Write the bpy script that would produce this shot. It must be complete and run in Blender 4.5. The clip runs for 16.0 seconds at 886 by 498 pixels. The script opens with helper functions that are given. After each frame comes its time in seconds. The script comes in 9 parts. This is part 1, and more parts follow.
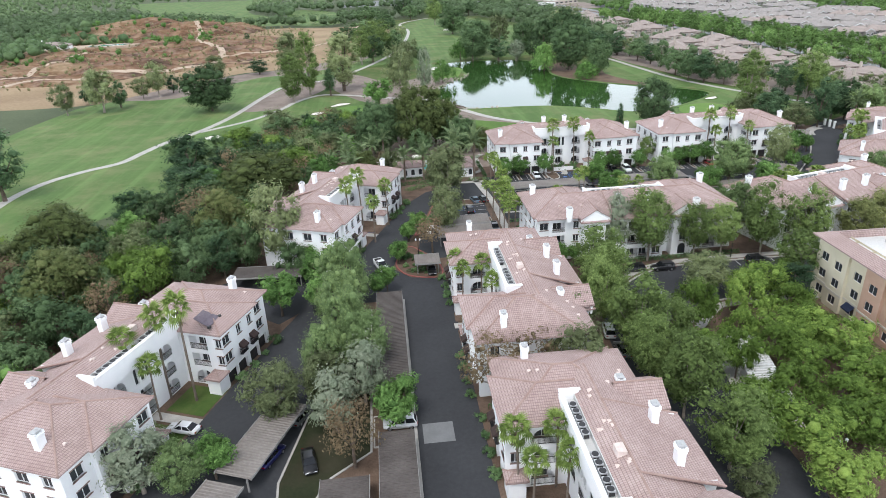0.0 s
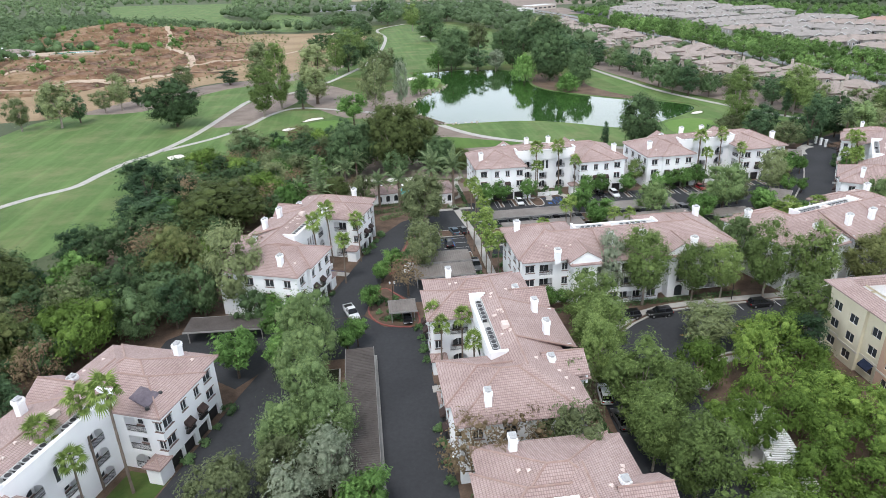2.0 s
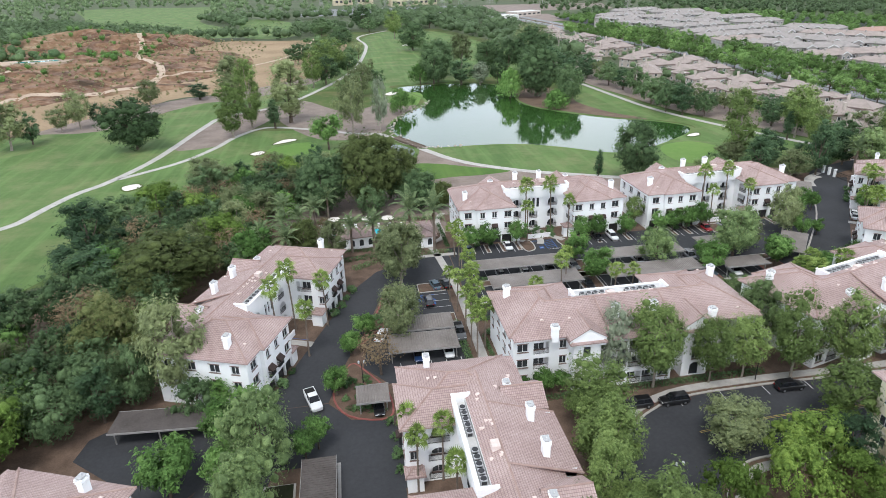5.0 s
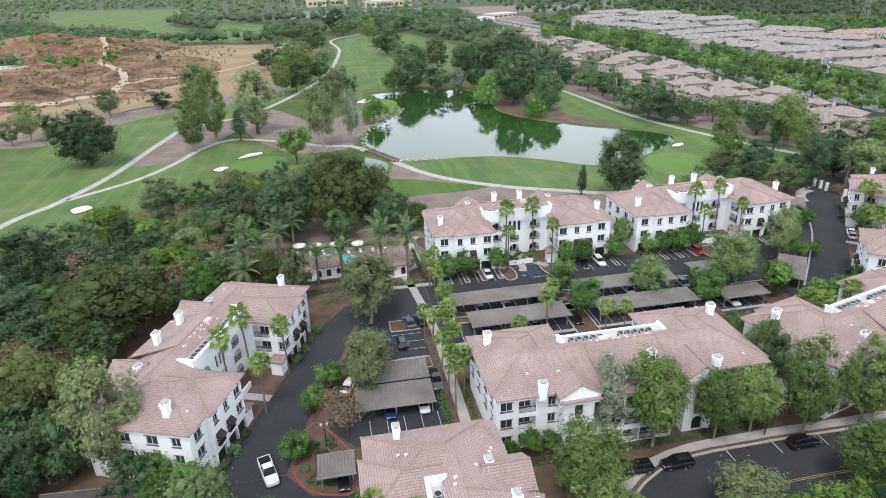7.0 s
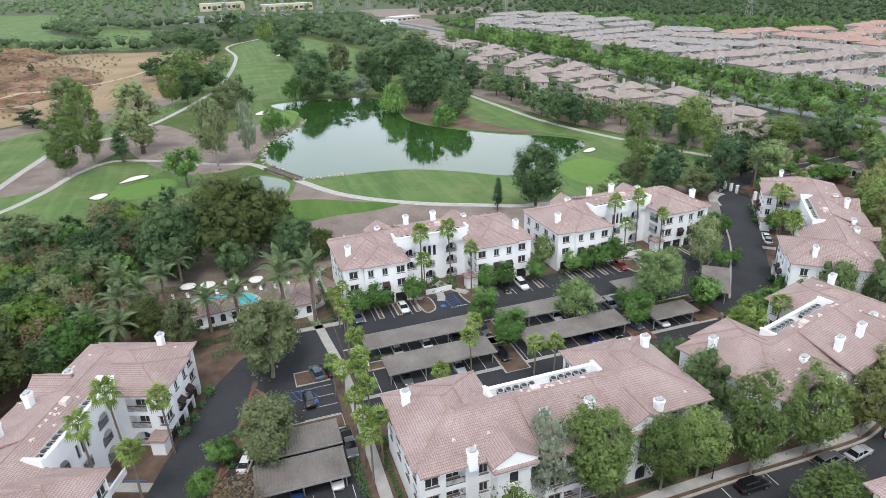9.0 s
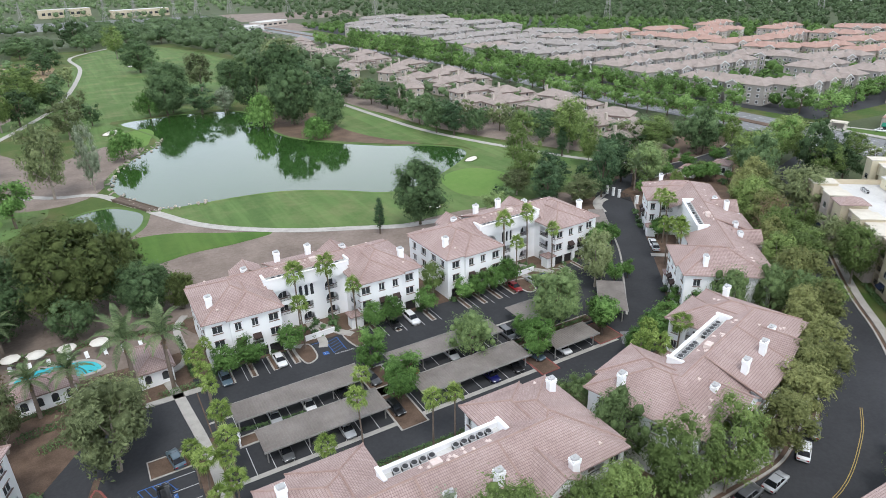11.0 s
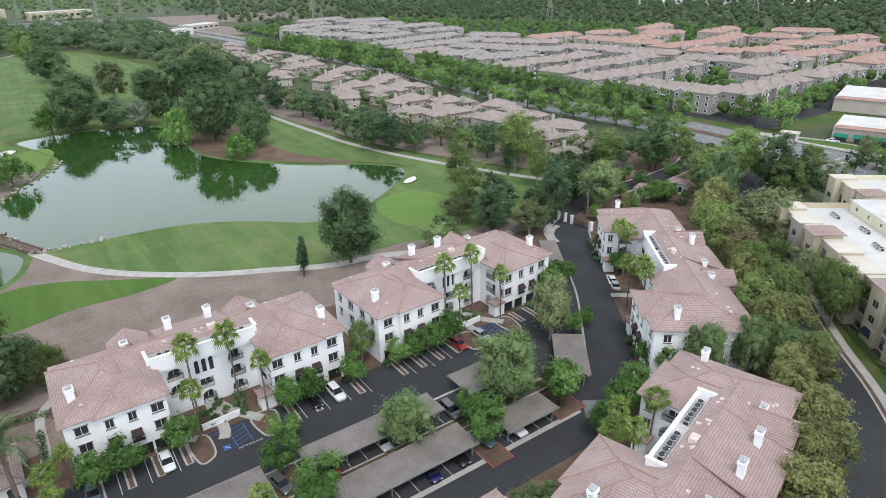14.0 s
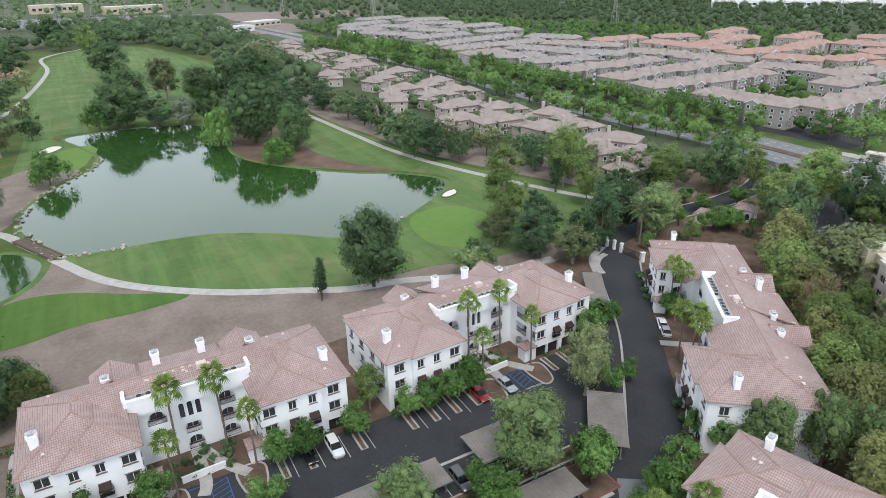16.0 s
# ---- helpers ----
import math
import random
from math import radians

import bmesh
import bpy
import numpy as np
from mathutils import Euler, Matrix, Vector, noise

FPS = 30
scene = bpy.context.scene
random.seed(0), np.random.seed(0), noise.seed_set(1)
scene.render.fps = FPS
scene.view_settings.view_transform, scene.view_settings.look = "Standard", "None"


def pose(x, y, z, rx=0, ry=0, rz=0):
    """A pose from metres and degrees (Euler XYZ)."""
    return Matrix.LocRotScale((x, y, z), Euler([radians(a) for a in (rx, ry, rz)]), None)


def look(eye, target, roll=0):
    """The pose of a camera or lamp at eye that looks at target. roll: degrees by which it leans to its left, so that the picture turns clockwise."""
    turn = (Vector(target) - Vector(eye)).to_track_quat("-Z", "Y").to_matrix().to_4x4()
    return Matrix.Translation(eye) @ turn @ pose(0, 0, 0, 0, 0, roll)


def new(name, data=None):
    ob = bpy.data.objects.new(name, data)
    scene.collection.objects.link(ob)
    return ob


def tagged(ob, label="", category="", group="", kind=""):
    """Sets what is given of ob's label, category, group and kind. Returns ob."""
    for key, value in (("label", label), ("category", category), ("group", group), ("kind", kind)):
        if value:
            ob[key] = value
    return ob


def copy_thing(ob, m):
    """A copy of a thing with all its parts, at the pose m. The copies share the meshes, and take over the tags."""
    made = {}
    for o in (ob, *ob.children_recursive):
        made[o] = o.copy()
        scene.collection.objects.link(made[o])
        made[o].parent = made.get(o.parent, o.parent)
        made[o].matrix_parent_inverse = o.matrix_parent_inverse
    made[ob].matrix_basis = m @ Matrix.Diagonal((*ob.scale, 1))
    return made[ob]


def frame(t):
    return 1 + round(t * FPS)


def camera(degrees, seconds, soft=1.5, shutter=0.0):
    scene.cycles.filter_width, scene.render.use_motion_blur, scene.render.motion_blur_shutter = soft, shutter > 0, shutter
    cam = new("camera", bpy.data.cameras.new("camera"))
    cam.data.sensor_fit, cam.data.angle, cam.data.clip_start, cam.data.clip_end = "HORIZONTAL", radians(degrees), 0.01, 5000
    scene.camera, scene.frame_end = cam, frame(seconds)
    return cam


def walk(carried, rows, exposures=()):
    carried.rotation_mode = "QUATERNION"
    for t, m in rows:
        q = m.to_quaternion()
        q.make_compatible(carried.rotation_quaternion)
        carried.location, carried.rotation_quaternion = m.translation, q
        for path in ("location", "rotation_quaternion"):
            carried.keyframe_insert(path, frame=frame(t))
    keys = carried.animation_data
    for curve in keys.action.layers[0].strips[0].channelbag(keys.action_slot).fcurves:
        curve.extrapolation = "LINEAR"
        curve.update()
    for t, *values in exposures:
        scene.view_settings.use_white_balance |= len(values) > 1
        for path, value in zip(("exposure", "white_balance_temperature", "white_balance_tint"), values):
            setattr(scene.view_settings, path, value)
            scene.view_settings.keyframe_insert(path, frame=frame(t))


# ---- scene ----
cam = camera(69.7, 16.0, soft=0.5)
METRES, EYE, TILT, LEAN, TURN = 117.9, 58.0, 0.0, 0.0, -4.8
ROWS = [
    (0.0, 0.0, 0.0, 0.0, -1.02, -24.12, 2.27),
    (0.5, 0.0018, 0.0307, 0.0053, -1.69, -24.08, 2.19),
    (1.0, 0.0044, 0.0612, 0.0108, -2.09, -24.05, 2.12),
    (1.5, 0.0069, 0.0895, 0.016, -2.45, -24.02, 2.06),
    (2.0, 0.0097, 0.1196, 0.0217, -2.82, -23.99, 2.0),
    (2.5, 0.0127, 0.1494, 0.0273, -3.07, -23.96, 1.93),
    (3.0, 0.0158, 0.1793, 0.0326, -3.29, -23.94, 1.88),
    (3.5, 0.019, 0.2091, 0.0381, -3.51, -23.92, 1.81),
    (4.0, 0.0225, 0.2391, 0.0433, -3.75, -23.89, 1.76),
    (6.5, 0.0433, 0.3859, 0.0594, -5.35, -23.85, 1.66),
    (7.0, 0.0486, 0.4149, 0.0607, -6.21, -23.87, 1.67),
    (7.5, 0.0547, 0.4439, 0.0618, -7.8, -23.88, 1.71),
    (8.0, 0.0615, 0.4738, 0.062, -9.87, -23.9, 1.69),
    (10.5, 0.1127, 0.6195, 0.0634, -22.16, -24.01, 1.61),
    (11.0, 0.1279, 0.6473, 0.0639, -25.25, -24.05, 1.61),
    (11.5, 0.1448, 0.6752, 0.064, -28.37, -24.08, 1.62),
    (12.0, 0.1614, 0.7034, 0.064, -30.14, -24.09, 1.5),
    (12.5, 0.1794, 0.7301, 0.0649, -30.25, -24.07, 1.43),
    (13.0, 0.1982, 0.7563, 0.0649, -30.19, -24.05, 1.34),
    (13.5, 0.2178, 0.7816, 0.065, -30.16, -24.04, 1.3),
    (14.0, 0.2388, 0.8065, 0.0655, -30.06, -24.06, 1.22),
    (14.5, 0.2608, 0.8307, 0.0659, -29.6, -24.07, 1.12),
    (15.0, 0.2846, 0.8545, 0.066, -28.63, -24.07, 1.05),
    (15.5, 0.3106, 0.8772, 0.066, -26.67, -24.06, 0.94),
    (16.0, 0.339, 0.8982, 0.066, -24.54, -24.07, 0.86),
]
walk(cam, [(t, pose(0, 0, EYE, TILT, LEAN, TURN) @ pose(METRES * x, METRES * y, METRES * z, 90 + pitch, roll, yaw)) for t, x, y, z, yaw, pitch, roll in ROWS],
     exposures=((0.0, -0.07), (4.0, -0.06), (8.0, -0.1), (12.0, -0.19), (16.0, -0.28)))

# ---- sky and sun ----
world = bpy.data.worlds.new("overcast_sky")
scene.world = world
world.use_nodes = True
wn, wl = world.node_tree.nodes, world.node_tree.links
wn.clear()
w_out = wn.new("ShaderNodeOutputWorld")
w_add = wn.new("ShaderNodeAddShader")
w_blue = wn.new("ShaderNodeBackground")
w_sky = wn.new("ShaderNodeTexSky")
w_sky.sky_type, w_sky.sun_disc = "NISHITA", False
w_sky.sun_elevation, w_sky.sun_rotation = radians(58), radians(200)
w_blue.inputs[1].default_value = 0.05
w_cloud = wn.new("ShaderNodeBackground")
w_cloud.inputs[1].default_value = 0.8
w_noise = wn.new("ShaderNodeTexNoise")
w_noise.inputs["Scale"].default_value, w_noise.inputs["Detail"].default_value = 2.2, 5.0
w_ramp = wn.new("ShaderNodeValToRGB")
w_ramp.color_ramp.elements[0].position, w_ramp.color_ramp.elements[0].color = 0.3, (0.715, 0.785, 0.89, 1)
w_ramp.color_ramp.elements[1].position, w_ramp.color_ramp.elements[1].color = 0.7, (0.945, 0.995, 1.075, 1)
w_co = wn.new("ShaderNodeTexCoord")
wl.new(w_co.outputs["Generated"], w_noise.inputs["Vector"])
wl.new(w_noise.outputs["Fac"], w_ramp.inputs["Fac"])
w_sep = wn.new("ShaderNodeSeparateXYZ")
w_up = wn.new("ShaderNodeMapRange")
w_up.interpolation_type = "SMOOTHSTEP"
for i, v in ((1, 0.42), (2, 0.82), (3, 2.85), (4, 0.58)):
    w_up.inputs[i].default_value = v
wl.new(w_co.outputs["Generated"], w_sep.inputs[0])
wl.new(w_sep.outputs[2], w_up.inputs[0])
w_mul = wn.new("ShaderNodeVectorMath")
w_mul.operation = "MULTIPLY"
wl.new(w_ramp.outputs["Color"], w_mul.inputs[0])
wl.new(w_up.outputs[0], w_mul.inputs[1])
wl.new(w_mul.outputs[0], w_cloud.inputs["Color"])
wl.new(w_sky.outputs["Color"], w_blue.inputs["Color"])
wl.new(w_blue.outputs[0], w_add.inputs[0])
wl.new(w_cloud.outputs[0], w_add.inputs[1])
wl.new(w_add.outputs[0], w_out.inputs["Surface"])
sun = new("sun", bpy.data.lights.new("sun", "SUN"))
sun.data.energy, sun.data.angle, sun.data.color = 2.3, radians(20), (1.0, 0.99, 0.975)
sun.matrix_world = look((0, 0, 100), (0 + 20, 0 + 50, 0))


# ---- materials ----
class Nodes:
    """A small builder for node materials."""

    def __init__(self, name):
        self.mat = bpy.data.materials.new(name)
        self.mat.use_nodes = True
        self.t = self.mat.node_tree
        self.b = self.t.nodes["Principled BSDF"]
        self.out = self.t.nodes["Material Output"]

    def add(self, kind, **inputs):
        n = self.t.nodes.new("ShaderNode" + kind)
        for key, v in inputs.items():
            self.put(n, key.replace("_", " "), v)
        return n

    def put(self, n, key, v):
        if isinstance(v, bpy.types.NodeSocket):
            self.t.links.new(v, n.inputs[key])
        else:
            n.inputs[key].default_value = v

    def math(self, op, a, b=0.0):
        n = self.t.nodes.new("ShaderNodeMath")
        n.operation = op
        for i, v in enumerate((a, b)):
            if isinstance(v, bpy.types.NodeSocket):
                self.t.links.new(v, n.inputs[i])
            else:
                n.inputs[i].default_value = v
        return n.outputs[0]

    def coord(self, which="Object"):
        return self.add("TexCoord").outputs[which]

    def position(self):
        return self.add("NewGeometry").outputs["Position"]

    def noise(self, vec, scale, detail=4.0, rough=0.55):
        return self.add("TexNoise", Vector=vec, Scale=scale, Detail=detail, Roughness=rough).outputs["Fac"]

    def ramp(self, fac, stops):
        n = self.add("ValToRGB", Fac=fac)
        r = n.color_ramp
        while len(r.elements) < len(stops):
            r.elements.new(0.5)
        for e, (p, c) in zip(r.elements, stops):
            e.position, e.color = p, (*c, 1)
        return n.outputs["Color"]

    def mix(self, fac, a, b, mode="MIX"):
        n = self.t.nodes.new("ShaderNodeMix")
        n.data_type, n.blend_type = "RGBA", mode
        for i, v in ((0, fac), (6, a), (7, b)):
            if isinstance(v, bpy.types.NodeSocket):
                self.t.links.new(v, n.inputs[i])
            else:
                n.inputs[i].default_value = v if i == 0 else (*v, 1)
        return n.outputs[2]

    def bump(self, height, strength, distance):
        n = self.add("Bump", Height=height, Strength=strength, Distance=distance)
        self.put(self.b, "Normal", n.outputs[0])

    def end(self, color=None, rough=None, metal=None, spec=None):
        for key, v in (("Base Color", color), ("Roughness", rough), ("Metallic", metal), ("Specular IOR Level", spec)):
            if v is not None:
                self.put(self.b, key, (*v, 1) if isinstance(v, tuple) else v)
        return self.mat


def surface(name, dark, light, coarse, fine, rough=0.85, bump=0.3, depth=0.02, where="Object", spec=0.3, metal=0.0):
    """Two-scale mottled surface between two colours."""
    n = Nodes(name)
    v = n.coord(where) if where != "World" else n.position()
    a = n.noise(v, coarse, 5.0)
    b = n.noise(v, fine, 3.0, 0.7)
    f = n.math("ADD", n.math("MULTIPLY", a, 0.62), n.math("MULTIPLY", b, 0.38))
    c = n.ramp(f, [(0.33, dark), (0.67, light)])
    n.bump(b, bump, depth)
    return n.end(c, rough, metal, spec)


def tile_material(name, tones, width=0.27, course=0.36):
    """Barrel tiles in courses on the planar UVs of the roof, in metres."""
    n = Nodes(name)
    uv = n.add("SeparateXYZ", Vector=n.coord("UV"))
    u = n.math("DIVIDE", uv.outputs[0], width)
    v = n.math("DIVIDE", uv.outputs[1], course)
    fu, fv = n.math("FRACT", u), n.math("FRACT", v)
    cell = n.add("CombineXYZ", X=n.math("FLOOR", u), Y=n.math("FLOOR", v))
    rnd = n.add("TexWhiteNoise", Vector=cell.outputs[0]).outputs["Value"]
    big = n.noise(n.position(), 0.22, 4.0)
    f = n.math("ADD", n.math("MULTIPLY", rnd, 0.2), n.math("MULTIPLY", big, 0.8))
    c = n.ramp(f, [(0.18, tones[0]), (0.5, tones[1]), (0.85, tones[2])])
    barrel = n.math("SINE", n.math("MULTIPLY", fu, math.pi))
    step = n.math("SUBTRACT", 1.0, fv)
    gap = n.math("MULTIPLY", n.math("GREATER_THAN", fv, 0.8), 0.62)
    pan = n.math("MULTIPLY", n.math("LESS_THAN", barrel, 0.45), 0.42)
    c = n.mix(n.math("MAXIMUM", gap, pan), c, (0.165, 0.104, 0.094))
    h = n.math("ADD", n.math("MULTIPLY", barrel, 0.6), n.math("MULTIPLY", step, 0.5))
    n.bump(h, 0.8, 0.09)
    return n.end(c, 0.8, 0.0, 0.25)


def foliage(name, dark, mid, light, trans=0.1, gap=5.5):
    """Leaves: every leaf its own shade of green, every tree its own cast; fine dark noise paints shade into the gaps.
    """
    n = Nodes(name)
    isl = n.add("NewGeometry").outputs["Random Per Island"]
    ob = n.add("ObjectInfo").outputs["Random"]
    p = n.position()
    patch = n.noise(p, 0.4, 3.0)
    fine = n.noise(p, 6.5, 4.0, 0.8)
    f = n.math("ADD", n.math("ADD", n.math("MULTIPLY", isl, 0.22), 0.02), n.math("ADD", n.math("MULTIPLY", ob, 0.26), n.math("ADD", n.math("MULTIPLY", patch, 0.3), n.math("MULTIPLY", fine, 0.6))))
    # near-black first stop paints the shade between leaves; the others are leaf tones
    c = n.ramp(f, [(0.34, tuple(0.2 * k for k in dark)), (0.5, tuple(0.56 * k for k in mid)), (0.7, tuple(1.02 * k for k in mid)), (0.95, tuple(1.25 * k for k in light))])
    n.bump(fine, 1.0, 0.2)
    n.end(c, 0.7, 0.0, 0.08)
    tr = n.add("BsdfTranslucent", Color=c)
    m = n.add("MixShader", Fac=trans)
    n.t.links.new(n.b.outputs[0], m.inputs[1])
    n.t.links.new(tr.outputs[0], m.inputs[2])
    # sprays of small leaves with gaps between them
    if not gap:
        n.t.links.new(m.outputs[0], n.out.inputs["Surface"])
        return n.mat
    gaps = n.math("GREATER_THAN", n.noise(n.coord(), gap, 2.0, 0.6), 0.57)
    clear = n.add("BsdfTransparent")
    cut = n.add("MixShader", Fac=gaps)
    n.t.links.new(m.outputs[0], cut.inputs[1])
    n.t.links.new(clear.outputs[0], cut.inputs[2])
    n.t.links.new(cut.outputs[0], n.out.inputs["Surface"])
    return n.mat


def grass_material(name, dark, light, dry, stripe=0.0, angle=0.0):
    n = Nodes(name)
    p = n.position()
    a = n.noise(p, 0.028, 5.0)
    b = n.noise(p, 2.2, 4.0, 0.7)
    d = n.noise(p, 0.06, 7.0, 0.68)
    e = n.noise(p, 0.4, 5.0, 0.7)
    f = n.math("ADD", n.math("MULTIPLY", a, 0.42), n.math("ADD", n.math("MULTIPLY", b, 0.24), n.math("MULTIPLY", e, 0.34)))
    c = n.ramp(f, [(0.36, dark), (0.64, light)])
    dryf = n.ramp(d, [(0.46, (0, 0, 0)), (0.7, (0.85, 0.85, 0.85))])
    c = n.mix(dryf, c, dry)
    if stripe:
        for turn, gain in ((angle, 1.0), (angle - 1.1, 0.6)):
            w = n.add("Mapping", Vector=p, Rotation=(0, 0, turn), Scale=(0.22, 0.012, 1.0))
            s = n.ramp(n.noise(w.outputs[0], 1.0, 4.0, 0.6), [(0.5, (0, 0, 0)), (0.62, (1, 1, 1))])
            c = n.mix(n.math("MULTIPLY", s, stripe * gain), c, tuple(min(1, k * 1.5) for k in light))
    n.bump(b, 0.4, 0.05)
    return n.end(c, 0.9, 0.0, 0.15)


def hill_material():
    """Eroded red earth, ochre grass and pale rock in patches."""
    n = Nodes("eroded_red_hill")
    p = n.position()
    a = n.noise(p, 0.03, 6.0, 0.62)
    b = n.noise(p, 0.11, 5.0, 0.7)
    c = n.ramp(a, [(0.38, (0.06, 0.03, 0.02)), (0.47, (0.16, 0.075, 0.042)), (0.54, (0.25, 0.14, 0.075)), (0.68, (0.34, 0.24, 0.14))])
    g = n.ramp(b, [(0.42, (0.045, 0.046, 0.026)), (0.5, (0.18, 0.118, 0.08)), (0.64, (0.34, 0.28, 0.22))])
    c = n.mix(0.42, c, g)
    n.bump(b, 0.8, 0.6)
    return n.end(c, 0.95, 0.0, 0.15)


M = {}
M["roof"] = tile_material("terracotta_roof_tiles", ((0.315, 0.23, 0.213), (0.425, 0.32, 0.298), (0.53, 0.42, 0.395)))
M["ridge"] = surface("ridge_tiles", (0.27, 0.18, 0.155), (0.4, 0.29, 0.255), 1.2, 9, 0.8)
M["vent"] = surface("pale_roof_vents", (0.58, 0.47, 0.43), (0.74, 0.64, 0.6), 2, 12, 0.7)
M["stucco"] = surface("white_stucco", (0.81, 0.82, 0.83), (0.9, 0.9, 0.9), 0.35, 14, 0.9, 0.25, 0.012, "World")
M["trimwhite"] = surface("white_trim_paint", (0.76, 0.76, 0.76), (0.84, 0.84, 0.84), 0.8, 20, 0.6)
M["fascia"] = surface("brown_fascia_paint", (0.2, 0.135, 0.12), (0.28, 0.2, 0.18), 1.0, 10, 0.7)
M["awning"] = surface("dark_brown_canvas", (0.035, 0.022, 0.02), (0.06, 0.04, 0.036), 2, 30, 0.85)
M["iron"] = surface("black_wrought_iron", (0.012, 0.012, 0.013), (0.03, 0.03, 0.032), 2, 30, 0.5, spec=0.5)
# door colour, also the painted recess shade on the distant flats
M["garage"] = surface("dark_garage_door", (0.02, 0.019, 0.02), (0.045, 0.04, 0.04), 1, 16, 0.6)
M["asphalt"] = surface("asphalt", (0.034, 0.036, 0.04), (0.056, 0.058, 0.063), 0.09, 1.6, 0.9, 0.3, 0.01, "World")
M["concrete"] = surface("concrete", (0.33, 0.315, 0.29), (0.5, 0.48, 0.45), 0.5, 6, 0.88, 0.2, 0.01, "World")
M["patch"] = surface("grey_concrete_patch", (0.17, 0.175, 0.18), (0.23, 0.235, 0.24), 0.5, 6, 0.88, 0.2, 0.01, "World")
M["kerbred"] = surface("red_kerb_paint", (0.22, 0.065, 0.055), (0.32, 0.115, 0.1), 1, 8, 0.7)
M["paintwhite"] = surface("road_paint_white", (0.42, 0.42, 0.42), (0.7, 0.7, 0.7), 1.5, 9, 0.8, where="World")
M["paintblue"] = surface("road_paint_blue", (0.03, 0.1, 0.32), (0.06, 0.17, 0.45), 1.5, 9, 0.8, where="World")
M["paintyellow"] = surface("road_paint_yellow", (0.34, 0.24, 0.07), (0.48, 0.36, 0.12), 1.5, 9, 0.8, where="World")
M["mulch"] = surface("bark_mulch", (0.075, 0.05, 0.036), (0.19, 0.13, 0.095), 0.4, 5, 0.95, 0.6, 0.05, "World")
M["dirt"] = surface("bare_dirt", (0.15, 0.117, 0.097), (0.285, 0.233, 0.2), 0.11, 1.1, 0.95, 0.5, 0.04, "World")
M["litter"] = surface("leaf_litter", (0.085, 0.055, 0.04), (0.2, 0.14, 0.1), 0.12, 2.2, 0.95, 0.6, 0.05, "World")
M["ground"] = surface("scrub_ground", (0.05, 0.07, 0.032), (0.1, 0.12, 0.06), 0.03, 0.9, 0.95, 0.5, 0.06, "World")
M["hill"] = hill_material()
M["drygrass"] = surface("dry_ochre_grass", (0.2, 0.135, 0.075), (0.36, 0.265, 0.16), 0.02, 0.5, 0.95, 0.5, 0.1, "World")
M["trail"] = surface("pale_worn_trail", (0.38, 0.29, 0.215), (0.5, 0.4, 0.31), 0.2, 2, 0.95, 0.3, 0.03, "World")
M["sand"] = surface("bunker_sand", (0.62, 0.59, 0.53), (0.76, 0.73, 0.67), 0.2, 4, 0.95, 0.3, 0.02, "World")
M["bark"] = surface("grey_brown_bark", (0.07, 0.052, 0.04), (0.18, 0.14, 0.11), 1.5, 12, 0.95, 0.8, 0.03)
M["palebark"] = surface("pale_bark", (0.2, 0.17, 0.14), (0.38, 0.33, 0.28), 1.2, 9, 0.9, 0.6, 0.02)
M["palmbark"] = surface("palm_trunk_bark", (0.12, 0.095, 0.075), (0.25, 0.2, 0.165), 1.0, 14, 0.95, 0.7, 0.02)
M["rock"] = surface("shore_rock", (0.22, 0.19, 0.16), (0.5, 0.45, 0.39), 0.6, 5, 0.9, 0.6, 0.05, "World")
M["carport"] = surface("weathered_metal_roofing", (0.16, 0.14, 0.127), (0.27, 0.245, 0.225), 0.25, 3, 0.6, 0.15, 0.01, "World", 0.4)
M["carportold"] = surface("weathered_shingle_roofing", (0.07, 0.06, 0.056), (0.135, 0.118, 0.11), 0.3, 4, 0.85, 0.5, 0.03, "World")
M["post"] = surface("grey_steel_paint", (0.24, 0.23, 0.22), (0.34, 0.33, 0.32), 1, 12, 0.6)
M["rubber"] = surface("black_rubber", (0.012, 0.012, 0.012), (0.022, 0.022, 0.022), 3, 40, 0.85)
M["alloy"] = surface("alloy_wheel_metal", (0.3, 0.3, 0.31), (0.5, 0.5, 0.52), 3, 40, 0.35, metal=0.8)
M["acunit"] = surface("galvanised_metal", (0.4, 0.41, 0.42), (0.58, 0.58, 0.58), 2, 18, 0.5, metal=0.3)
M["flatroof"] = surface("white_roof_membrane", (0.5, 0.495, 0.48), (0.68, 0.675, 0.66), 0.15, 2.5, 0.85, where="World")
M["corniceband"] = surface("pale_cornice_paint", (0.55, 0.51, 0.43), (0.66, 0.62, 0.54), 0.5, 12, 0.8)
M["grass"] = grass_material("fairway_grass", (0.067, 0.123, 0.036), (0.113, 0.182, 0.06), (0.185, 0.2, 0.09), 0.3, 0.5)
M["green"] = grass_material("putting_green_grass", (0.1, 0.19, 0.045), (0.145, 0.245, 0.06), (0.16, 0.235, 0.07))
M["lush"] = grass_material("lush_watered_grass", (0.055, 0.115, 0.024), (0.09, 0.165, 0.036), (0.1, 0.16, 0.04), 0.2, 1.0)
M["rough"] = grass_material("rough_grass", (0.05, 0.09, 0.022), (0.09, 0.13, 0.038), (0.17, 0.14, 0.07))
M["cover"] = grass_material("dark_ground_cover", (0.02, 0.026, 0.013), (0.042, 0.048, 0.024), (0.062, 0.048, 0.034))
M["lawn"] = grass_material("garden_lawn", (0.045, 0.09, 0.02), (0.085, 0.13, 0.035), (0.15, 0.13, 0.06))
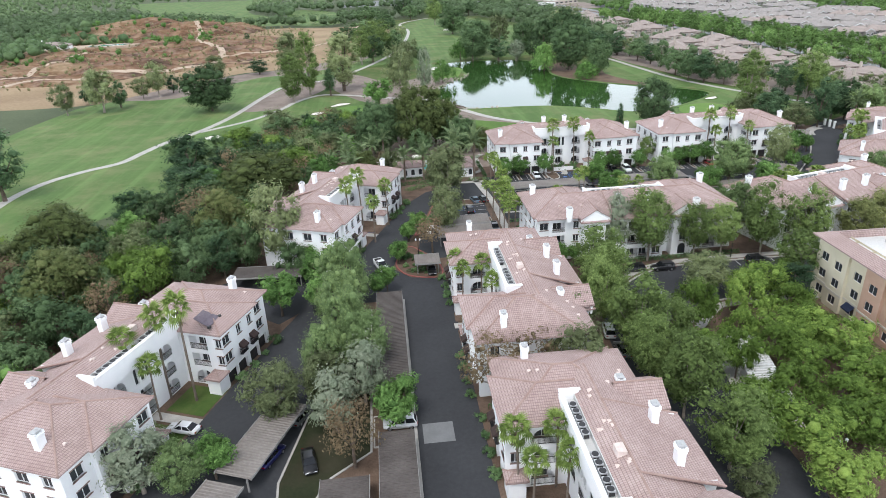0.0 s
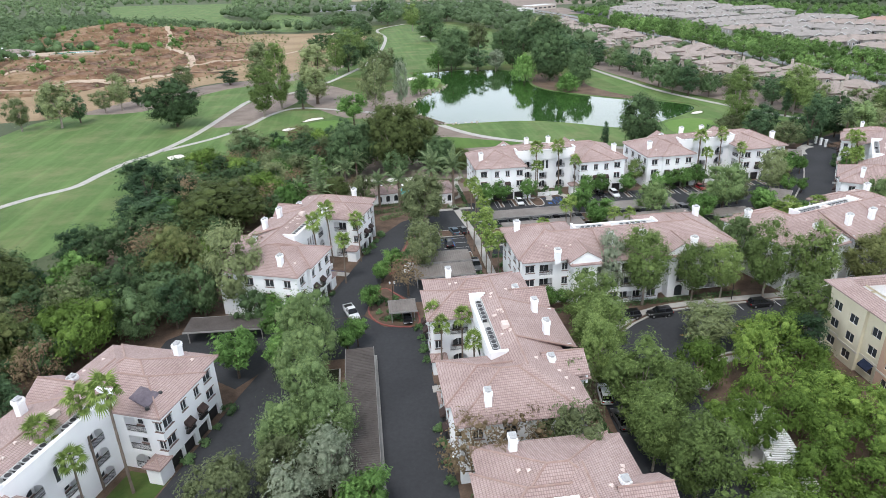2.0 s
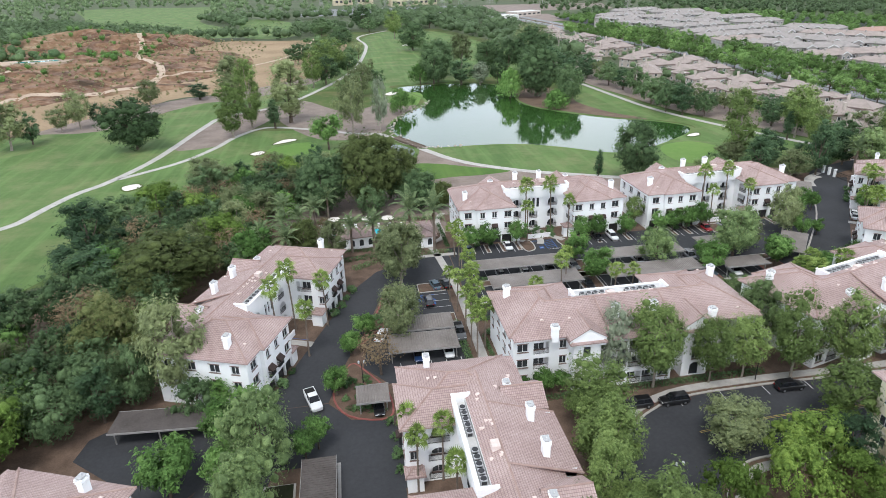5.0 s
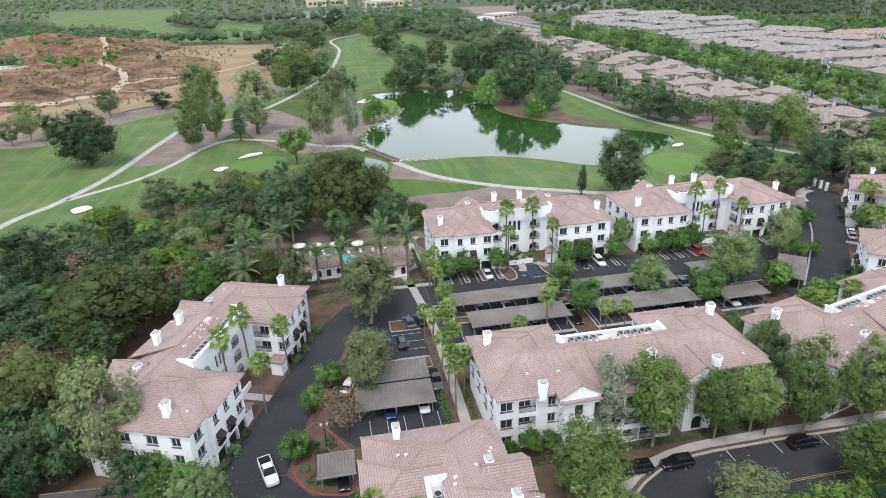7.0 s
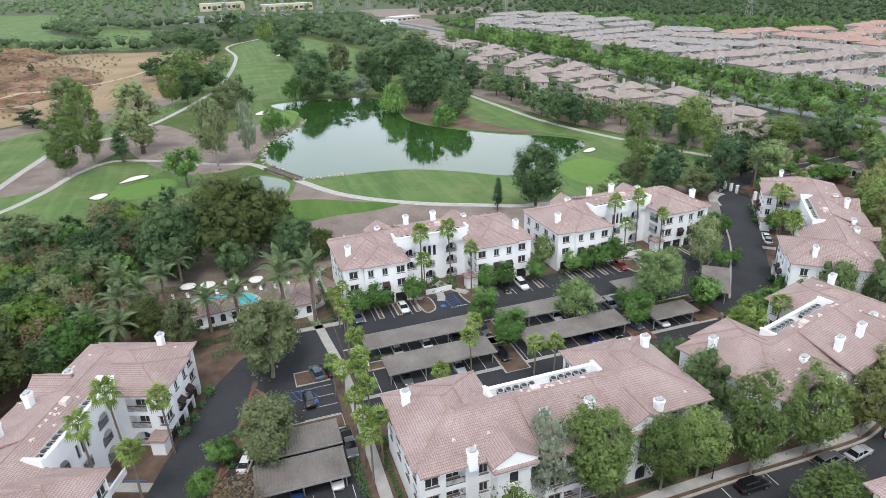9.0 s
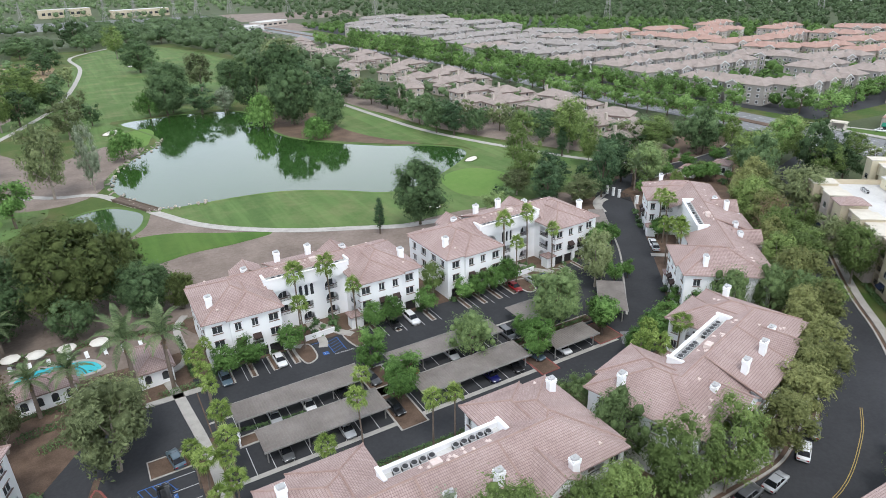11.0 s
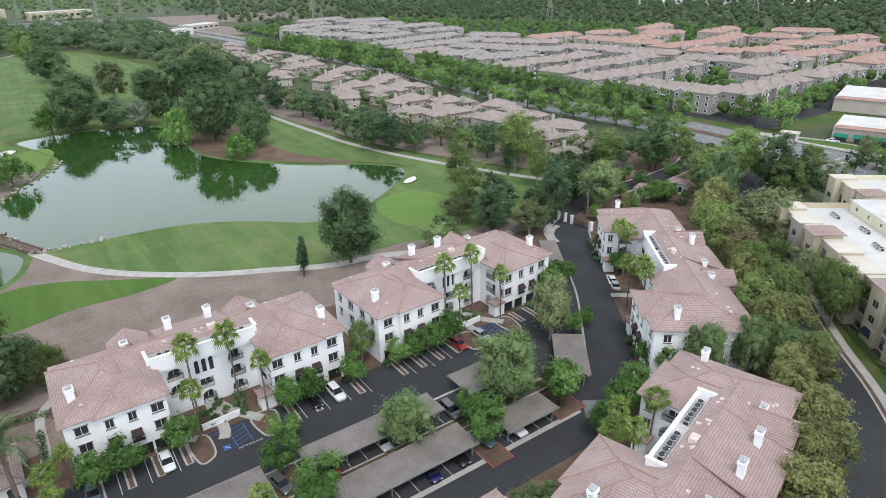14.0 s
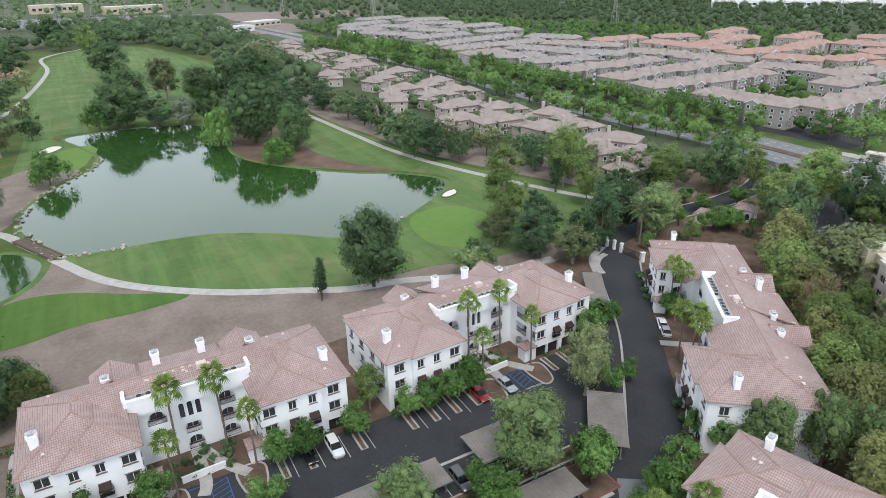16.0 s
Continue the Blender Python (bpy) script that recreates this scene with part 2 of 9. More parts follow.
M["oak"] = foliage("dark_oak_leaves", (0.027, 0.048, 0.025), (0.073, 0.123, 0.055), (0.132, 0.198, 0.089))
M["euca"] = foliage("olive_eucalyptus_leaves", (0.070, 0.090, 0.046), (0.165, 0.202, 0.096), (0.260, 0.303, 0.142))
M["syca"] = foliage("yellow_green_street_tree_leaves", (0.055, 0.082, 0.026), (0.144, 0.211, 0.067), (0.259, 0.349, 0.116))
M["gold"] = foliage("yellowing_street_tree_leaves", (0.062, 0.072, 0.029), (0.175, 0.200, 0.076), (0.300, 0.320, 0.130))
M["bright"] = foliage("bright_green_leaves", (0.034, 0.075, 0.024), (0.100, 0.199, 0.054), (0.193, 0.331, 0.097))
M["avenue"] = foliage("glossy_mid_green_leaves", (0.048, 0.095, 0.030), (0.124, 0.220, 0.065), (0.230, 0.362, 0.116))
# far woodland: leaf colour lightened in place of distance haze
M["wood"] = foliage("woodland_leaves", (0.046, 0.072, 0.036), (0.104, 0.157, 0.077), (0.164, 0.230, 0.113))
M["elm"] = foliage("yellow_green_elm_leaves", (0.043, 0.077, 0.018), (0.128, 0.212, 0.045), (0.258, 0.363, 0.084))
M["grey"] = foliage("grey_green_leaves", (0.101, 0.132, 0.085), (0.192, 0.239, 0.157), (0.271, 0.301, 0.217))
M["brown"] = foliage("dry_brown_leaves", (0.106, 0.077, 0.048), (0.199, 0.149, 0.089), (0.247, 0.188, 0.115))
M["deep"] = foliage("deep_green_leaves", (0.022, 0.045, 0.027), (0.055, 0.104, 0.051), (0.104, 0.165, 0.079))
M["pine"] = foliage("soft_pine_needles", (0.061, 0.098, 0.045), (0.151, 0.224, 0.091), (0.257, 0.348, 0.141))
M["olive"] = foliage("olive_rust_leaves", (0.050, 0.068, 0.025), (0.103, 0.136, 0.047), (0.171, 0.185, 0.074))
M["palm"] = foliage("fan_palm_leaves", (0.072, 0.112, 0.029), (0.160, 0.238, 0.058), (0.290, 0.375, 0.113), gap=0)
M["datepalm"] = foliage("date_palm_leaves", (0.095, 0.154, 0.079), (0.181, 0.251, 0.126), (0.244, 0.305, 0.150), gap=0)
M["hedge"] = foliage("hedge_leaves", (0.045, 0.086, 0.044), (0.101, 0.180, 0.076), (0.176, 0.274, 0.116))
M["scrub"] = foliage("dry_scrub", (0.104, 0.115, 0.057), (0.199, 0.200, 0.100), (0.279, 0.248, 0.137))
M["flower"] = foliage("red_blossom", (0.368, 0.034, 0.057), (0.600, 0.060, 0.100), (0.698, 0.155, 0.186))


def plain(name, color, rough=0.5, metal=0.0, spec=0.5, coat=0.0):
    n = Nodes(name)
    v = n.noise(n.coord(), 6.0, 3.0)
    c = n.mix(n.math("MULTIPLY", v, 0.25), color, tuple(k * 0.8 for k in color))
    n.end(c, rough, metal, spec)
    n.put(n.b, "Coat Weight", coat)
    return n.mat


M["glass"] = plain("dark_window_glass", (0.045, 0.05, 0.056), 0.08, 0.0, 0.6)
M["carglass"] = plain("car_window_glass", (0.012, 0.014, 0.017), 0.05, 0.0, 0.6)
M["lamp"] = plain("headlight_glass", (0.6, 0.62, 0.64), 0.1)
M["redlamp"] = plain("tail_light_red", (0.3, 0.01, 0.012), 0.2)
INNER = {}


def inner(mat):
    """The same leaves grown together, for the dense inside of a crown."""
    if mat not in INNER:
        me = M[mat].copy()
        me.name = M[mat].name + "_dense"
        t = me.node_tree
        cut = t.nodes["Material Output"].inputs["Surface"].links[0].from_node
        full = cut.inputs[1].links[0].from_node
        t.links.new(full.outputs[0], t.nodes["Material Output"].inputs["Surface"])
        INNER[mat] = me
    return INNER[mat]


for key, col in (("white", (0.78, 0.79, 0.8)), ("black", (0.012, 0.012, 0.014)), ("silver", (0.42, 0.44, 0.46)), ("grey", (0.1, 0.105, 0.11)),
                 ("blue", (0.02, 0.05, 0.14)), ("red", (0.3, 0.02, 0.025)), ("slate", (0.09, 0.14, 0.18)), ("darkblue", (0.008, 0.01, 0.09))):
    M["paint_" + key] = plain("car_paint_" + key, col, 0.3, 0.1 if key != "white" else 0.0, 0.5, 0.8)


def water_material(name, color, rough, ripple):
    n = Nodes(name)
    p = n.position()
    a = n.noise(p, 1.3, 3.0)
    b = n.noise(p, 0.06, 4.0)
    n.bump(a, ripple, 0.02)
    c = n.mix(b, color, tuple(k * 1.5 for k in color))
    n.put(n.b, "IOR", 1.33)
    return n.end(c, rough, 0.0, 0.95)


M["lake"] = water_material("green_lake_water", (0.02, 0.052, 0.012), 0.05, 0.07)
M["pool"] = water_material("turquoise_pool_water", (0.06, 0.42, 0.48), 0.05, 0.1)


# ---- building kit ----
def part(name, bm, material, parent, label="", kind=""):
    """Links a bmesh as one mesh object under a thing or a part."""
    me = bpy.data.meshes.new(name)
    bm.to_mesh(me)
    bm.free()
    return part_of(name, me, material, parent, label, kind)


def part_of(name, me, material, parent, label="", kind="", m=None):
    """An object on a given mesh, under a thing or a part."""
    if material is not None and not me.materials:
        me.materials.append(M[material] if isinstance(material, str) else material)
    ob = new(name, me)
    ob.parent = parent
    if m is not None:
        ob.matrix_basis = m
    return tagged(ob, label, kind=kind)


def mesh_of(name, bm):
    me = bpy.data.meshes.new(name)
    bm.to_mesh(me)
    bm.free()
    return me


def thing(name, label, category, group="", kind="", m=None):
    ob = new(name)
    ob.empty_display_size = 0.5
    if m is not None:
        ob.matrix_basis = m
    return tagged(ob, label, category, group, kind)


def setting(name, bm, material, label, category=""):
    me = bpy.data.meshes.new(name)
    bm.to_mesh(me)
    bm.free()
    me.materials.append(M[material])
    return tagged(new(name, me), label, category or name.split("_")[0], kind="structure")


def box(bm, x0, x1, y0, y1, z0, z1, m=None):
    v = [bm.verts.new(p if m is None else m @ Vector(p)) for p in
         ((x0, y0, z0), (x1, y0, z0), (x1, y1, z0), (x0, y1, z0), (x0, y0, z1), (x1, y0, z1), (x1, y1, z1), (x0, y1, z1))]
    for f in ((3, 2, 1, 0), (4, 5, 6, 7), (0, 1, 5, 4), (1, 2, 6, 5), (2, 3, 7, 6), (3, 0, 4, 7)):
        bm.faces.new([v[i] for i in f])


def poly(bm, pts):
    return bm.faces.new([bm.verts.new(p) for p in pts])


def prism(bm, pts, z0, z1):
    """Upright prism on a counter-clockwise outline."""
    lo = [bm.verts.new((x, y, z0)) for x, y in pts]
    hi = [bm.verts.new((x, y, z1)) for x, y in pts]
    bm.faces.new(hi)
    bm.faces.new(lo[::-1])
    for i in range(len(pts)):
        j = (i + 1) % len(pts)
        bm.faces.new((lo[i], lo[j], hi[j], hi[i]))


def tube(bm, pts, radii, n=6):
    """A tapered tube along points."""
    rings = []
    for i, p in enumerate(pts):
        p = Vector(p)
        d = (Vector(pts[min(i + 1, len(pts) - 1)]) - Vector(pts[max(i - 1, 0)])).normalized()
        a = d.orthogonal().normalized()
        b = d.cross(a)
        rings.append([bm.verts.new(p + radii[i] * (math.cos(2 * math.pi * k / n) * a + math.sin(2 * math.pi * k / n) * b)) for k in range(n)])
    for r, s in zip(rings, rings[1:]):
        for k in range(n):
            bm.faces.new((r[k], r[(k + 1) % n], s[(k + 1) % n], s[k]))
    bm.faces.new(rings[0][::-1])
    bm.faces.new(rings[-1])


def smooth_line(pts, closed=False, steps=5):
    """Catmull-Rom through 2D points."""
    n, out = len(pts), []
    for i in range(n if closed else n - 1):
        q = [Vector(pts[(i + k) % n] if closed else pts[min(max(i + k, 0), n - 1)]) for k in (-1, 0, 1, 2)]
        for s in range(steps):
            t = s / steps
            out.append(0.5 * (2 * q[1] + (q[2] - q[0]) * t + (2 * q[0] - 5 * q[1] + 4 * q[2] - q[3]) * t * t + (3 * q[1] - q[0] - 3 * q[2] + q[3]) * t ** 3))
    if not closed:
        out.append(Vector(pts[-1]))
    return [(p.x, p.y) for p in out]


def area_of(pts):
    return 0.5 * sum(a[0] * b[1] - b[0] * a[1] for a, b in zip(pts, pts[1:] + pts[:1]))


def sheet(bm, pts, z, curve=False, steps=5):
    pts = smooth_line(pts, True, steps) if curve else list(pts)
    if area_of(pts) < 0:
        pts = pts[::-1]
    poly(bm, [(x, y, z) for x, y in pts])


def slab(bm, pts, z0, z1, curve=False, steps=5):
    pts = smooth_line(pts, True, steps) if curve else list(pts)
    if area_of(pts) < 0:
        pts = pts[::-1]
    prism(bm, pts, z0, z1)


def offsets(pts, closed=False):
    """Left-hand unit normals along a 2D line."""
    out, n = [], len(pts)
    for i in range(n):
        a = pts[(i - 1) % n] if closed else pts[max(i - 1, 0)]
        b = pts[(i + 1) % n] if closed else pts[min(i + 1, n - 1)]
        d = Vector((b[0] - a[0], b[1] - a[1])).normalized()
        out.append((-d.y, d.x))
    return out


def ribbon(bm, pts, width, z0, z1, closed=False, curve=True, steps=5):
    """A raised band along a 2D line."""
    if curve:
        pts = smooth_line(pts, closed, steps)
    nor = offsets(pts, closed)
    rows = []
    for (x, y), (a, b) in zip(pts, nor):
        w = width / 2
        rows.append([bm.verts.new(p) for p in ((x + a * w, y + b * w, z0), (x + a * w, y + b * w, z1), (x - a * w, y - b * w, z1), (x - a * w, y - b * w, z0))])
    n = len(rows)
    for i in range(n if closed else n - 1):
        r, s = rows[i], rows[(i + 1) % n]
        for k in range(3):
            bm.faces.new((r[k], r[k + 1], s[k + 1], s[k]))
    if not closed:
        bm.faces.new(rows[0][::-1])
        bm.faces.new(rows[-1])


def plan_uv(bm):
    """UVs in metres: along the level line of each face and up its slope."""
    uv = bm.loops.layers.uv.verify()
    bm.normal_update()
    for f in bm.faces:
        n = f.normal
        a = Vector((-n.y, n.x, 0))
        a = a.normalized() if a.length > 1e-4 else Vector((1, 0, 0))
        b = n.cross(a)
        for lp in f.loops:
            lp[uv].uv = (lp.vert.co.dot(a), lp.vert.co.dot(b))


def hip(bm, caps, x0, x1, y0, y1, z, pitch, thick=0.22):
    """A hipped roof on a rectangle, with its eave edge; collects the ridge lines."""
    r = min(x1 - x0, y1 - y0) / 2
    h = z + r * pitch
    if x1 - x0 >= y1 - y0:
        a, b = (x0 + r, (y0 + y1) / 2, h), (x1 - r, (y0 + y1) / 2, h)
    else:
        a, b = ((x0 + x1) / 2, y0 + r, h), ((x0 + x1) / 2, y1 - r, h)
    c = [(x0, y0, z), (x1, y0, z), (x1, y1, z), (x0, y1, z)]
    if x1 - x0 >= y1 - y0:
        faces = ((c[0], c[1], b, a), (c[1], c[2], b), (c[2], c[3], a, b), (c[3], c[0], a))
        caps += [(a, b), (c[0], a), (c[3], a), (c[1], b), (c[2], b)]
    else:
        faces = ((c[0], c[1], a), (c[1], c[2], b, a), (c[2], c[3], b), (c[3], c[0], a, b))
        caps += [(a, b), (c[0], a), (c[1], a), (c[2], b), (c[3], b)]
    for f in faces:
        q = [p for i, p in enumerate(f) if (Vector(p) - Vector(f[i - 1])).length > 1e-3]
        poly(bm, q)
    lo = [(p[0], p[1], z - thick) for p in c]
    for i in range(4):
        j = (i + 1) % 4
        poly(bm, (lo[i], lo[j], c[j], c[i]))
    poly(bm, lo[::-1])
    return h


def cap_lines(bm, caps, r=0.13):
    for a, b in caps:
        a, b = Vector(a), Vector(b)
        if (b - a).length > 0.2:
            tube(bm, [a, b], [r, r], 6)


def wall(bm, p0, p1, z0, z1, openings=()):
    """A wall face whose outer side lies to the right of p0 -> p1, with openings (s0, s1, z0, z1, depth, arched) cut into it, each with its reveal and back."""
    p0, p1 = Vector((*p0, 0)), Vector((*p1, 0))
    d = (p1 - p0).normalized()
    n = Vector((d.y, -d.x, 0))
    length = (p1 - p0).length
    at = lambda s, z, q=0.0: p0 + d * s + Vector((0, 0, z)) - n * q
    xs = sorted({0.0, length, *(o[0] for o in openings), *(o[1] for o in openings)})
    zs = sorted({z0, z1, *(o[2] for o in openings), *(o[3] for o in openings)})
    for a, b in zip(xs, xs[1:]):
        run = None
        for c, e in zip(zs, zs[1:]):
            hole = any(o[0] < (a + b) / 2 < o[1] and o[2] < (c + e) / 2 < o[3] for o in openings)
            if not hole:
                run = (run[0], e) if run else (c, e)
            if (hole or e == zs[-1]) and run:
                poly(bm, (at(a, run[0]), at(b, run[0]), at(b, run[1]), at(a, run[1])))
                run = None
    for o in openings:
        a, b, c, e, q = o[:5]
        rim = [(a, c), (b, c), (b, e), (a, e)]
        if len(o) > 5 and o[5]:
            r = min((b - a) / 2, e - c)
            mid, sq = (a + b) / 2, r / ((b - a) / 2)
            arc = [(mid + (b - a) / 2 * math.cos(math.pi * k / 10), e - r + r * math.sin(math.pi * k / 10)) for k in range(11)]
            for k in range(5):
                poly(bm, (at(b, e), at(*arc[k + 1]), at(*arc[k])))
                poly(bm, (at(a, e), at(*arc[10 - k]), at(*arc[9 - k])))
            rim = [(a, c), (b, c)] + arc
        for k in range(len(rim)):
            u, w = rim[k], rim[(k + 1) % len(rim)]
            if (Vector(u) - Vector(w)).length > 1e-4:
                poly(bm, (at(*u), at(*w), at(*w, q), at(*u, q)))
        poly(bm, [at(*u, q) for u in rim])


def frame_on(p0, p1, s, z, q=0.0):
    """The pose at distance s along a wall and height z: x along the wall, y into it, z up."""
    p0, p1 = Vector((*p0, 0)), Vector((*p1, 0))
    d = (p1 - p0).normalized()
    n = Vector((d.y, -d.x, 0))
    o = p0 + d * s - n * q
    return Matrix.Translation((o.x, o.y, z)) @ Matrix.Rotation(math.atan2(d.y, d.x), 4, "Z")


def inside(x, y, pts):
    hit = False
    for (ax, ay), (bx, by) in zip(pts, pts[1:] + pts[:1]):
        if (ay > y) != (by > y) and x < (bx - ax) * (y - ay) / (by - ay) + ax:
            hit = not hit
    return hit


def scatter(pts, n, gap, seed, avoid=()):
    """Up to n places in an outline, at least gap apart and outside the outlines to avoid."""
    rng = random.Random(seed)
    xs, ys = [p[0] for p in pts], [p[1] for p in pts]
    out, tries = [], 0
    cell = {}
    while len(out) < n and tries < n * 30:
        tries += 1
        x, y = rng.uniform(min(xs), max(xs)), rng.uniform(min(ys), max(ys))
        if not inside(x, y, pts) or any(inside(x, y, a) for a in avoid):
            continue
        i, j = int(x // gap), int(y // gap)
        if any((x - u) ** 2 + (y - w) ** 2 < gap * gap for a in (-1, 0, 1) for b in (-1, 0, 1) for u, w in cell.get((i + a, j + b), ())):
            continue
        cell.setdefault((i, j), []).append((x, y))
        out.append((x, y))
    return out


# ---- plants ----
GOLD = (1 + 5 ** 0.5) / 2
ICO_V = np.array([(-1, GOLD, 0), (1, GOLD, 0), (-1, -GOLD, 0), (1, -GOLD, 0), (0, -1, GOLD), (0, 1, GOLD), (0, -1, -GOLD), (0, 1, -GOLD), (GOLD, 0, -1), (GOLD, 0, 1), (-GOLD, 0, -1), (-GOLD, 0, 1)])
ICO_V /= np.linalg.norm(ICO_V[0])
ICO_F = np.array([(i, j, k) for i in range(12) for j in range(i + 1, 12) for k in range(j + 1, 12)
                  if max(np.linalg.norm(ICO_V[i] - ICO_V[j]), np.linalg.norm(ICO_V[j] - ICO_V[k]), np.linalg.norm(ICO_V[i] - ICO_V[k])) < 1.2])
for f in ICO_F:
    if np.dot(np.cross(ICO_V[f[1]] - ICO_V[f[0]], ICO_V[f[2]] - ICO_V[f[0]]), ICO_V[f[0]]) < 0:
        f[1], f[2] = f[2], f[1]


def leaf_mesh(name, centres, normals, size, rng, cores=None):
    """One pointed leaf tuft at every centre, turned about its normal, over rough inner masses."""
    n = len(centres)
    r = rng.normal(size=(n, 3))
    a = np.cross(normals, r)
    a /= np.linalg.norm(a, axis=1)[:, None] + 1e-9
    b = np.cross(normals, a)
    s = (size * rng.uniform(0.6, 1.4, n))[:, None]
    w = rng.uniform(0.45, 0.8, n)[:, None]
    v = np.stack([centres - a * s - b * s * w, centres - a * s * 0.6 + b * s * w, centres + a * s * 1.3 + normals * s * 0.25], 1).reshape(-1, 3)
    faces = np.arange(3 * n, dtype=np.int32)
    if cores is not None:
        cv, cr = cores
        m = len(cv)
        q = cv[:, None, :] + ICO_V[None] * (cr[:, None] * rng.uniform(0.72, 1.12, (m, 12)))[:, :, None] * np.array([1, 1, 0.85])
        faces = np.concatenate([faces, (3 * n + (np.arange(m)[:, None, None] * 12 + ICO_F[None]).ravel()).astype(np.int32)])
        v = np.concatenate([v, q.reshape(-1, 3)])
    me = bpy.data.meshes.new(name)
    me.vertices.add(len(v))
    me.vertices.foreach_set("co", v.astype(np.float32).ravel())
    me.loops.add(len(faces))
    me.loops.foreach_set("vertex_index", faces)
    k = len(faces) // 3
    me.polygons.add(k)
    me.polygons.foreach_set("loop_start", np.arange(0, 3 * k, 3, dtype=np.int32))
    smooth = np.zeros(k, dtype=bool)
    smooth[n:] = True
    me.polygons.foreach_set("material_index", smooth.astype(np.int32))
    me.polygons.foreach_set("use_smooth", smooth)
    me.update(calc_edges=True)
    return me


def crown_points(rng, h, base, rx, clumps, per, form, clump_r, flat=0.9, leafy=1.1):
    """Clump centres over a crown, then leaf places over every clump."""
    rz = (h - base) / 2
    mid = base + rz
    cs = []
    while len(cs) < clumps:
        p = rng.normal(size=3)
        p /= np.linalg.norm(p)
        p *= 0.84 * rng.uniform(0.4, 1.0) ** 0.42
        t = (p[2] + 1) / 2
        if form == "cone":
            k = max(0.12, 1.05 * (1 - t))
            p = np.array([p[0] * k, p[1] * k, p[2]])
        elif form == "dome":
            p[2] = abs(p[2]) * 1.55 - 0.72
        elif form == "tall":
            k = 0.55 + 0.45 * math.sin(math.pi * min(1, t * 0.85 + 0.12))
            p = np.array([p[0] * k, p[1] * k, p[2]])
        wob = 1 + 0.3 * math.sin(3 * math.atan2(p[1], p[0]) + clumps) * (0.4 + t)
        cs.append((p[0] * rx * wob, p[1] * rx * wob, mid + p[2] * rz))
    cs = np.array(cs)
    pts, nor, rad = [], [], []
    for c in cs:
        k = max(8, int(per * leafy * rng.uniform(0.7, 1.3)))
        d = rng.normal(size=(k, 3))
        d /= np.linalg.norm(d, axis=1)[:, None]
        rad.append(clump_r * rng.uniform(0.62, 1.2))
        r = rad[-1] * rng.uniform(0.62, 1.3, k)[:, None]
        sweep = np.array([c[0], c[1], (c[2] - mid) * 0.7 + 0.35 * rx])
        sweep /= np.linalg.norm(sweep) + 1e-6
        q = c + d * r * np.array([1, 1, flat]) + sweep * rad[-1] * rng.uniform(-0.25, 0.85, k)[:, None] ** 3
        out = q - np.array([0, 0, mid - rz * 0.25])
        out /= np.linalg.norm(out, axis=1)[:, None] + 1e-6
        w = 0.6 * d + 0.65 * out + np.array([0, 0, 0.5]) + rng.normal(size=(k, 3)) * 0.42
        pts.append(q)
        nor.append(w / np.linalg.norm(w, axis=1)[:, None])
    # leaves buried inside a neighbouring clump are left out
    rad, pts, nor = np.array(rad), np.concatenate(pts), np.concatenate(nor)
    deep = (np.linalg.norm((pts[:, None, :] - cs[None]) / np.array([1, 1, flat]), axis=2) / rad[None]).min(1)
    keep = deep > 0.6
    return cs, rad, pts[keep], nor[keep]


TREES = {}


def make_tree(kind, name, label, h, base, rx, clumps, per, leaf, mat, seed, form="round", clump=None, bark="bark", trunk=None, weep=False, lean=0.0, dense=0.6):
    """A master tree: tapered trunk with limbs, and a crown of leaf clumps."""
    rng = np.random.default_rng(seed)
    tree = thing(name, label, "tree", group="trees")
    clumps, cr = int(clumps * 1.2), max((clump or rx * 0.36) * 0.88, rx * 0.27)
    fine = mat in ("syca", "elm", "bright", "pine", "grey", "euca")
    cs, rad, pts, nor = crown_points(rng, h, base, rx, clumps, per, form, cr, leafy=1.3 if fine else 1.1)
    if weep:
        drop = rng.uniform(0, 1, len(pts)) ** 2 * (h - base) * 0.28
        pts[:, 2] -= drop
        nor[:, 2] *= 0.3
        nor /= np.linalg.norm(nor, axis=1)[:, None]
    pts[:, 2] = np.maximum(pts[:, 2], base * 0.55 + 0.25)
    bm = bmesh.new()
    r = trunk or h * 0.022
    top = base + (h - base) * 0.55
    line = [(0, 0, -0.3), (lean * 0.3, 0.04 * h * 0.2, base * 0.6), (lean * 0.7, 0, base + (h - base) * 0.2), (lean, 0.1, top)]
    tube(bm, line, [r * 1.25, r, r * 0.75, r * 0.25], 7)
    order = np.argsort(cs[:, 2])
    for c in cs[order[:: max(1, len(cs) // 8)]]:
        z = min(base * 0.75 + (c[2] - base) * 0.35 + 0.2, top)
        s = Vector((lean * 0.6, 0, max(z, base * 0.5)))
        e = Vector(c)
        mid = s.lerp(e, 0.55) + Vector((0, 0, -0.04 * h))
        tube(bm, [s, mid, e], [r * 0.42, r * 0.26, r * 0.08], 5)
    part("trunk", bm, bark, tree)
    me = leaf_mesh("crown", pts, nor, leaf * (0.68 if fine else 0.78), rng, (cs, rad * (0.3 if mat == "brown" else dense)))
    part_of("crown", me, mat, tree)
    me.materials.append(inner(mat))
    TREES.setdefault(kind, []).append([tree, h, False, rx])


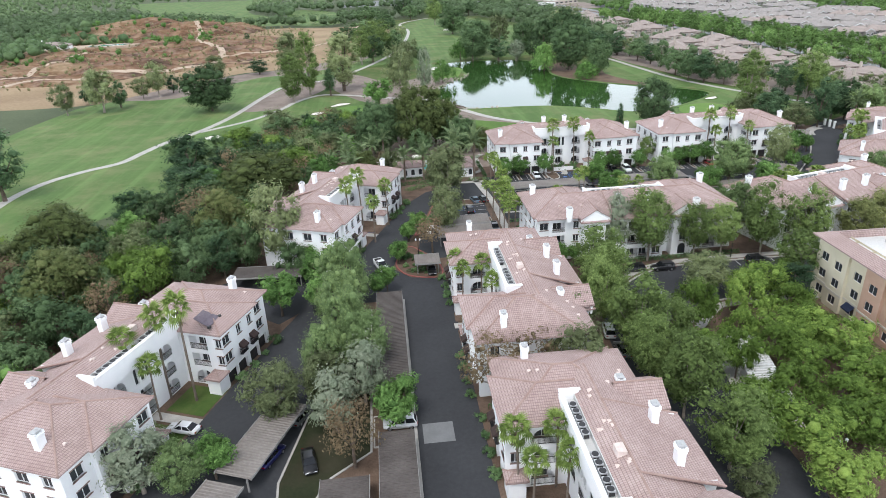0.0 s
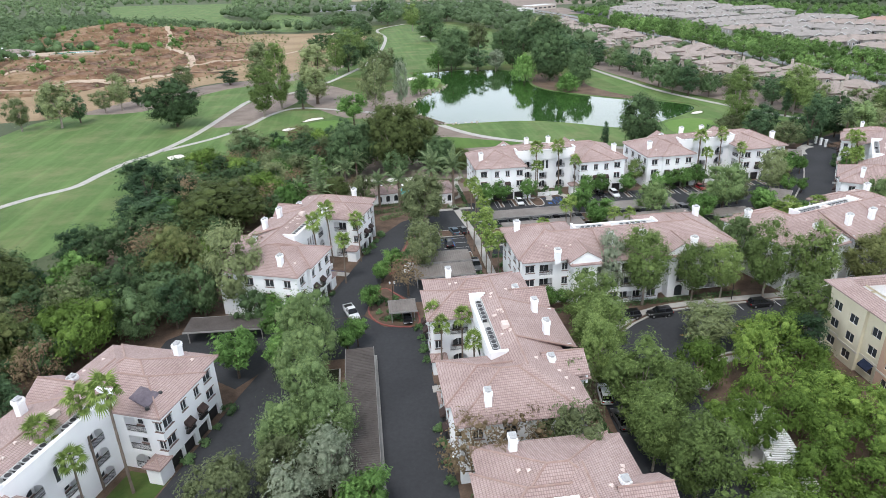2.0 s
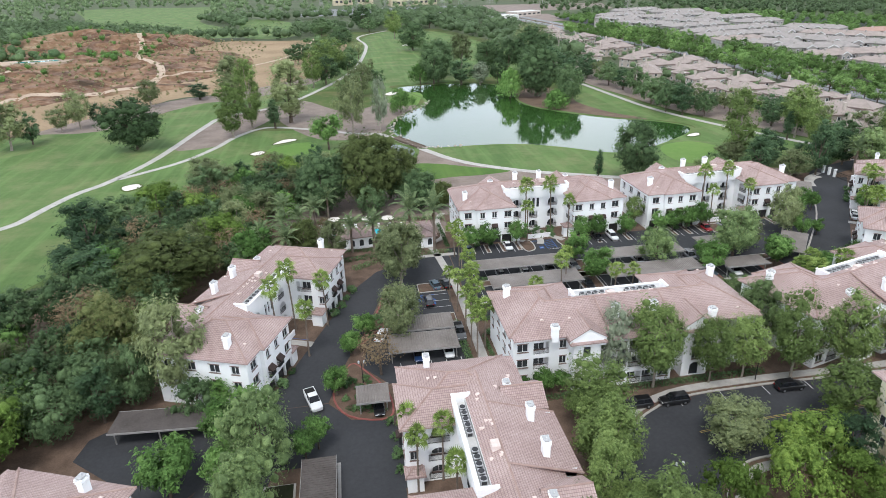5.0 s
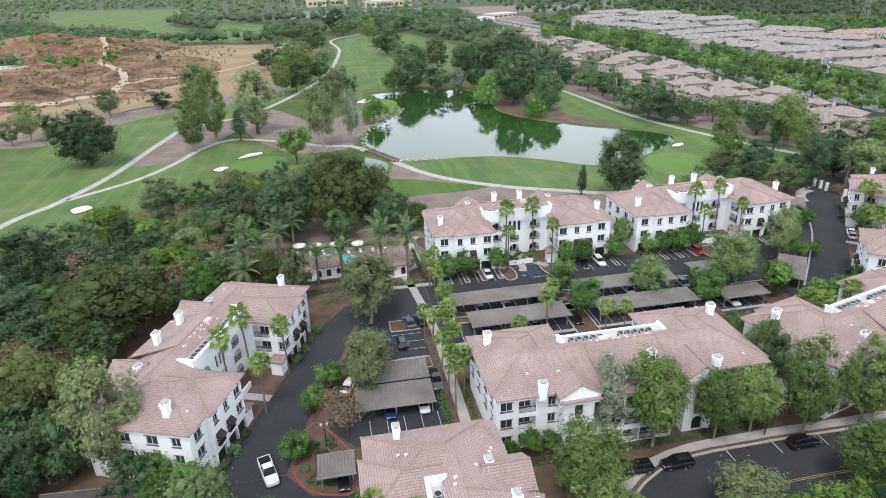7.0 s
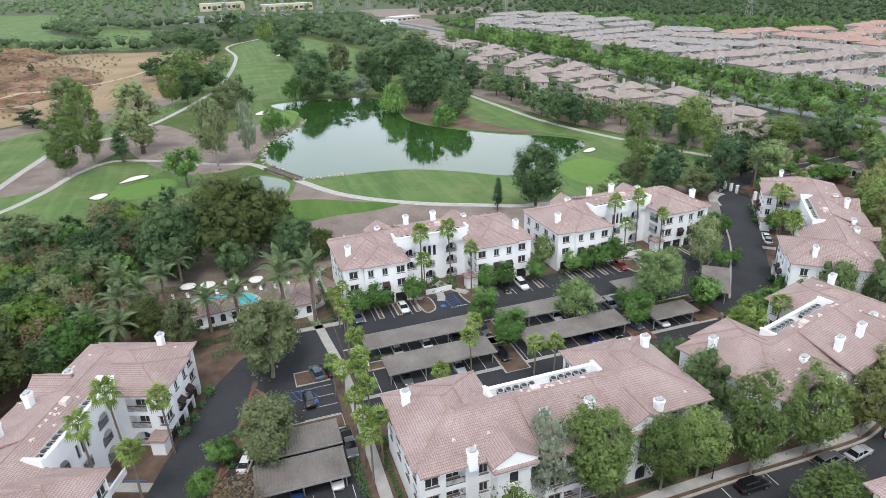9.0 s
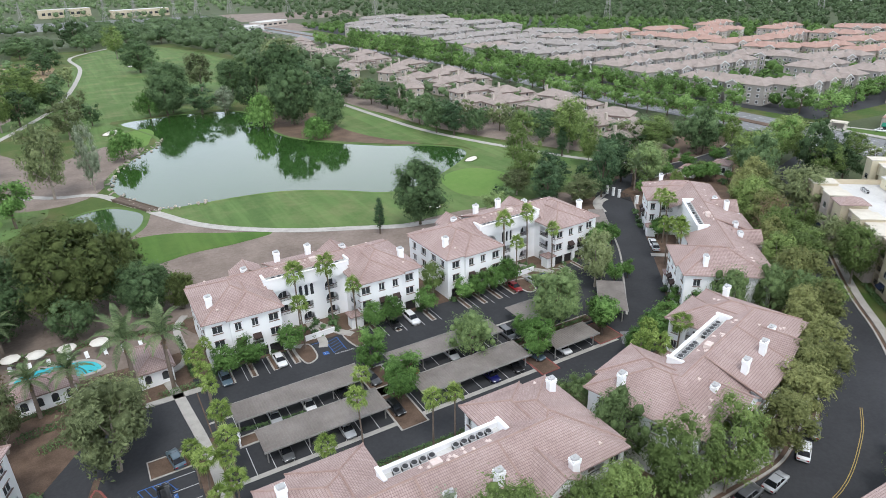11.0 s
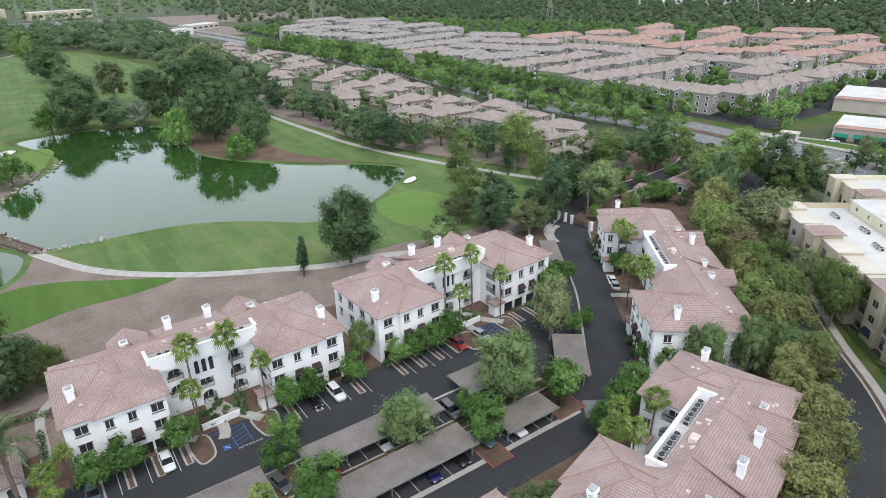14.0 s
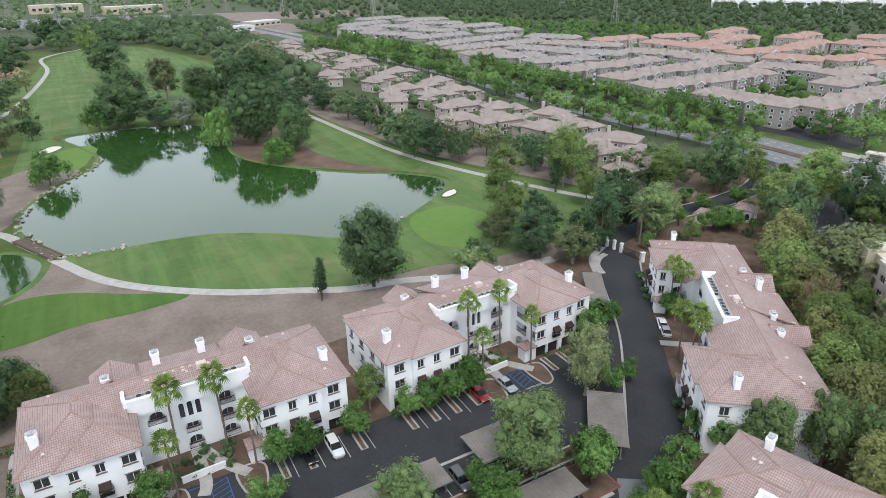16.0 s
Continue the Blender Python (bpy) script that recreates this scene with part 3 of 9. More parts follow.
def make_small(kind, name, label, category, h, base, rx, clumps, per, leaf, mat, seed, form="round", clump=None):
    """A shrub as one mesh: leaves and a short stem."""
    rng = np.random.default_rng(seed)
    cs, rad, pts, nor = crown_points(rng, h, base, rx, clumps, per, form, clump or rx * 0.36)
    pts[:, 2] = np.maximum(pts[:, 2], base * 0.6)
    me = leaf_mesh(name, pts, nor, leaf * 0.7, rng, (cs, rad * 0.8))
    bm = bmesh.new()
    bm.from_mesh(me)
    n0 = len(bm.faces)
    tube(bm, [(0, 0, -0.2), (0, 0, base + (h - base) * 0.5)], [h * 0.022, h * 0.01], 5)
    bm.faces.ensure_lookup_table()
    for f in bm.faces[n0:]:
        f.material_index = 2
    bm.to_mesh(me)
    bm.free()
    me.materials.append(inner(mat))
    me.materials.append(inner(mat))
    me.materials.append(M["bark"])
    ob = tagged(new(name, me), label, category, "shrubs")
    TREES.setdefault(kind, []).append([ob, h, False, rx])


def plant(kind, x, y, h, z=0.0, label="", rng=random.Random(77), wide=0.0):
    """Sets a tree of a kind, scaled to the height h."""
    entry = rng.choice(TREES[kind])
    tree, h0, used, rx = entry
    s = h / h0
    w = s if kind not in ("fan", "date") else s ** 0.35
    if wide:
        w = wide / (rx * 1.18)
    m = pose(x, y, z, 0, 0, rng.uniform(0, 360)) @ Matrix.Diagonal((w * rng.uniform(0.9, 1.12), w * rng.uniform(0.9, 1.12), s, 1))
    if used:
        ob = copy_thing(tree, m)
        ob.matrix_basis = m
    else:
        ob, entry[2] = tree, True
        tree.matrix_basis = m
    if label:
        ob["label"] = label
    return ob


def masters_done():
    """Takes masters that stand nowhere out of the scene."""
    for lst in TREES.values():
        for tree, _, used, _ in lst:
            if not used:
                for o in (*tree.children_recursive, tree):
                    bpy.data.objects.remove(o)


make_tree("oak", "oak_tree", "broad dark green oak tree with dense crown", 11, 1.3, 5.4, 46, 40, 0.34, "oak", 1, clump=1.5)
make_tree("oak", "oak_tree", "broad dark green oak tree with dense crown", 12, 1.3, 5.8, 50, 40, 0.34, "oak", 2, clump=1.5)
make_tree("oak", "oak_tree", "dark green oak tree with domed crown", 10, 1.3, 5.0, 42, 40, 0.34, "oak", 3, "dome", clump=1.45)
make_tree("euca", "eucalyptus_tree", "olive green eucalyptus tree with open clumped crown", 14, 2.0, 4.7, 46, 66, 0.38, "euca", 4, clump=1.5, bark="palebark")
make_tree("euca", "eucalyptus_tree", "olive green eucalyptus tree with airy crown", 13, 2.0, 5.0, 42, 66, 0.38, "euca", 5, clump=1.6, bark="palebark", lean=0.6)
make_tree("syca", "street_tree", "yellow-green street tree with oval leafy crown", 13, 2.4, 3.5, 46, 62, 0.325, "syca", 6, clump=1.2, bark="palebark")
make_tree("syca", "street_tree", "green street tree with loose leafy crown", 12, 2.4, 3.7, 42, 62, 0.325, "syca", 7, clump=1.25, bark="palebark")
make_tree("bright", "ficus_tree", "small round bright green ornamental tree", 5.6, 1.8, 2.0, 30, 46, 0.25, "bright", 8, clump=0.75)
make_tree("bright", "ficus_tree", "small bright green ornamental tree with full crown", 6.0, 1.7, 2.1, 32, 46, 0.25, "bright", 9, clump=0.75)
make_tree("elm", "elm_tree", "bright yellow-green elm tree with spreading crown", 9.5, 2.4, 4.6, 44, 50, 0.325, "elm", 10, "dome", clump=1.25)
make_tree("elm", "elm_tree", "bright green elm tree with wide airy crown", 9, 2.2, 4.8, 36, 52, 0.325, "elm", 11, clump=1.3)
make_tree("grey", "grey_eucalyptus", "grey-green eucalyptus tree with soft crown", 12, 1.6, 4.6, 38, 52, 0.355, "grey", 12, clump=1.6, bark="palebark")
make_tree("brown", "thinning_tree", "half-bare tree with dry brown foliage", 10, 3.0, 4.0, 34, 40, 0.22, "brown", 13, clump=1.2)
make_tree("deep", "pine_tree", "deep green tall pine tree", 15, 1.2, 4.2, 44, 52, 0.34, "deep", 14, "tall", clump=1.6)
make_tree("pepper", "pepper_tree", "green pepper tree with drooping foliage", 9, 1.2, 4.6, 44, 50, 0.325, "bright", 15, "dome", clump=1.3, weep=True)
make_tree("poplar", "poplar_tree", "tall narrow green poplar tree", 20, 0.8, 4.0, 56, 58, 0.38, "euca", 16, "tall", clump=1.9)
make_tree("bigoak", "oak_tree", "large dark green oak tree with heavy rounded crown", 20, 0.9, 8.6, 120, 64, 0.42, "oak", 41, clump=2.0)
make_tree("bigoak", "oak_tree", "large green oak tree with billowing crown", 20, 0.9, 8.2, 116, 64, 0.42, "oak", 42, clump=2.0)
make_tree("olive", "sycamore_tree", "large olive and rust coloured sycamore tree", 20, 1.2, 8.4, 120, 62, 0.4, "olive", 43, clump=1.9, bark="palebark")
make_tree("tallsyca", "street_tree", "tall yellow-green street tree with upright oval crown", 17, 2.6, 4.8, 78, 70, 0.325, "syca", 44, clump=1.35, bark="palebark", trunk=0.24, dense=0.5)
make_tree("tallsyca", "street_tree", "tall green street tree with loose upright crown", 16, 2.6, 4.8, 72, 70, 0.325, "syca", 45, clump=1.4, bark="palebark", trunk=0.24, dense=0.5)
make_tree("gold", "street_tree", "yellowing olive street tree with narrow leafy crown", 14, 2.2, 4.0, 64, 64, 0.31, "gold", 49, clump=1.25, bark="palebark", trunk=0.2)
make_tree("gold", "street_tree", "olive-yellow street tree with upright crown", 14, 2.4, 3.8, 60, 64, 0.31, "gold", 50, clump=1.25, bark="palebark", trunk=0.2)
make_tree("pine", "soft_pine_tree", "feathery mid-green pine tree with layered crown", 14, 2.0, 5.6, 74, 64, 0.28, "pine", 46, clump=1.45)
make_tree("pine", "soft_pine_tree", "feathery green pine tree with broad soft crown", 14, 2.0, 5.8, 70, 64, 0.28, "pine", 47, "dome", clump=1.5)
make_tree("plume", "poplar_tree", "tall yellow-green poplar with dense upright crown", 26, 1.0, 5.6, 84, 80, 0.34, "syca", 48, "tall", clump=1.7, bark="palebark")
make_tree("conifer", "young_conifer", "slim young dark conifer by the cart path", 9, 0.8, 1.7, 34, 60, 0.19, "deep", 17, "cone", clump=0.6)
make_small("shrub", "shrub", "rounded green garden shrub", "shrub", 1.3, 0.1, 0.85, 13, 26, 0.16, "hedge", 18, "dome", clump=0.36)
make_small("shrub", "shrub", "low dark green garden shrub", "shrub", 1.1, 0.1, 0.8, 12, 26, 0.16, "hedge", 19, clump=0.34)
make_tree("far", "distant_tree", "distant green broadleaf tree", 10, 1.5, 5.0, 22, 26, 0.46, "oak", 20, clump=2.0)
make_tree("far", "distant_tree", "distant green broadleaf tree with high crown", 12, 1.8, 4.6, 24, 26, 0.46, "euca", 21, clump=1.8)
make_tree("avenue", "avenue_tree", "full mid-green avenue tree with rounded crown", 11, 1.6, 5.0, 26, 52, 0.42, "avenue", 22, clump=1.75)
make_tree("avenue", "avenue_tree", "broad bright green avenue tree with domed crown", 11, 1.8, 5.2, 26, 52, 0.42, "avenue", 51, clump=1.8)
make_tree("fardeep", "distant_dark_tree", "distant deep green tree", 12, 1.0, 4.6, 24, 26, 0.46, "deep", 23, clump=1.8)


def frond_mesh(kind):
    """One palm leaf along +x: a pleated fan on a stalk, or a long feather."""
    bm = bmesh.new()
    if kind == "fan":
        tube(bm, [(0, 0, 0), (0.6, 0, 0.14), (1.05, 0, 0.12)], [0.03, 0.022, 0.015], 4)
        c = (0.98, 0, 0.12)
        for k in range(13):
            a = radians(-105 + 210 * k / 12)
            reach = 0.92 - 0.2 * abs(a) / 2
            da = radians(8.6)
            at = lambda r, q, z: (0.98 + r * math.cos(q), r * math.sin(q), z)
            tip, m0 = at(reach, a, -0.04 - 0.4 * reach), at(0.45, a, 0.12)
            m1, m2 = at(0.48, a - da, 0.05), at(0.48, a + da, 0.05)
            poly(bm, (c, m1, m0))
            poly(bm, (c, m0, m2))
            poly(bm, (m1, tip, m0))
            poly(bm, (m0, tip, m2))
    else:
        line = [(0, 0, 0), (0.9, 0, 0.45), (1.9, 0, 0.55), (2.9, 0, 0.2), (3.5, 0, -0.3)]
        tube(bm, line, [0.045, 0.035, 0.028, 0.018, 0.008], 4)
        for k in range(26):
            t = 0.12 + 0.86 * k / 25
            f = t * 4
            i = min(int(f), 3)
            p = Vector(line[i]).lerp(Vector(line[i + 1]), f - i)
            w = 0.62 * math.sin(math.pi * (0.18 + 0.78 * t))
            for side in (-1, 1):
                poly(bm, (p, p + Vector((0.1, 0, 0)), p + Vector((0.34, side * w, -0.16)), p + Vector((0.26, side * w, -0.17))))
    return mesh_of("frond", bm)


def make_palm(kind, name, label, h, fronds, mat, seed, trunk_r, size):
    rng = random.Random(seed)
    palm = thing(name, label, "palm tree", group="palm trees")
    bm = bmesh.new()
    bend = rng.uniform(-0.35, 0.35)
    ks = 12
    line = [(bend * (k / ks) ** 2, 0, -0.3 + (h + 0.3) * k / ks) for k in range(ks + 1)]
    tube(bm, line, [trunk_r * (1.45 if k == 0 else 1.12 - 0.35 * k / ks) * (1.06 if k % 2 else 0.95) for k in range(ks + 1)], 9)
    part("trunk", bm, "palmbark", palm)
    me = FROND[kind]
    top = Vector((bend, 0, h))
    bm = bmesh.new()
    for k in range(26):
        a, r = rng.uniform(0, 2 * math.pi), trunk_r * rng.uniform(1.0, 1.8)
        p = top + Vector((0, 0, -rng.uniform(0.1, 0.9)))
        q = p + Vector((math.cos(a) * r, math.sin(a) * r, -rng.uniform(0.35, 0.9)))
        s = Vector((-math.sin(a), math.cos(a), 0)) * 0.12
        poly(bm, (p, q + s, q - s))
    part("dead_leaf_skirt", bm, "brown", palm, "dry brown hanging leaf bases")
    for k in range(fronds):
        a = 360 * k * 0.618
        up = 78 - 112 * (k / fronds) ** 0.85 + rng.uniform(-8, 8)
        s = size * rng.uniform(0.85, 1.12)
        part_of("frond", me, mat, palm, m=pose(top.x, top.y, top.z, 0, 0, a) @ pose(0, 0, 0, rng.uniform(-14, 14), -up, 0) @ Matrix.Scale(s, 4))
    TREES.setdefault(kind, []).append([palm, h, False, size * 1.9])


FROND = {"fan": frond_mesh("fan"), "date": frond_mesh("date")}
make_palm("fan", "fan_palm", "slender fan palm with green pleated leaves", 9.0, 17, "palm", 31, 0.145, 1.12)
make_palm("fan", "fan_palm", "tall slender fan palm with tufted crown", 9.0, 17, "palm", 32, 0.15, 1.06)
make_palm("date", "date_palm", "date palm with arching feathery leaves", 6.5, 22, "datepalm", 33, 0.3, 1.0)


# ---- ground, water, golf course ----
bm = bmesh.new()
sheet(bm, [(-2600, -500), (2900, -500), (2900, 4200), (-2600, 4200)], 0.0)
setting("ground", bm, "ground", "dry scrubby ground reaching the horizon")

LAKE = [(38, 416), (52, 420), (72, 419), (92, 410), (97, 380), (94, 352), (102, 330), (122, 306), (138, 294), (147, 282), (143, 272), (129, 261),
        (114, 252), (101, 251), (88, 262), (74, 271), (61, 274), (49, 274.5), (38, 275.5), (32, 279), (28, 292), (25, 311), (28, 327), (37, 345), (47, 361), (49, 377), (43, 398)]
POND = [(29, 279), (22, 286), (12, 282), (6, 268), (8, 256), (20, 254), (28, 262), (31, 272)]
FAIRWAY_WEST = [(-150, 150), (-95, 150), (-70, 175), (-55, 215), (-42, 248), (-22, 262), (2, 280), (6, 300), (-8, 318), (-38, 332), (-22, 400), (5, 430), (22, 440),
                (20, 330), (33, 352), (44, 372), (40, 400), (34, 424), (62, 436), (82, 560), (96, 740), (60, 790), (30, 720), (14, 560), (-12, 452), (-48, 408), (-75, 398), (-105, 345), (-150, 330)]
bm = bmesh.new()
sheet(bm, FAIRWAY_WEST, 0.05, True, 4)
setting("fairway_west", bm, "grass", "mown green golf fairway with dry patches", "fairway")
bm = bmesh.new()
sheet(bm, [(37, 276), (62, 275.5), (76, 272), (90, 263), (103, 252), (118, 252), (132, 262), (146, 273), (150, 284), (140, 297), (124, 309), (106, 330), (122, 352), (140, 392), (146, 392), (150, 350), (154, 318), (165, 283),
           (182, 244), (168, 232), (150, 222), (128, 220), (110, 224), (92, 224), (78, 231), (64, 238), (51, 249), (42, 261)], 0.055, True, 4)
setting("fairway_east", bm, "grass", "mown grass between the lake and cart path", "fairway")
bm = bmesh.new()
sheet(bm, [(-20, 205), (40, 202), (80, 204), (120, 208), (150, 212), (140, 222), (104, 224), (90, 226), (66, 239), (52, 250), (36, 274), (28, 262), (20, 250), (4, 252), (-15, 240)], 0.03, True, 4)
setting("dirt_slope", bm, "dirt", "bare raked dirt slope", "dirt")
bm = bmesh.new()
sheet(bm, [(8, 243), (18, 250), (27, 255), (37, 253), (48, 246), (60, 238.5), (50, 236), (38, 236), (26, 233), (12, 236)], 0.07, True, 5)
setting("lawn_strip", bm, "lush", "lush green lawn strip below the path", "lawn")
bm = bmesh.new()
sheet(bm, [(95, 352), (101, 336), (112, 322), (124, 309), (134, 300), (138, 300), (128, 318), (122, 345), (126, 372), (110, 405), (96, 408), (99, 380)], 0.06, True, 4)
setting("dirt_bank", bm, "litter", "leaf-littered bank under the lakeside trees", "dirt")
bm = bmesh.new()
sheet(bm, [(146, 395), (152, 352), (156, 320), (168, 284), (186, 245), (205, 225), (215, 250), (196, 300), (184, 350), (178, 440), (170, 520), (150, 470)], 0.035, True, 4)
setting("dirt_verge", bm, "dirt", "brown dirt verge beneath a row of trees", "dirt")
bm = bmesh.new()
sheet(bm, [(-108, 342), (-76, 396), (-40, 412), (-14, 448), (-4, 470), (-20, 470), (-60, 430), (-90, 415), (-135, 352)], 0.04, True, 4)
setting("dirt_edge", bm, "dirt", "brown strip along the fairway edge", "dirt")
bm = bmesh.new()
sheet(bm, [(-64, 300), (-46, 302), (-40, 320), (-30, 345), (-22, 385), (-30, 382), (-50, 360), (-58, 336)], 0.075, True, 4)
setting("dirt_island", bm, "dirt", "brown bare ground between two cart paths", "dirt")

bm = bmesh.new()
sheet(bm, [(-150, 140), (-60, 180), (-20, 205), (40, 202), (150, 212), (190, 225), (215, 250), (184, 350), (175, 470), (150, 640), (120, 800), (-20, 800), (-20, 470), (-110, 350), (-150, 330)], 0.015)
setting("golf_rough", bm, "rough", "rough grass between the fairways", "grass")
bm = bmesh.new()
sheet(bm, [(48, 432), (96, 436), (134, 452), (146, 520), (136, 640), (112, 760), (84, 790), (70, 640), (58, 520)], 0.045, True, 4)
setting("fairway_north", bm, "grass", "mown fairway beyond the lake", "fairway")
bm = bmesh.new()
sheet(bm, [(-6, 302), (14, 298), (24, 312), (30, 336), (42, 360), (28, 372), (6, 356), (-16, 392), (-28, 372), (-24, 340)], 0.08, True, 4)
setting("dirt_grove", bm, "dirt", "bare brown ground under the fairway trees", "dirt")

# greens and bunkers
for pts, name in (([(119, 236), (121, 252), (130, 258), (138, 257), (143, 246), (138, 233), (128, 228)], "green_east"),
                  ([(-27, 278), (-25, 290), (-17, 296), (-9, 297), (-5, 289), (-8, 281), (-17, 277)], "green_west"),
                  ([(46, 375), (49, 388), (46, 398), (38, 394), (30, 382), (32, 364), (42, 362)], "green_north")):
    bm = bmesh.new()
    sheet(bm, pts, 0.1, True, 5)
    setting(name, bm, "green", "smooth closely mown putting green", "putting green")


def bunker(pts):
    b = thing("sand_bunker", "pale sand bunker with a soft grass lip", "bunker", "bunkers")
    bm = bmesh.new()
    sheet(bm, pts, 0.13, True, 5)
    part("sand", bm, "sand", b)
    bm = bmesh.new()
    ribbon(bm, pts, 0.5, 0.02, 0.22, True)
    part("lip", bm, "rough", b)


bunker([(139, 266), (142, 269), (146, 270), (145, 266.5), (141, 264.5)])
bunker([(104.5, 231), (107, 233), (109, 231.5), (107, 228.5)])
bunker([(-32, 284), (-29, 288), (-26, 286), (-28.5, 281)])
bunker([(-24.5, 297), (-21, 304), (-16, 305), (-15, 302), (-19, 299)])
bunker([(-70, 252), (-66, 255), (-63, 251), (-67, 247)])
bunker([(62, 640), (70, 652), (80, 645), (70, 636)])
bunker([(28, 396), (33, 404), (37, 400), (32, 392)])


def lake_bed(name, pts, label, z):
    w = smooth_line(pts, True, 4)
    lake = thing(name, label, "lake", kind="structure")
    bm = bmesh.new()
    sheet(bm, w, z)
    part("water", bm, "lake", lake)
    bm = bmesh.new()
    if area_of(w) < 0:
        w = w[::-1]
    nor = offsets(w, True)
    rows = []
    for k, ((x, y), (a, b)) in enumerate(zip(w, nor)):
        o = 1 + 0.5 * noise.noise(Vector((x * 0.1, y * 0.1, 0)))
        rows.append([bm.verts.new((x - a * d * o, y - b * d * o, h)) for d, h in ((-0.4, z - 0.3), (0.15, 0.2), (0.6, 0.24), (1.7, 0.05))])
    for i in range(len(rows)):
        r, s = rows[i], rows[(i + 1) % len(rows)]
        for k in range(3):
            bm.faces.new((r[k], s[k], s[k + 1], r[k + 1]))
    part("bank", bm, "grass", lake, "narrow grassy bank")
    return w


def stone_mesh(seed):
    rng = random.Random(seed)
    bm = bmesh.new()
    bmesh.ops.create_icosphere(bm, subdivisions=1, radius=1)
    for v in bm.verts:
        v.co *= rng.uniform(0.75, 1.2)
        v.co.z *= 0.6
    return mesh_of("stone", bm)


STONES = [stone_mesh(s) for s in range(4)]
LAKE_EDGE = lake_bed("lake", LAKE, "still green lake reflecting a white sky", 0.09)
POND_EDGE = lake_bed("pond", POND, "small pond beyond the footbridge", 0.085)
rng = random.Random(5)
shore = thing("shore_stones", "pale boulders edging the lake", "stones", kind="structure")
count = 0
for x, y in LAKE_EDGE:
    if (y < 300 and (x > 112 or x < 40)) or (x < 50 and y < 372):
        for k in range(3):
            if count < 100:
                count += 1
                part_of("stone", rng.choice(STONES), "rock", shore,
                        m=pose(x + rng.uniform(-1.6, 1.6), y + rng.uniform(-1.6, 1.6), 0.35, rng.uniform(0, 40), 0, rng.uniform(0, 360)) @ Matrix.Scale(rng.uniform(0.3, 0.75), 4))

# cart paths
for k, (pts, wd) in enumerate((([(-4, 318), (8, 308), (20, 303), (28, 288), (36, 271), (43, 257.5), (52, 247), (66, 236), (81, 228), (92, 222.5), (104, 220), (120, 214), (140, 212)], 2.8),
                               ([(140, 425), (143, 393), (146, 355), (150, 318), (160, 283), (177, 242), (190, 225)], 2.6),
                               ([(-109, 158), (-111, 185), (-108, 202), (-100.2, 213.5), (-91, 222), (-87.5, 234), (-83, 248), (-76, 260), (-67, 288), (-59, 337), (-52, 362), (-27, 382), (-3, 438), (16, 511), (30, 646), (26, 740), (60, 800)], 2.8),
                               ([(-74, 262), (-57, 279), (-47, 298), (-41, 316), (-30, 330), (-12, 322), (2, 310)], 2.4))):
    bm = bmesh.new()
    ribbon(bm, pts, wd, 0.02, 0.12)
    setting("cart_path_%d" % (k + 1), bm, "concrete", "pale concrete golf cart path", "path")

bridge = thing("footbridge", "low wooden cart bridge over the narrow water", "bridge")
bm = bmesh.new()
BA, BB = Vector((25.5, 294)), Vector((34.5, 275.5))
dirb = (BB - BA).normalized()
mb = Matrix.Translation((BA.x, BA.y, 0.5)) @ Matrix.Rotation(math.atan2(dirb.y, dirb.x), 4, "Z")
lb = (BB - BA).length
bm = bmesh.new()
box(bm, 0.03, lb / 40 - 0.03, -1.6, 1.6, 0.0, 0.12)
plank = mesh_of("plank", bm)
for k in range(40):
    part_of("plank", plank, "bark", bridge, m=mb @ Matrix.Translation((lb * k / 40, 0, 0)))
for s in (-1.55, 1.55):
    bm = bmesh.new()
    box(bm, 0, lb, s - 0.1, s + 0.1, 0.12, 0.32, mb)
    part("kerb_rail", bm, "bark", bridge)
    bm = bmesh.new()
    box(bm, 0.5, lb - 0.5, s - 0.15, s + 0.15, -0.55, 0.0, mb)
    part("beam", bm, "bark", bridge)

# dry hills
def hill_z(x, y):
    e = max(0.0, 1 - ((x + 190) / 130) ** 2 - ((y - 560) / 150) ** 2)
    n = noise.fractal(Vector((x * 0.018, y * 0.018, 2.0)), 1.0, 2.0, 5)
    r = abs(noise.fractal(Vector((x * 0.035, y * 0.035, 7.0)), 0.9, 2.1, 5))
    b = max(0.0, 1 - ((x + 238) / 118) ** 2 - ((y - 745) / 78) ** 2)
    back = b ** 0.7 * (13.5 + 7.5 * n) - 3.0 * min(1.0, b * 3) * max(0.0, 0.45 - r)
    return back + e ** 0.6 * (4.2 + 6.5 * n) - 0.6 + 1.2 * e - 2.4 * min(1.0, e * 3) * max(0.0, 0.45 - r)


bm = bmesh.new()
nx, ny = 130, 170
grid = [[bm.verts.new((-360 + 320 * i / nx, 385 + 445 * j / ny, hill_z(-360 + 320 * i / nx, 385 + 445 * j / ny))) for j in range(ny + 1)] for i in range(nx + 1)]
for i in range(nx):
    for j in range(ny):
        bm.faces.new((grid[i][j], grid[i + 1][j], grid[i + 1][j + 1], grid[i][j + 1])).smooth = True
setting("hill", bm, "hill", "dry reddish-brown eroded hills with worn trails", "hill")
bm = bmesh.new()
sheet(bm, [(-120, 352), (-92, 418), (-60, 432), (-18, 474), (0, 560), (10, 700), (-60, 740), (-140, 740), (-280, 500), (-330, 400), (-200, 340)], 0.02, True, 4)
setting("dry_field", bm, "drygrass", "dry ochre grass field", "field")
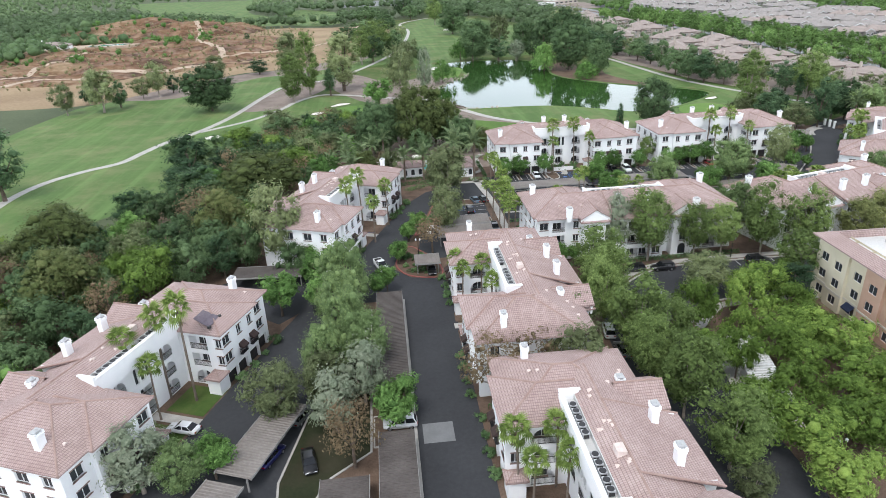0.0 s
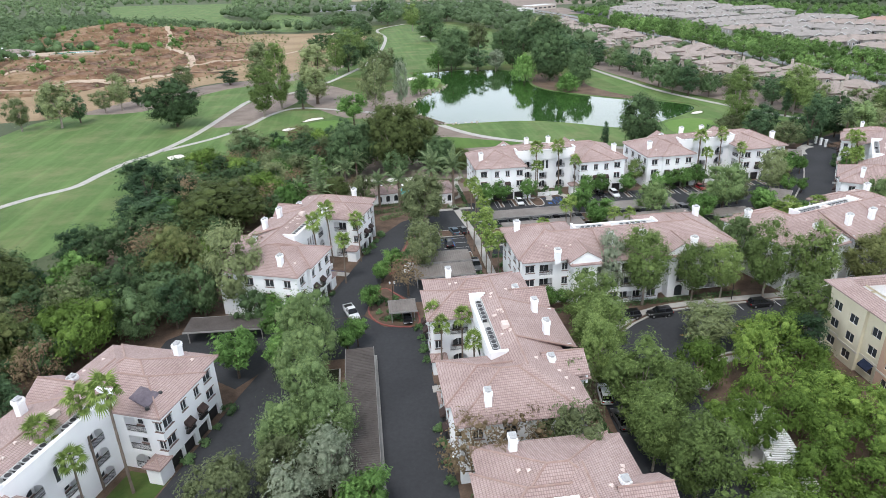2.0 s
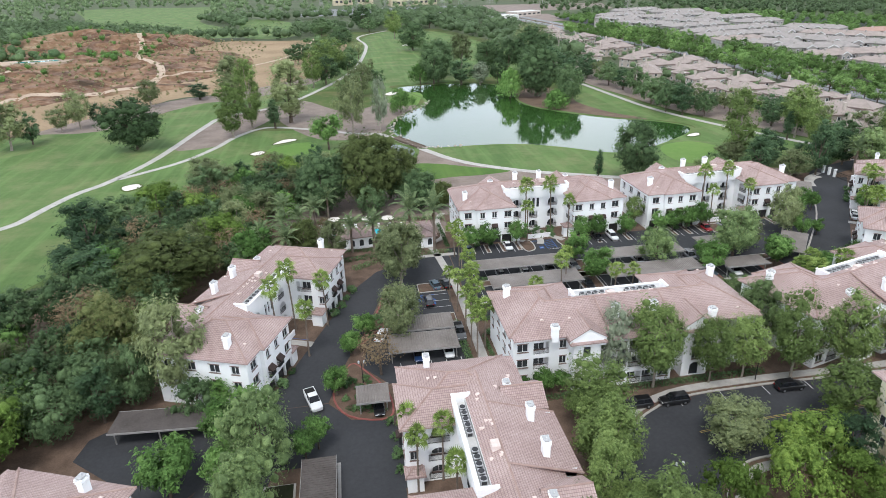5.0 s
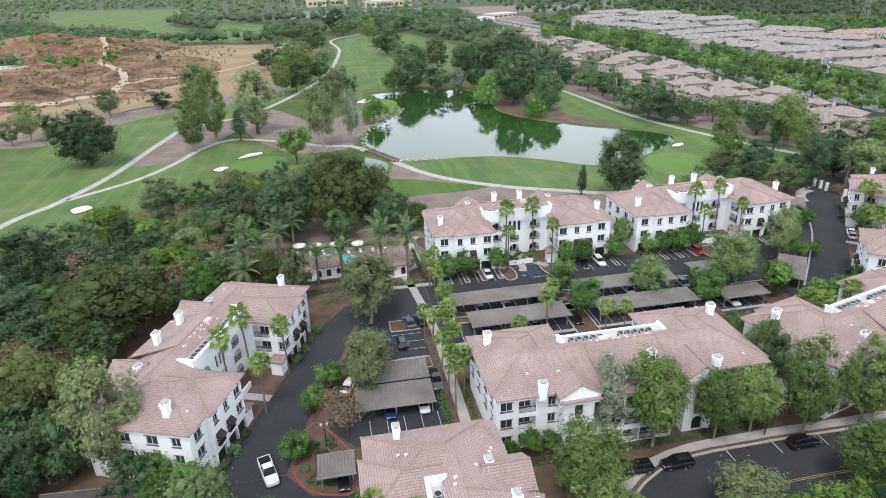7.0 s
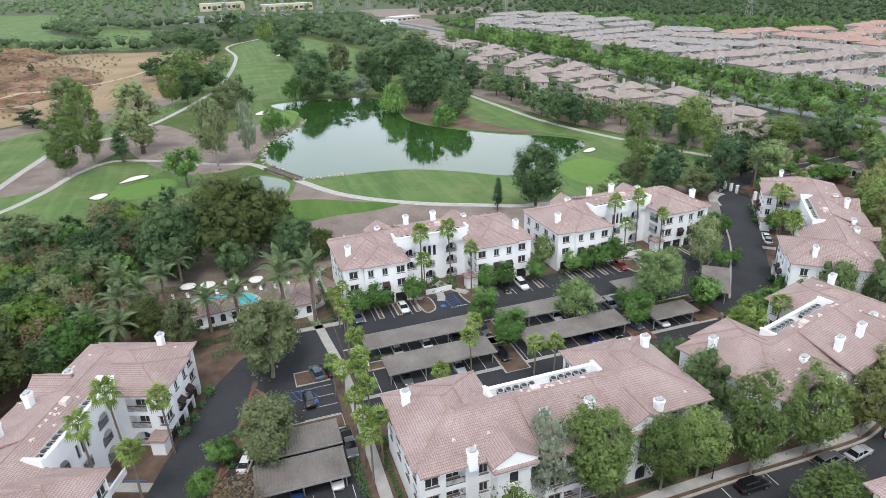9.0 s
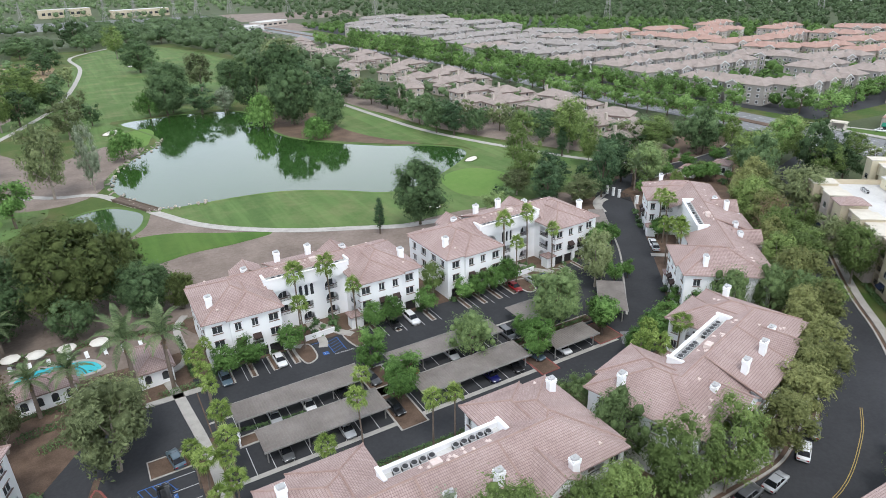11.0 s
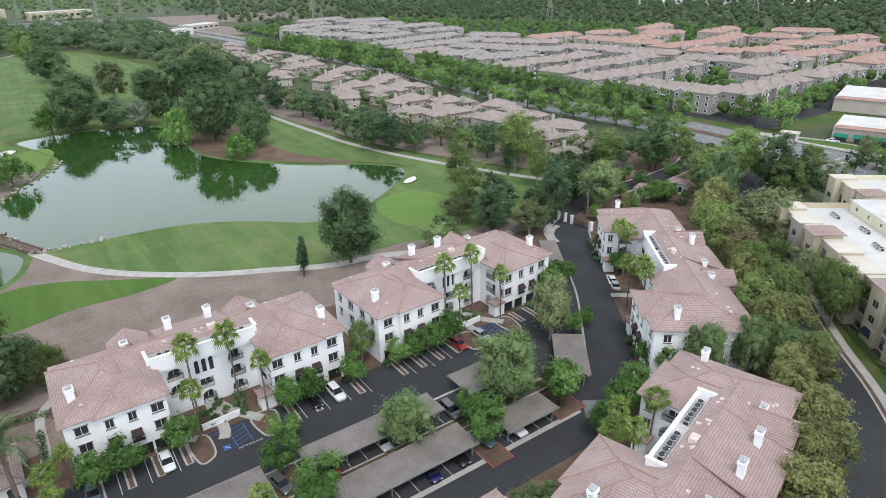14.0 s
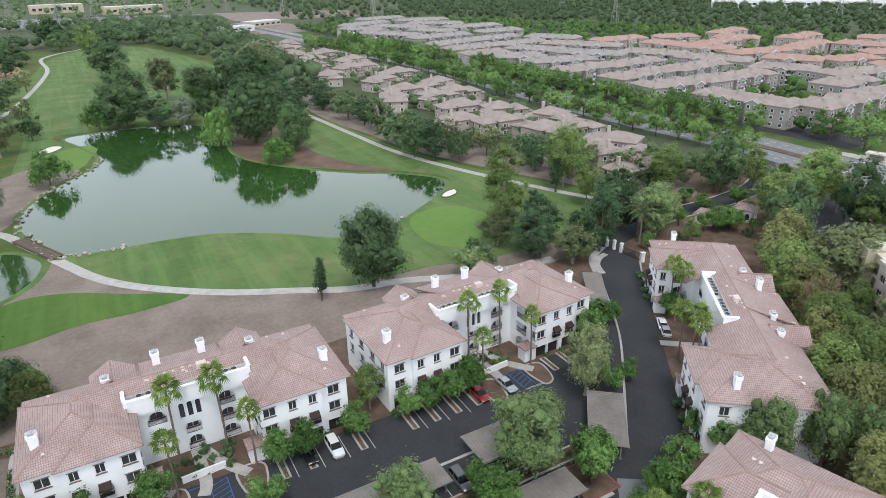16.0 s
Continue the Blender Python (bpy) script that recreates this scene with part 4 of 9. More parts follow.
for k, (pts, wd) in enumerate((([(-330, 418), (-262, 420), (-230, 419), (-215, 428), (-192, 431), (-174, 448), (-150, 444), (-136, 455), (-121, 470), (-116, 495), (-118, 516), (-131, 555), (-150, 584), (-166, 640), (-178, 700), (-200, 770)], 5.0),
                               ([(-116, 500), (-96, 512), (-70, 540), (-40, 590), (-24, 680), (-20, 740)], 3.4), ([(-262, 420), (-236, 452), (-240, 500), (-226, 540)], 4.0))):
    w = smooth_line(pts, False, 16)
    nor = offsets(w)
    bm = bmesh.new()
    rows = []
    for (x, y), (a, b) in zip(w, nor):
        rows.append([bm.verts.new((x + a * o * wd, y + b * o * wd, max(hill_z(x + a * o * wd, y + b * o * wd), 0.03) + 0.1)) for o in (-0.5, -0.25, 0, 0.25, 0.5)])
    for r, q in zip(rows, rows[1:]):
        for i in range(4):
            bm.faces.new((r[i], r[i + 1], q[i + 1], q[i]))
    setting("dirt_trail_%d" % (k + 1), bm, "trail", "pale worn dirt trail over the hills", "trail")
for k, pts in enumerate(([(-330, 1010), (-250, 960), (-165, 830), (-100, 800), (-110, 900), (-200, 1100), (-250, 1540), (-330, 1600), (-560, 1680), (-430, 1300)], [(-100, 800), (-40, 790), (-60, 1000), (-130, 1100)])):
    bm = bmesh.new()
    sheet(bm, pts, 0.05, True, 4)
    setting("fairway_far_%d" % (k + 1), bm, "grass", "far green golf fairway beyond the hills", "fairway")


# ---- the apartment grounds: planting beds, roads, kerbs ----
bm = bmesh.new()
sheet(bm, [(-75, 10), (60, 10), (110, 60), (140, 100), (175, 150), (190, 205), (160, 214), (120, 207), (40, 201), (-20, 204), (-45, 190), (-40, 160), (-60, 110)], 0.04)
setting("planting_beds", bm, "mulch", "brown bark mulch planting beds", "planting bed")
bm = bmesh.new()
sheet(bm, [(-150, 60), (-60, 60), (-40, 110), (-28, 150), (-20, 200), (0, 240), (-2, 262), (-24, 260), (-40, 240), (-52, 208), (-60, 172), (-68, 154), (-84, 142), (-150, 118)], 0.025, True, 4)
setting("leaf_litter", bm, "litter", "brown leaf litter under the tree belt", "leaf litter")

bm = bmesh.new()
sheet(bm, [(262, 225), (640, 200), (660, 520), (470, 880), (262, 880), (270, 560), (264, 400)], 0.03)
setting("estate_ground", bm, "lawn", "lawns and paving between distant houses", "lawn")
LOTS = (
    [(1.2, 15), (10.3, 15), (10.3, 113), (9.4, 115), (3, 116.2), (-0.6, 121), (-11, 121), (-16, 112), (-16, 107), (1.2, 107)],
    [(-11.2, 121), (-0.6, 121.2), (2.6, 132.8), (6.5, 143), (9.4, 153), (11.5, 160.5), (28, 160.8), (28, 174), (20, 174), (10, 168.5), (4.2, 160)],
    [(-15.5, 112), (-20.4, 100), (-31.2, 70.3), (-37.4, 55), (-48, 25), (-10.5, 25), (-10.5, 60), (-12, 68), (-13, 76), (-12, 92), (-8, 107)],
    [(-12.4, 119.5), (-24, 121), (-31.5, 122.6), (-36.5, 119), (-37.3, 114.5), (-21.6, 101.5), (-15.7, 108)],
    [(9.5, 124.5), (24.6, 124.5), (24.6, 160.6), (12.5, 160.6), (9, 148), (6.5, 139), (5.5, 130)],
    [(28.2, 141.8), (96, 141.8), (103, 141.5), (115.8, 149.8), (137, 174), (147, 187.5), (160, 205), (151, 207), (143.5, 200), (127, 181.5), (112, 178.4), (28.2, 178.4)],
)
bm = bmesh.new()
for pts in LOTS:
    sheet(bm, pts, 0.07 + 0.004 * LOTS.index(pts))
setting("parking_asphalt", bm, "asphalt", "dark asphalt driveways and parking aisles", "asphalt")
STREET = [(40, -20), (40.5, 40), (41, 78), (44, 95), (54, 103.4), (68, 104.6), (84, 104.4), (98, 104.8), (110.6, 109.2), (117.5, 113.1), (125, 118), (131.5, 122.8), (138.7, 129.2), (147.8, 138.6), (160, 149.6), (172, 159.6), (186, 170.4), (198, 182), (216, 190.6), (240, 198), (264, 204)]
bm = bmesh.new()
ribbon(bm, STREET[:9], 14.6, -0.05, 0.085)
ribbon(bm, STREET[7:], 11.2, -0.05, 0.089)
setting("road", bm, "asphalt", "curving asphalt street", "road")
bm = bmesh.new()
for off in (-0.14, 0.14):
    line = smooth_line(STREET[4:10], False, 6)
    nor = offsets(line)
    ribbon(bm, [(x + a * off, y + b * off) for (x, y), (a, b) in zip(line, nor)], 0.1, 0.05, 0.1, curve=False)
setting("centre_line", bm, "paintyellow", "double yellow centre line", "road marking")
for name, side, part_line in (("pavement_north_1", 7.6, STREET[3:9]), ("pavement_south_1", -7.6, STREET[3:8]), ("pavement_north_2", 5.9, STREET[8:19]), ("pavement_south_2", -5.8, STREET[7:19])):
    line = smooth_line(part_line, False, 6)
    nor = offsets(line)
    edge = [(x + a * (side + math.copysign(1.6, side)), y + b * (side + math.copysign(1.6, side))) for (x, y), (a, b) in zip(line, nor)]
    bm = bmesh.new()
    ribbon(bm, edge, 1.5, -0.05, 0.2, curve=False)
    setting(name, bm, "concrete", "pale concrete footway", "pavement")
    bm = bmesh.new()
    ribbon(bm, [(x + a * side, y + b * side) for (x, y), (a, b) in zip(line, nor)], 0.35, -0.05, 0.21, curve=False)
    setting(name.replace("pavement", "kerb"), bm, "concrete", "pale concrete kerb", "kerb")
line = smooth_line(STREET[9:17], False, 6)
nor = offsets(line)
bm = bmesh.new()
ribbon(bm, [(x - a * 9.8, y - b * 9.8) for (x, y), (a, b) in zip(line, nor)], 3.6, -0.05, 0.12, curve=False)
setting("street_lawn", bm, "lawn", "narrow green lawn beside the footway", "lawn")
BOULEVARD = [(300, 20), (280, 110), (272, 180), (271, 225), (272, 258), (268, 300), (266, 340), (267, 400), (270, 470), (268, 540), (262, 590), (254, 660), (255, 770), (236, 1000)]
bm = bmesh.new()
ribbon(bm, BOULEVARD, 27, -0.05, 0.094)
setting("boulevard", bm, "patch", "wide grey boulevard with lanes", "road")
bm = bmesh.new()
line = smooth_line(BOULEVARD, False, 6)
nor = offsets(line)
for off in (-9.5, -6.0, 6.0, 9.5):
    for k in range(0, len(line) - 1, 1):
        a, b = Vector(line[k]), Vector(line[k + 1])
        q = [(p[0] + nor[i][0] * off, p[1] + nor[i][1] * off) for p, i in ((a, k), (a.lerp(b, 0.45), k))]
        ribbon(bm, q, 0.25, 0.05, 0.105, curve=False)
setting("lane_lines", bm, "paintwhite", "broken white lane lines", "road marking")
bm = bmesh.new()
ribbon(bm, BOULEVARD[:3], 4.2, -0.05, 0.3)
ribbon(bm, [(271.2, 226)] + BOULEVARD[4:], 4.2, -0.05, 0.3)
setting("median", bm, "mulch", "planted median strip", "median")
bm = bmesh.new()
for x0, x1, y in ((259.5, 284, 189.5), (259.5, 284, 192.5), (258.6, 270, 216), (258.6, 270, 219), (274, 284, 216), (274, 284, 219)):
    ribbon(bm, [(x0, y), (x1, y)], 0.4, 0.06, 0.11, curve=False)
for x in (254.0, 257.0):
    ribbon(bm, [(x, 197.0), (x, 208.0)], 0.4, 0.06, 0.106, curve=False)
setting("crossing_lines", bm, "paintwhite", "white crossing lines at the junction", "road marking")
bm = bmesh.new()
slab(bm, [(285.2, 228), (289.6, 231), (292.4, 222), (297.2, 208), (299.4, 186), (286.4, 184)], -0.05, 0.2)
setting("corner_pavement", bm, "concrete", "pale concrete corner pavement before the shops", "pavement")
bm = bmesh.new()
sheet(bm, [(288.6, 214), (292.6, 215), (295.2, 206), (296.4, 194), (291.0, 193), (289.0, 202)], 0.214, True)
setting("corner_lawn", bm, "lush", "small lawn bed on the street corner", "lawn")


def island(name, pts, paint, label, bed="mulch", curve=True):
    """A raised planting island: kerb ring and bed."""
    isl = thing(name, label, "planting island", "planting islands", "structure")
    line = smooth_line(pts, True, 4) if curve else list(pts)
    if area_of(line) < 0:
        line = line[::-1]
    bm = bmesh.new()
    ribbon(bm, line, 0.3, -0.05, 0.2, True, False)
    part("kerb", bm, paint, isl)
    bm = bmesh.new()
    sheet(bm, line, 0.17)
    part("bed", bm, bed, isl)


def strip(x0, x1, y0, y1):
    return [(x0, y0), (x1, y0), (x1, y1), (x0, y1)]


island("island", [(0.2, 123.5), (2.6, 117.2), (9.0, 115.6), (9.2, 122), (6, 128.5), (3.2, 131.5)], "kerbred", "planting island with red painted kerb and shrubs")
island("island", [(5.2, 138), (9.5, 143), (13.5, 144.5), (13.5, 152), (11.5, 158), (9.2, 150)], "kerbred", "planting island with red kerb and trees")
island("island", strip(53.6, 58.2, 146.6, 164.4), "concrete", "mulched parking island between carports", curve=False)
island("island", strip(80.9, 84.6, 146.6, 156), "kerbred", "mulched parking island with red kerb end", curve=False)
island("island", strip(31, 101, 156.0, 158.4), "concrete", "long mulched bed between back-to-back carports", curve=False)
island("island", strip(96, 101.5, 148.6, 155), "kerbred", "red-kerbed island at the end of a carport row", curve=False)
island("island", [(46.9, 172.6), (48.4, 172.2), (49.6, 173.8), (49.4, 178.2), (46.6, 178.2)], "concrete", "small kerbed island with a palm")
island("island", [(57.0, 172.6), (59.2, 172.6), (60.2, 175.5), (60, 178.2), (56.4, 178.2)], "concrete", "small kerbed island with a palm")
island("island", [(97.2, 172.6), (99.4, 172.6), (100.2, 175.5), (100, 178.2), (96.8, 178.2)], "concrete", "small kerbed island with a palm")
island("island", [(107.0, 172.8), (109.0, 172.8), (110, 175.5), (109.8, 178.2), (106.6, 178.2)], "concrete", "small kerbed island with a palm")
for k in range(4):
    island("island", strip(33.6 + 3.9 * k, 34.5 + 3.9 * k, 173.2, 178.2), "concrete", "narrow planter between garage bays", curve=False)
    island("island", strip(62.0 + 3.9 * k, 62.9 + 3.9 * k, 173.2, 178.2), "concrete", "narrow planter between garage bays", curve=False)
    island("island", strip(82.4 + 3.9 * k, 83.3 + 3.9 * k, 173.4, 178.4), "concrete", "narrow planter between garage bays", curve=False)
    island("island", strip(111 + 3.6 * k, 111.9 + 3.6 * k, 174.8, 179), "concrete", "narrow planter between garage bays", curve=False)
island("island", [(-16.5, 62), (-14, 74), (-12.4, 86), (-9, 104), (-5, 104), (-5, 66), (-10, 62), (-12.5, 57), (-16, 56)], "concrete", "long tree island with patchy ground cover", "cover", False)
island("island", strip(-4.6, 0.9, 66.8, 73.0), "concrete", "planting gap between two carports", curve=False)
island("island", [(16, 142.6), (24.4, 142.6), (24.4, 146), (16, 146)], "concrete", "planted strip beside parking bays", curve=False)
island("island", [(18.5, 156), (24.2, 156), (24.2, 160), (18.5, 160)], "concrete", "planted strip beside parking bays", curve=False)

# kerbs, gutters, walks
bm = bmesh.new()
ribbon(bm, [(1.0, 15), (1.0, 107)], 0.5, -0.05, 0.14, curve=False)
ribbon(bm, [(28.2, 148.6), (100, 148.4)], 0.9, -0.05, 0.095, curve=False)
ribbon(bm, [(28.2, 164.3), (54, 164.6), (100, 164.6)], 0.5, -0.05, 0.095, curve=False)
ribbon(bm, [(108, 154), (118, 165), (130, 179), (143.2, 199), (147.5, 205)], 0.4, -0.05, 0.24)
ribbon(bm, [(148, 189.5), (155, 198), (161, 204)], 0.4, -0.05, 0.24)
setting("kerb", bm, "concrete", "pale concrete kerbs and gutters", "kerb")
for k, (pts, w) in enumerate((([(26.7, 124), (26.9, 140), (27, 152), (26.6, 160.8), (25.9, 168), (25.2, 175), (24.2, 181)], 1.7), ([(24.4, 182.4), (28.4, 186), (28.6, 198), (31, 203)], 1.4), ([(53, 186), (55.2, 181), (58, 177)], 1.7), ([(44, 184), (46, 180), (48, 178)], 1.2),
                              ([(20, 174.6), (30, 174.6)], 1.4), ([(144, 201), (148, 207), (155, 211)], 1.6), ([(103, 187), (105, 181), (108, 177)], 1.7))):
    bm = bmesh.new()
    ribbon(bm, pts, w, -0.05, 0.19)
    setting("walkway_%d" % (k + 1), bm, "concrete", "pale concrete walkway", "walkway")
bm = bmesh.new()
sheet(bm, strip(2.0, 6.2, 66.6, 70.6), 0.078)
sheet(bm, [(99.5, 146.5), (103.8, 143.5), (106.5, 147.2), (102.2, 150)], 0.1)
setting("concrete_patch", bm, "patch", "pale grey concrete patch in the asphalt", "paving")

# bay lines
bm = bmesh.new()
for x in list(np.arange(31.8, 53.2, 2.72)) + list(np.arange(59, 81, 2.72)) + [86.5, 89.2, 91.9, 94.6]:
    ribbon(bm, [(x, 148.9), (x, 155.6)], 0.1, 0.06, 0.092, curve=False)
    if x < 82:
        ribbon(bm, [(x, 158.8), (x, 164.2)], 0.1, 0.06, 0.092, curve=False)
for x in (36.5, 40.4, 44.3, 63.9, 67.8, 71.7, 84.5, 88.4, 92.3, 75.6):
    ribbon(bm, [(x, 172.6), (x, 178)], 0.1, 0.06, 0.092, curve=False)
for y in np.arange(146.4, 156, 2.75):
    ribbon(bm, [(18.6, y), (24.3, y)], 0.1, 0.06, 0.092, curve=False)
for x in np.arange(12, 24, 2.72):
    ribbon(bm, [(x, 125.2), (x, 130.2)], 0.1, 0.06, 0.092, curve=False)
for x in (47, 54.5, 62, 69.5, 77, 84.5):
    ribbon(bm, [(x, 109.6), (x, 111.9)], 0.12, 0.06, 0.1, curve=False)
setting("bay_lines", bm, "paintwhite", "white parking bay lines", "road marking")


def accessible_bay(x, y, rot):
    m = pose(x, y, 0.088, 0, 0, rot)
    bay = thing("accessible_bay", "blue hatched accessible parking bay marking", "road marking", "accessible bays", m=m)
    bm = bmesh.new()
    for a, b in (((-2.7, 5), (0, 5)), ((0, 0), (0, 5)), ((2.4, 0), (2.4, 5))):
        ribbon(bm, [a, b], 0.14, 0.0, 0.006, curve=False)
    for k in range(5):
        ribbon(bm, [(0, 0.2 + k), (2.4, 1.2 + k * 0.95)], 0.11, 0.0, 0.007, curve=False)
    part("hatching", bm, "paintblue", bay)
    bm = bmesh.new()
    box(bm, -1.9, -0.8, 0.2, 1.3, 0, 0.006)
    part("symbol_field", bm, "paintblue", bay)
    bm = bmesh.new()
    ribbon(bm, [(-1.5, 1.1), (-1.5, 0.7), (-1.2, 0.65), (-1.05, 0.4)], 0.1, 0.006, 0.012, curve=False)
    part("symbol", bm, "paintwhite", bay)
    return bay


accessible_bay(52.6, 172.8, 0)
accessible_bay(103.4, 173.4, 2)
accessible_bay(21.6, 152.3, 90)
accessible_bay(-4.4, 141.5, 68.8)
nb = bpy.data.curves.new("no_parking", "FONT")
nb.body, nb.size, nb.extrude = "NO PARKING", 0.62, 0.004
for x, y in ((52.8, 172.1), (103.6, 172.7)):
    t = new("road_lettering", nb)
    t.matrix_basis = pose(x - 0.2, y, 0.093)
    if not nb.materials:
        nb.materials.append(M["paintwhite"])
    tagged(t, "white painted lettering on the asphalt", "road marking", kind="structure")

bm = bmesh.new()
sheet(bm, [(160, 203), (176, 196), (200, 190), (226, 204), (262, 232), (246, 250), (222, 244), (204, 228), (186, 228), (164, 218)], 0.025, True, 3)
setting("entrance_planting", bm, "litter", "mulched planting ground by the entrance", "ground")
bm = bmesh.new()
ribbon(bm, [(152, 206), (158, 212), (174.7, 217.4), (190.6, 218.4), (206, 218.2), (225.5, 220.9), (240, 227), (258, 240)], 6.8, -0.05, 0.075)
setting("entrance_drive", bm, "asphalt", "asphalt entrance drive to the boulevard", "road")
for o in (-3.7, 3.7):
    line = smooth_line([(174.7, 217.4), (190.6, 218.4), (206, 218.2), (225.5, 220.9), (240, 227)], False, 6)
    nor = offsets(line)
    bm = bmesh.new()
    ribbon(bm, [(x + a * o, y + b * o) for (x, y), (a, b) in zip(line, nor)], 0.5, 0.0, 0.17, curve=False)
    setting("entrance_kerb_%d" % (1 if o < 0 else 2), bm, "concrete", "pale concrete kerb of the entrance drive", "kerb")


# ---- apartment buildings ----
WIN = {}


def stepped(bm, xs, zs, depth, slot):
    """One connected relief: a grid of cells, each at its own depth (None: open), with steps between them."""
    at = lambda i, j: depth[j][i] if 0 <= i < len(xs) - 1 and 0 <= j < len(zs) - 1 else None
    for j in range(len(zs) - 1):
        for i in range(len(xs) - 1):
            d = at(i, j)
            x0, x1, z0, z1 = xs[i], xs[i + 1], zs[j], zs[j + 1]
            if d is not None:
                poly(bm, [(x0, d, z0), (x1, d, z0), (x1, d, z1), (x0, d, z1)]).material_index = slot[j]
            for k, (a, b) in (((i + 1, j), ((x1, z0), (x1, z1))), ((i, j + 1), ((x0, z1), (x1, z1)))):
                e = at(*k)
                if d != e:
                    p, q = 0.06 if d is None else d, 0.06 if e is None else e
                    poly(bm, [(a[0], p, a[1]), (b[0], p, b[1]), (b[0], q, b[1]), (a[0], q, a[1])]).material_index = slot[j]
    bmesh.ops.remove_doubles(bm, verts=bm.verts, dist=1e-4)


def window_meshes(w, h, arched=False):
    key = (w, h, arched)
    if key not in WIN:
        fr, gl = bmesh.new(), bmesh.new()
        b = 0.07
        if arched:
            r = w / 2
            arc = [(r * math.cos(math.pi * k / 10), h - r + r * math.sin(math.pi * k / 10)) for k in range(11)]
            rim = [(-r, 0), (r, 0)] + arc
            poly(gl, [(x, 0.06, z) for x, z in rim])
            tube(fr, [(x, 0.04, z) for x, z in rim + [(-r, 0)]], [0.05] * (len(rim) + 1), 4)
        else:
            poly(gl, [(-w / 2, 0.06, 0), (w / 2, 0.06, 0), (w / 2, 0.06, h), (-w / 2, 0.06, h)])
            n = 2 if w < 1.9 else 3
            xs = [-w / 2 - 0.1, -w / 2, -w / 2 + b]
            for k in range(1, n):
                xs += [-w / 2 + w * k / n - 0.035, -w / 2 + w * k / n + 0.035]
            xs += [w / 2 - b, w / 2, w / 2 + 0.1]
            zs = [-0.12, 0.0, b, h - b, h, h + 0.13]
            solid = lambda q, side: [side] + [q] * (len(xs) - 3) + [side]
            bars = [None] + [0.0 if i % 2 == 0 else None for i in range(len(xs) - 3)] + [None]
            stepped(fr, xs, zs, [solid(-0.22, -0.22), solid(0.0, None), bars, solid(0.0, None), solid(-0.2, -0.2)], [1, 0, 0, 0, 1])
        me = mesh_of("window", fr)
        me.materials.append(M["trimwhite"])
        me.materials.append(M["fascia"])
        WIN[key] = (me, mesh_of("pane", gl))
    return WIN[key]


def plain_window(parent, m, w, h):
    """A window whose frame and glass are one mesh, for the larger blocks."""
    key = ("plain", w, h)
    if key not in WIN:
        bm = bmesh.new()
        box(bm, -w / 2, w / 2, 0.0, 0.05, 0, h)
        n0 = len(bm.faces)
        for k in range(2):
            box(bm, -w / 2 + 0.08 + k * w / 2 - 0.03 * k, -0.05 + k * (w / 2 - 0.03), -0.012, 0.0, 0.08, h - 0.08)
        bm.faces.ensure_lookup_table()
        for f in bm.faces[n0:]:
            f.material_index = 1
        me = mesh_of("window", bm)
        me.materials.append(M["trimwhite"])
        me.materials.append(M["glass"])
        WIN[key] = me
    return part_of("window", WIN[key], None, parent, m=m)


def add_window(parent, m, w, h, arched=False):
    fr, gl = window_meshes(w, h, arched)
    ob = part_of("window", fr, None, parent, m=m)
    part_of("pane", gl, "glass", ob, "dark reflecting glass")
    return ob


def cached(key, make):
    if key not in WIN:
        WIN[key] = make()
    return WIN[key]


def garage_mesh():
    bm = bmesh.new()
    for k in range(4):
        box(bm, -1.25, 1.25, 0, 0.06, 0.56 * k, 0.56 * k + 0.53)
    box(bm, -1.25, 1.25, 0.05, 0.1, 0, 2.25)
    return mesh_of("garage_door", bm)


def awning_mesh():
    bm = bmesh.new()
    q = [(-0.75, 0, 0.75), (0.75, 0, 0.75), (0.75, -0.85, 0.1), (-0.75, -0.85, 0.1)]
    poly(bm, q)
    poly(bm, [(-0.75, -0.85, 0.1), (0.75, -0.85, 0.1), (0.75, -0.85, -0.12), (-0.75, -0.85, -0.12)])
    for s in (-0.75, 0.75):
        poly(bm, [(s, 0, 0.75), (s, -0.85, 0.1), (s, -0.85, -0.12), (s, 0, 0.1)])
    poly(bm, [(-0.74, 0, 0.7), (0.74, 0, 0.7), (0.74, -0.83, 0.06), (-0.74, -0.83, 0.06)][::-1])
    return mesh_of("awning", bm)


def juliet_mesh():
    bm = bmesh.new()
    box(bm, -0.85, 0.85, -0.5, 0, -0.12, 0)
    box(bm, -0.85, 0.85, -0.5, -0.44, 0.85, 0.92)
    for s in (-0.85, 0.79):
        box(bm, s, s + 0.06, -0.5, 0, 0.85, 0.92)
    for k in range(13):
        x = -0.83 + 1.66 * k / 12
        box(bm, x - 0.02, x + 0.02, -0.49, -0.45, 0, 0.86)
    for k in range(1, 4):
        for s in (-0.83, 0.83):
            box(bm, s - 0.02, s + 0.02, -0.45 * k / 4, -0.45 * k / 4 + 0.03, 0, 0.86)
    return mesh_of("juliet_balcony", bm)


def rail_mesh(w):
    bm = bmesh.new()
    box(bm, -w / 2, w / 2, -0.03, 0.03, 0.95, 1.02)
    box(bm, -w / 2, w / 2, -0.02, 0.02, 0.08, 0.13)
    n = int(w / 0.14)
    for k in range(n + 1):
        x = -w / 2 + w * k / n
        box(bm, x - 0.015, x + 0.015, -0.015, 0.015, 0.0, 0.96)
    return mesh_of("railing", bm)


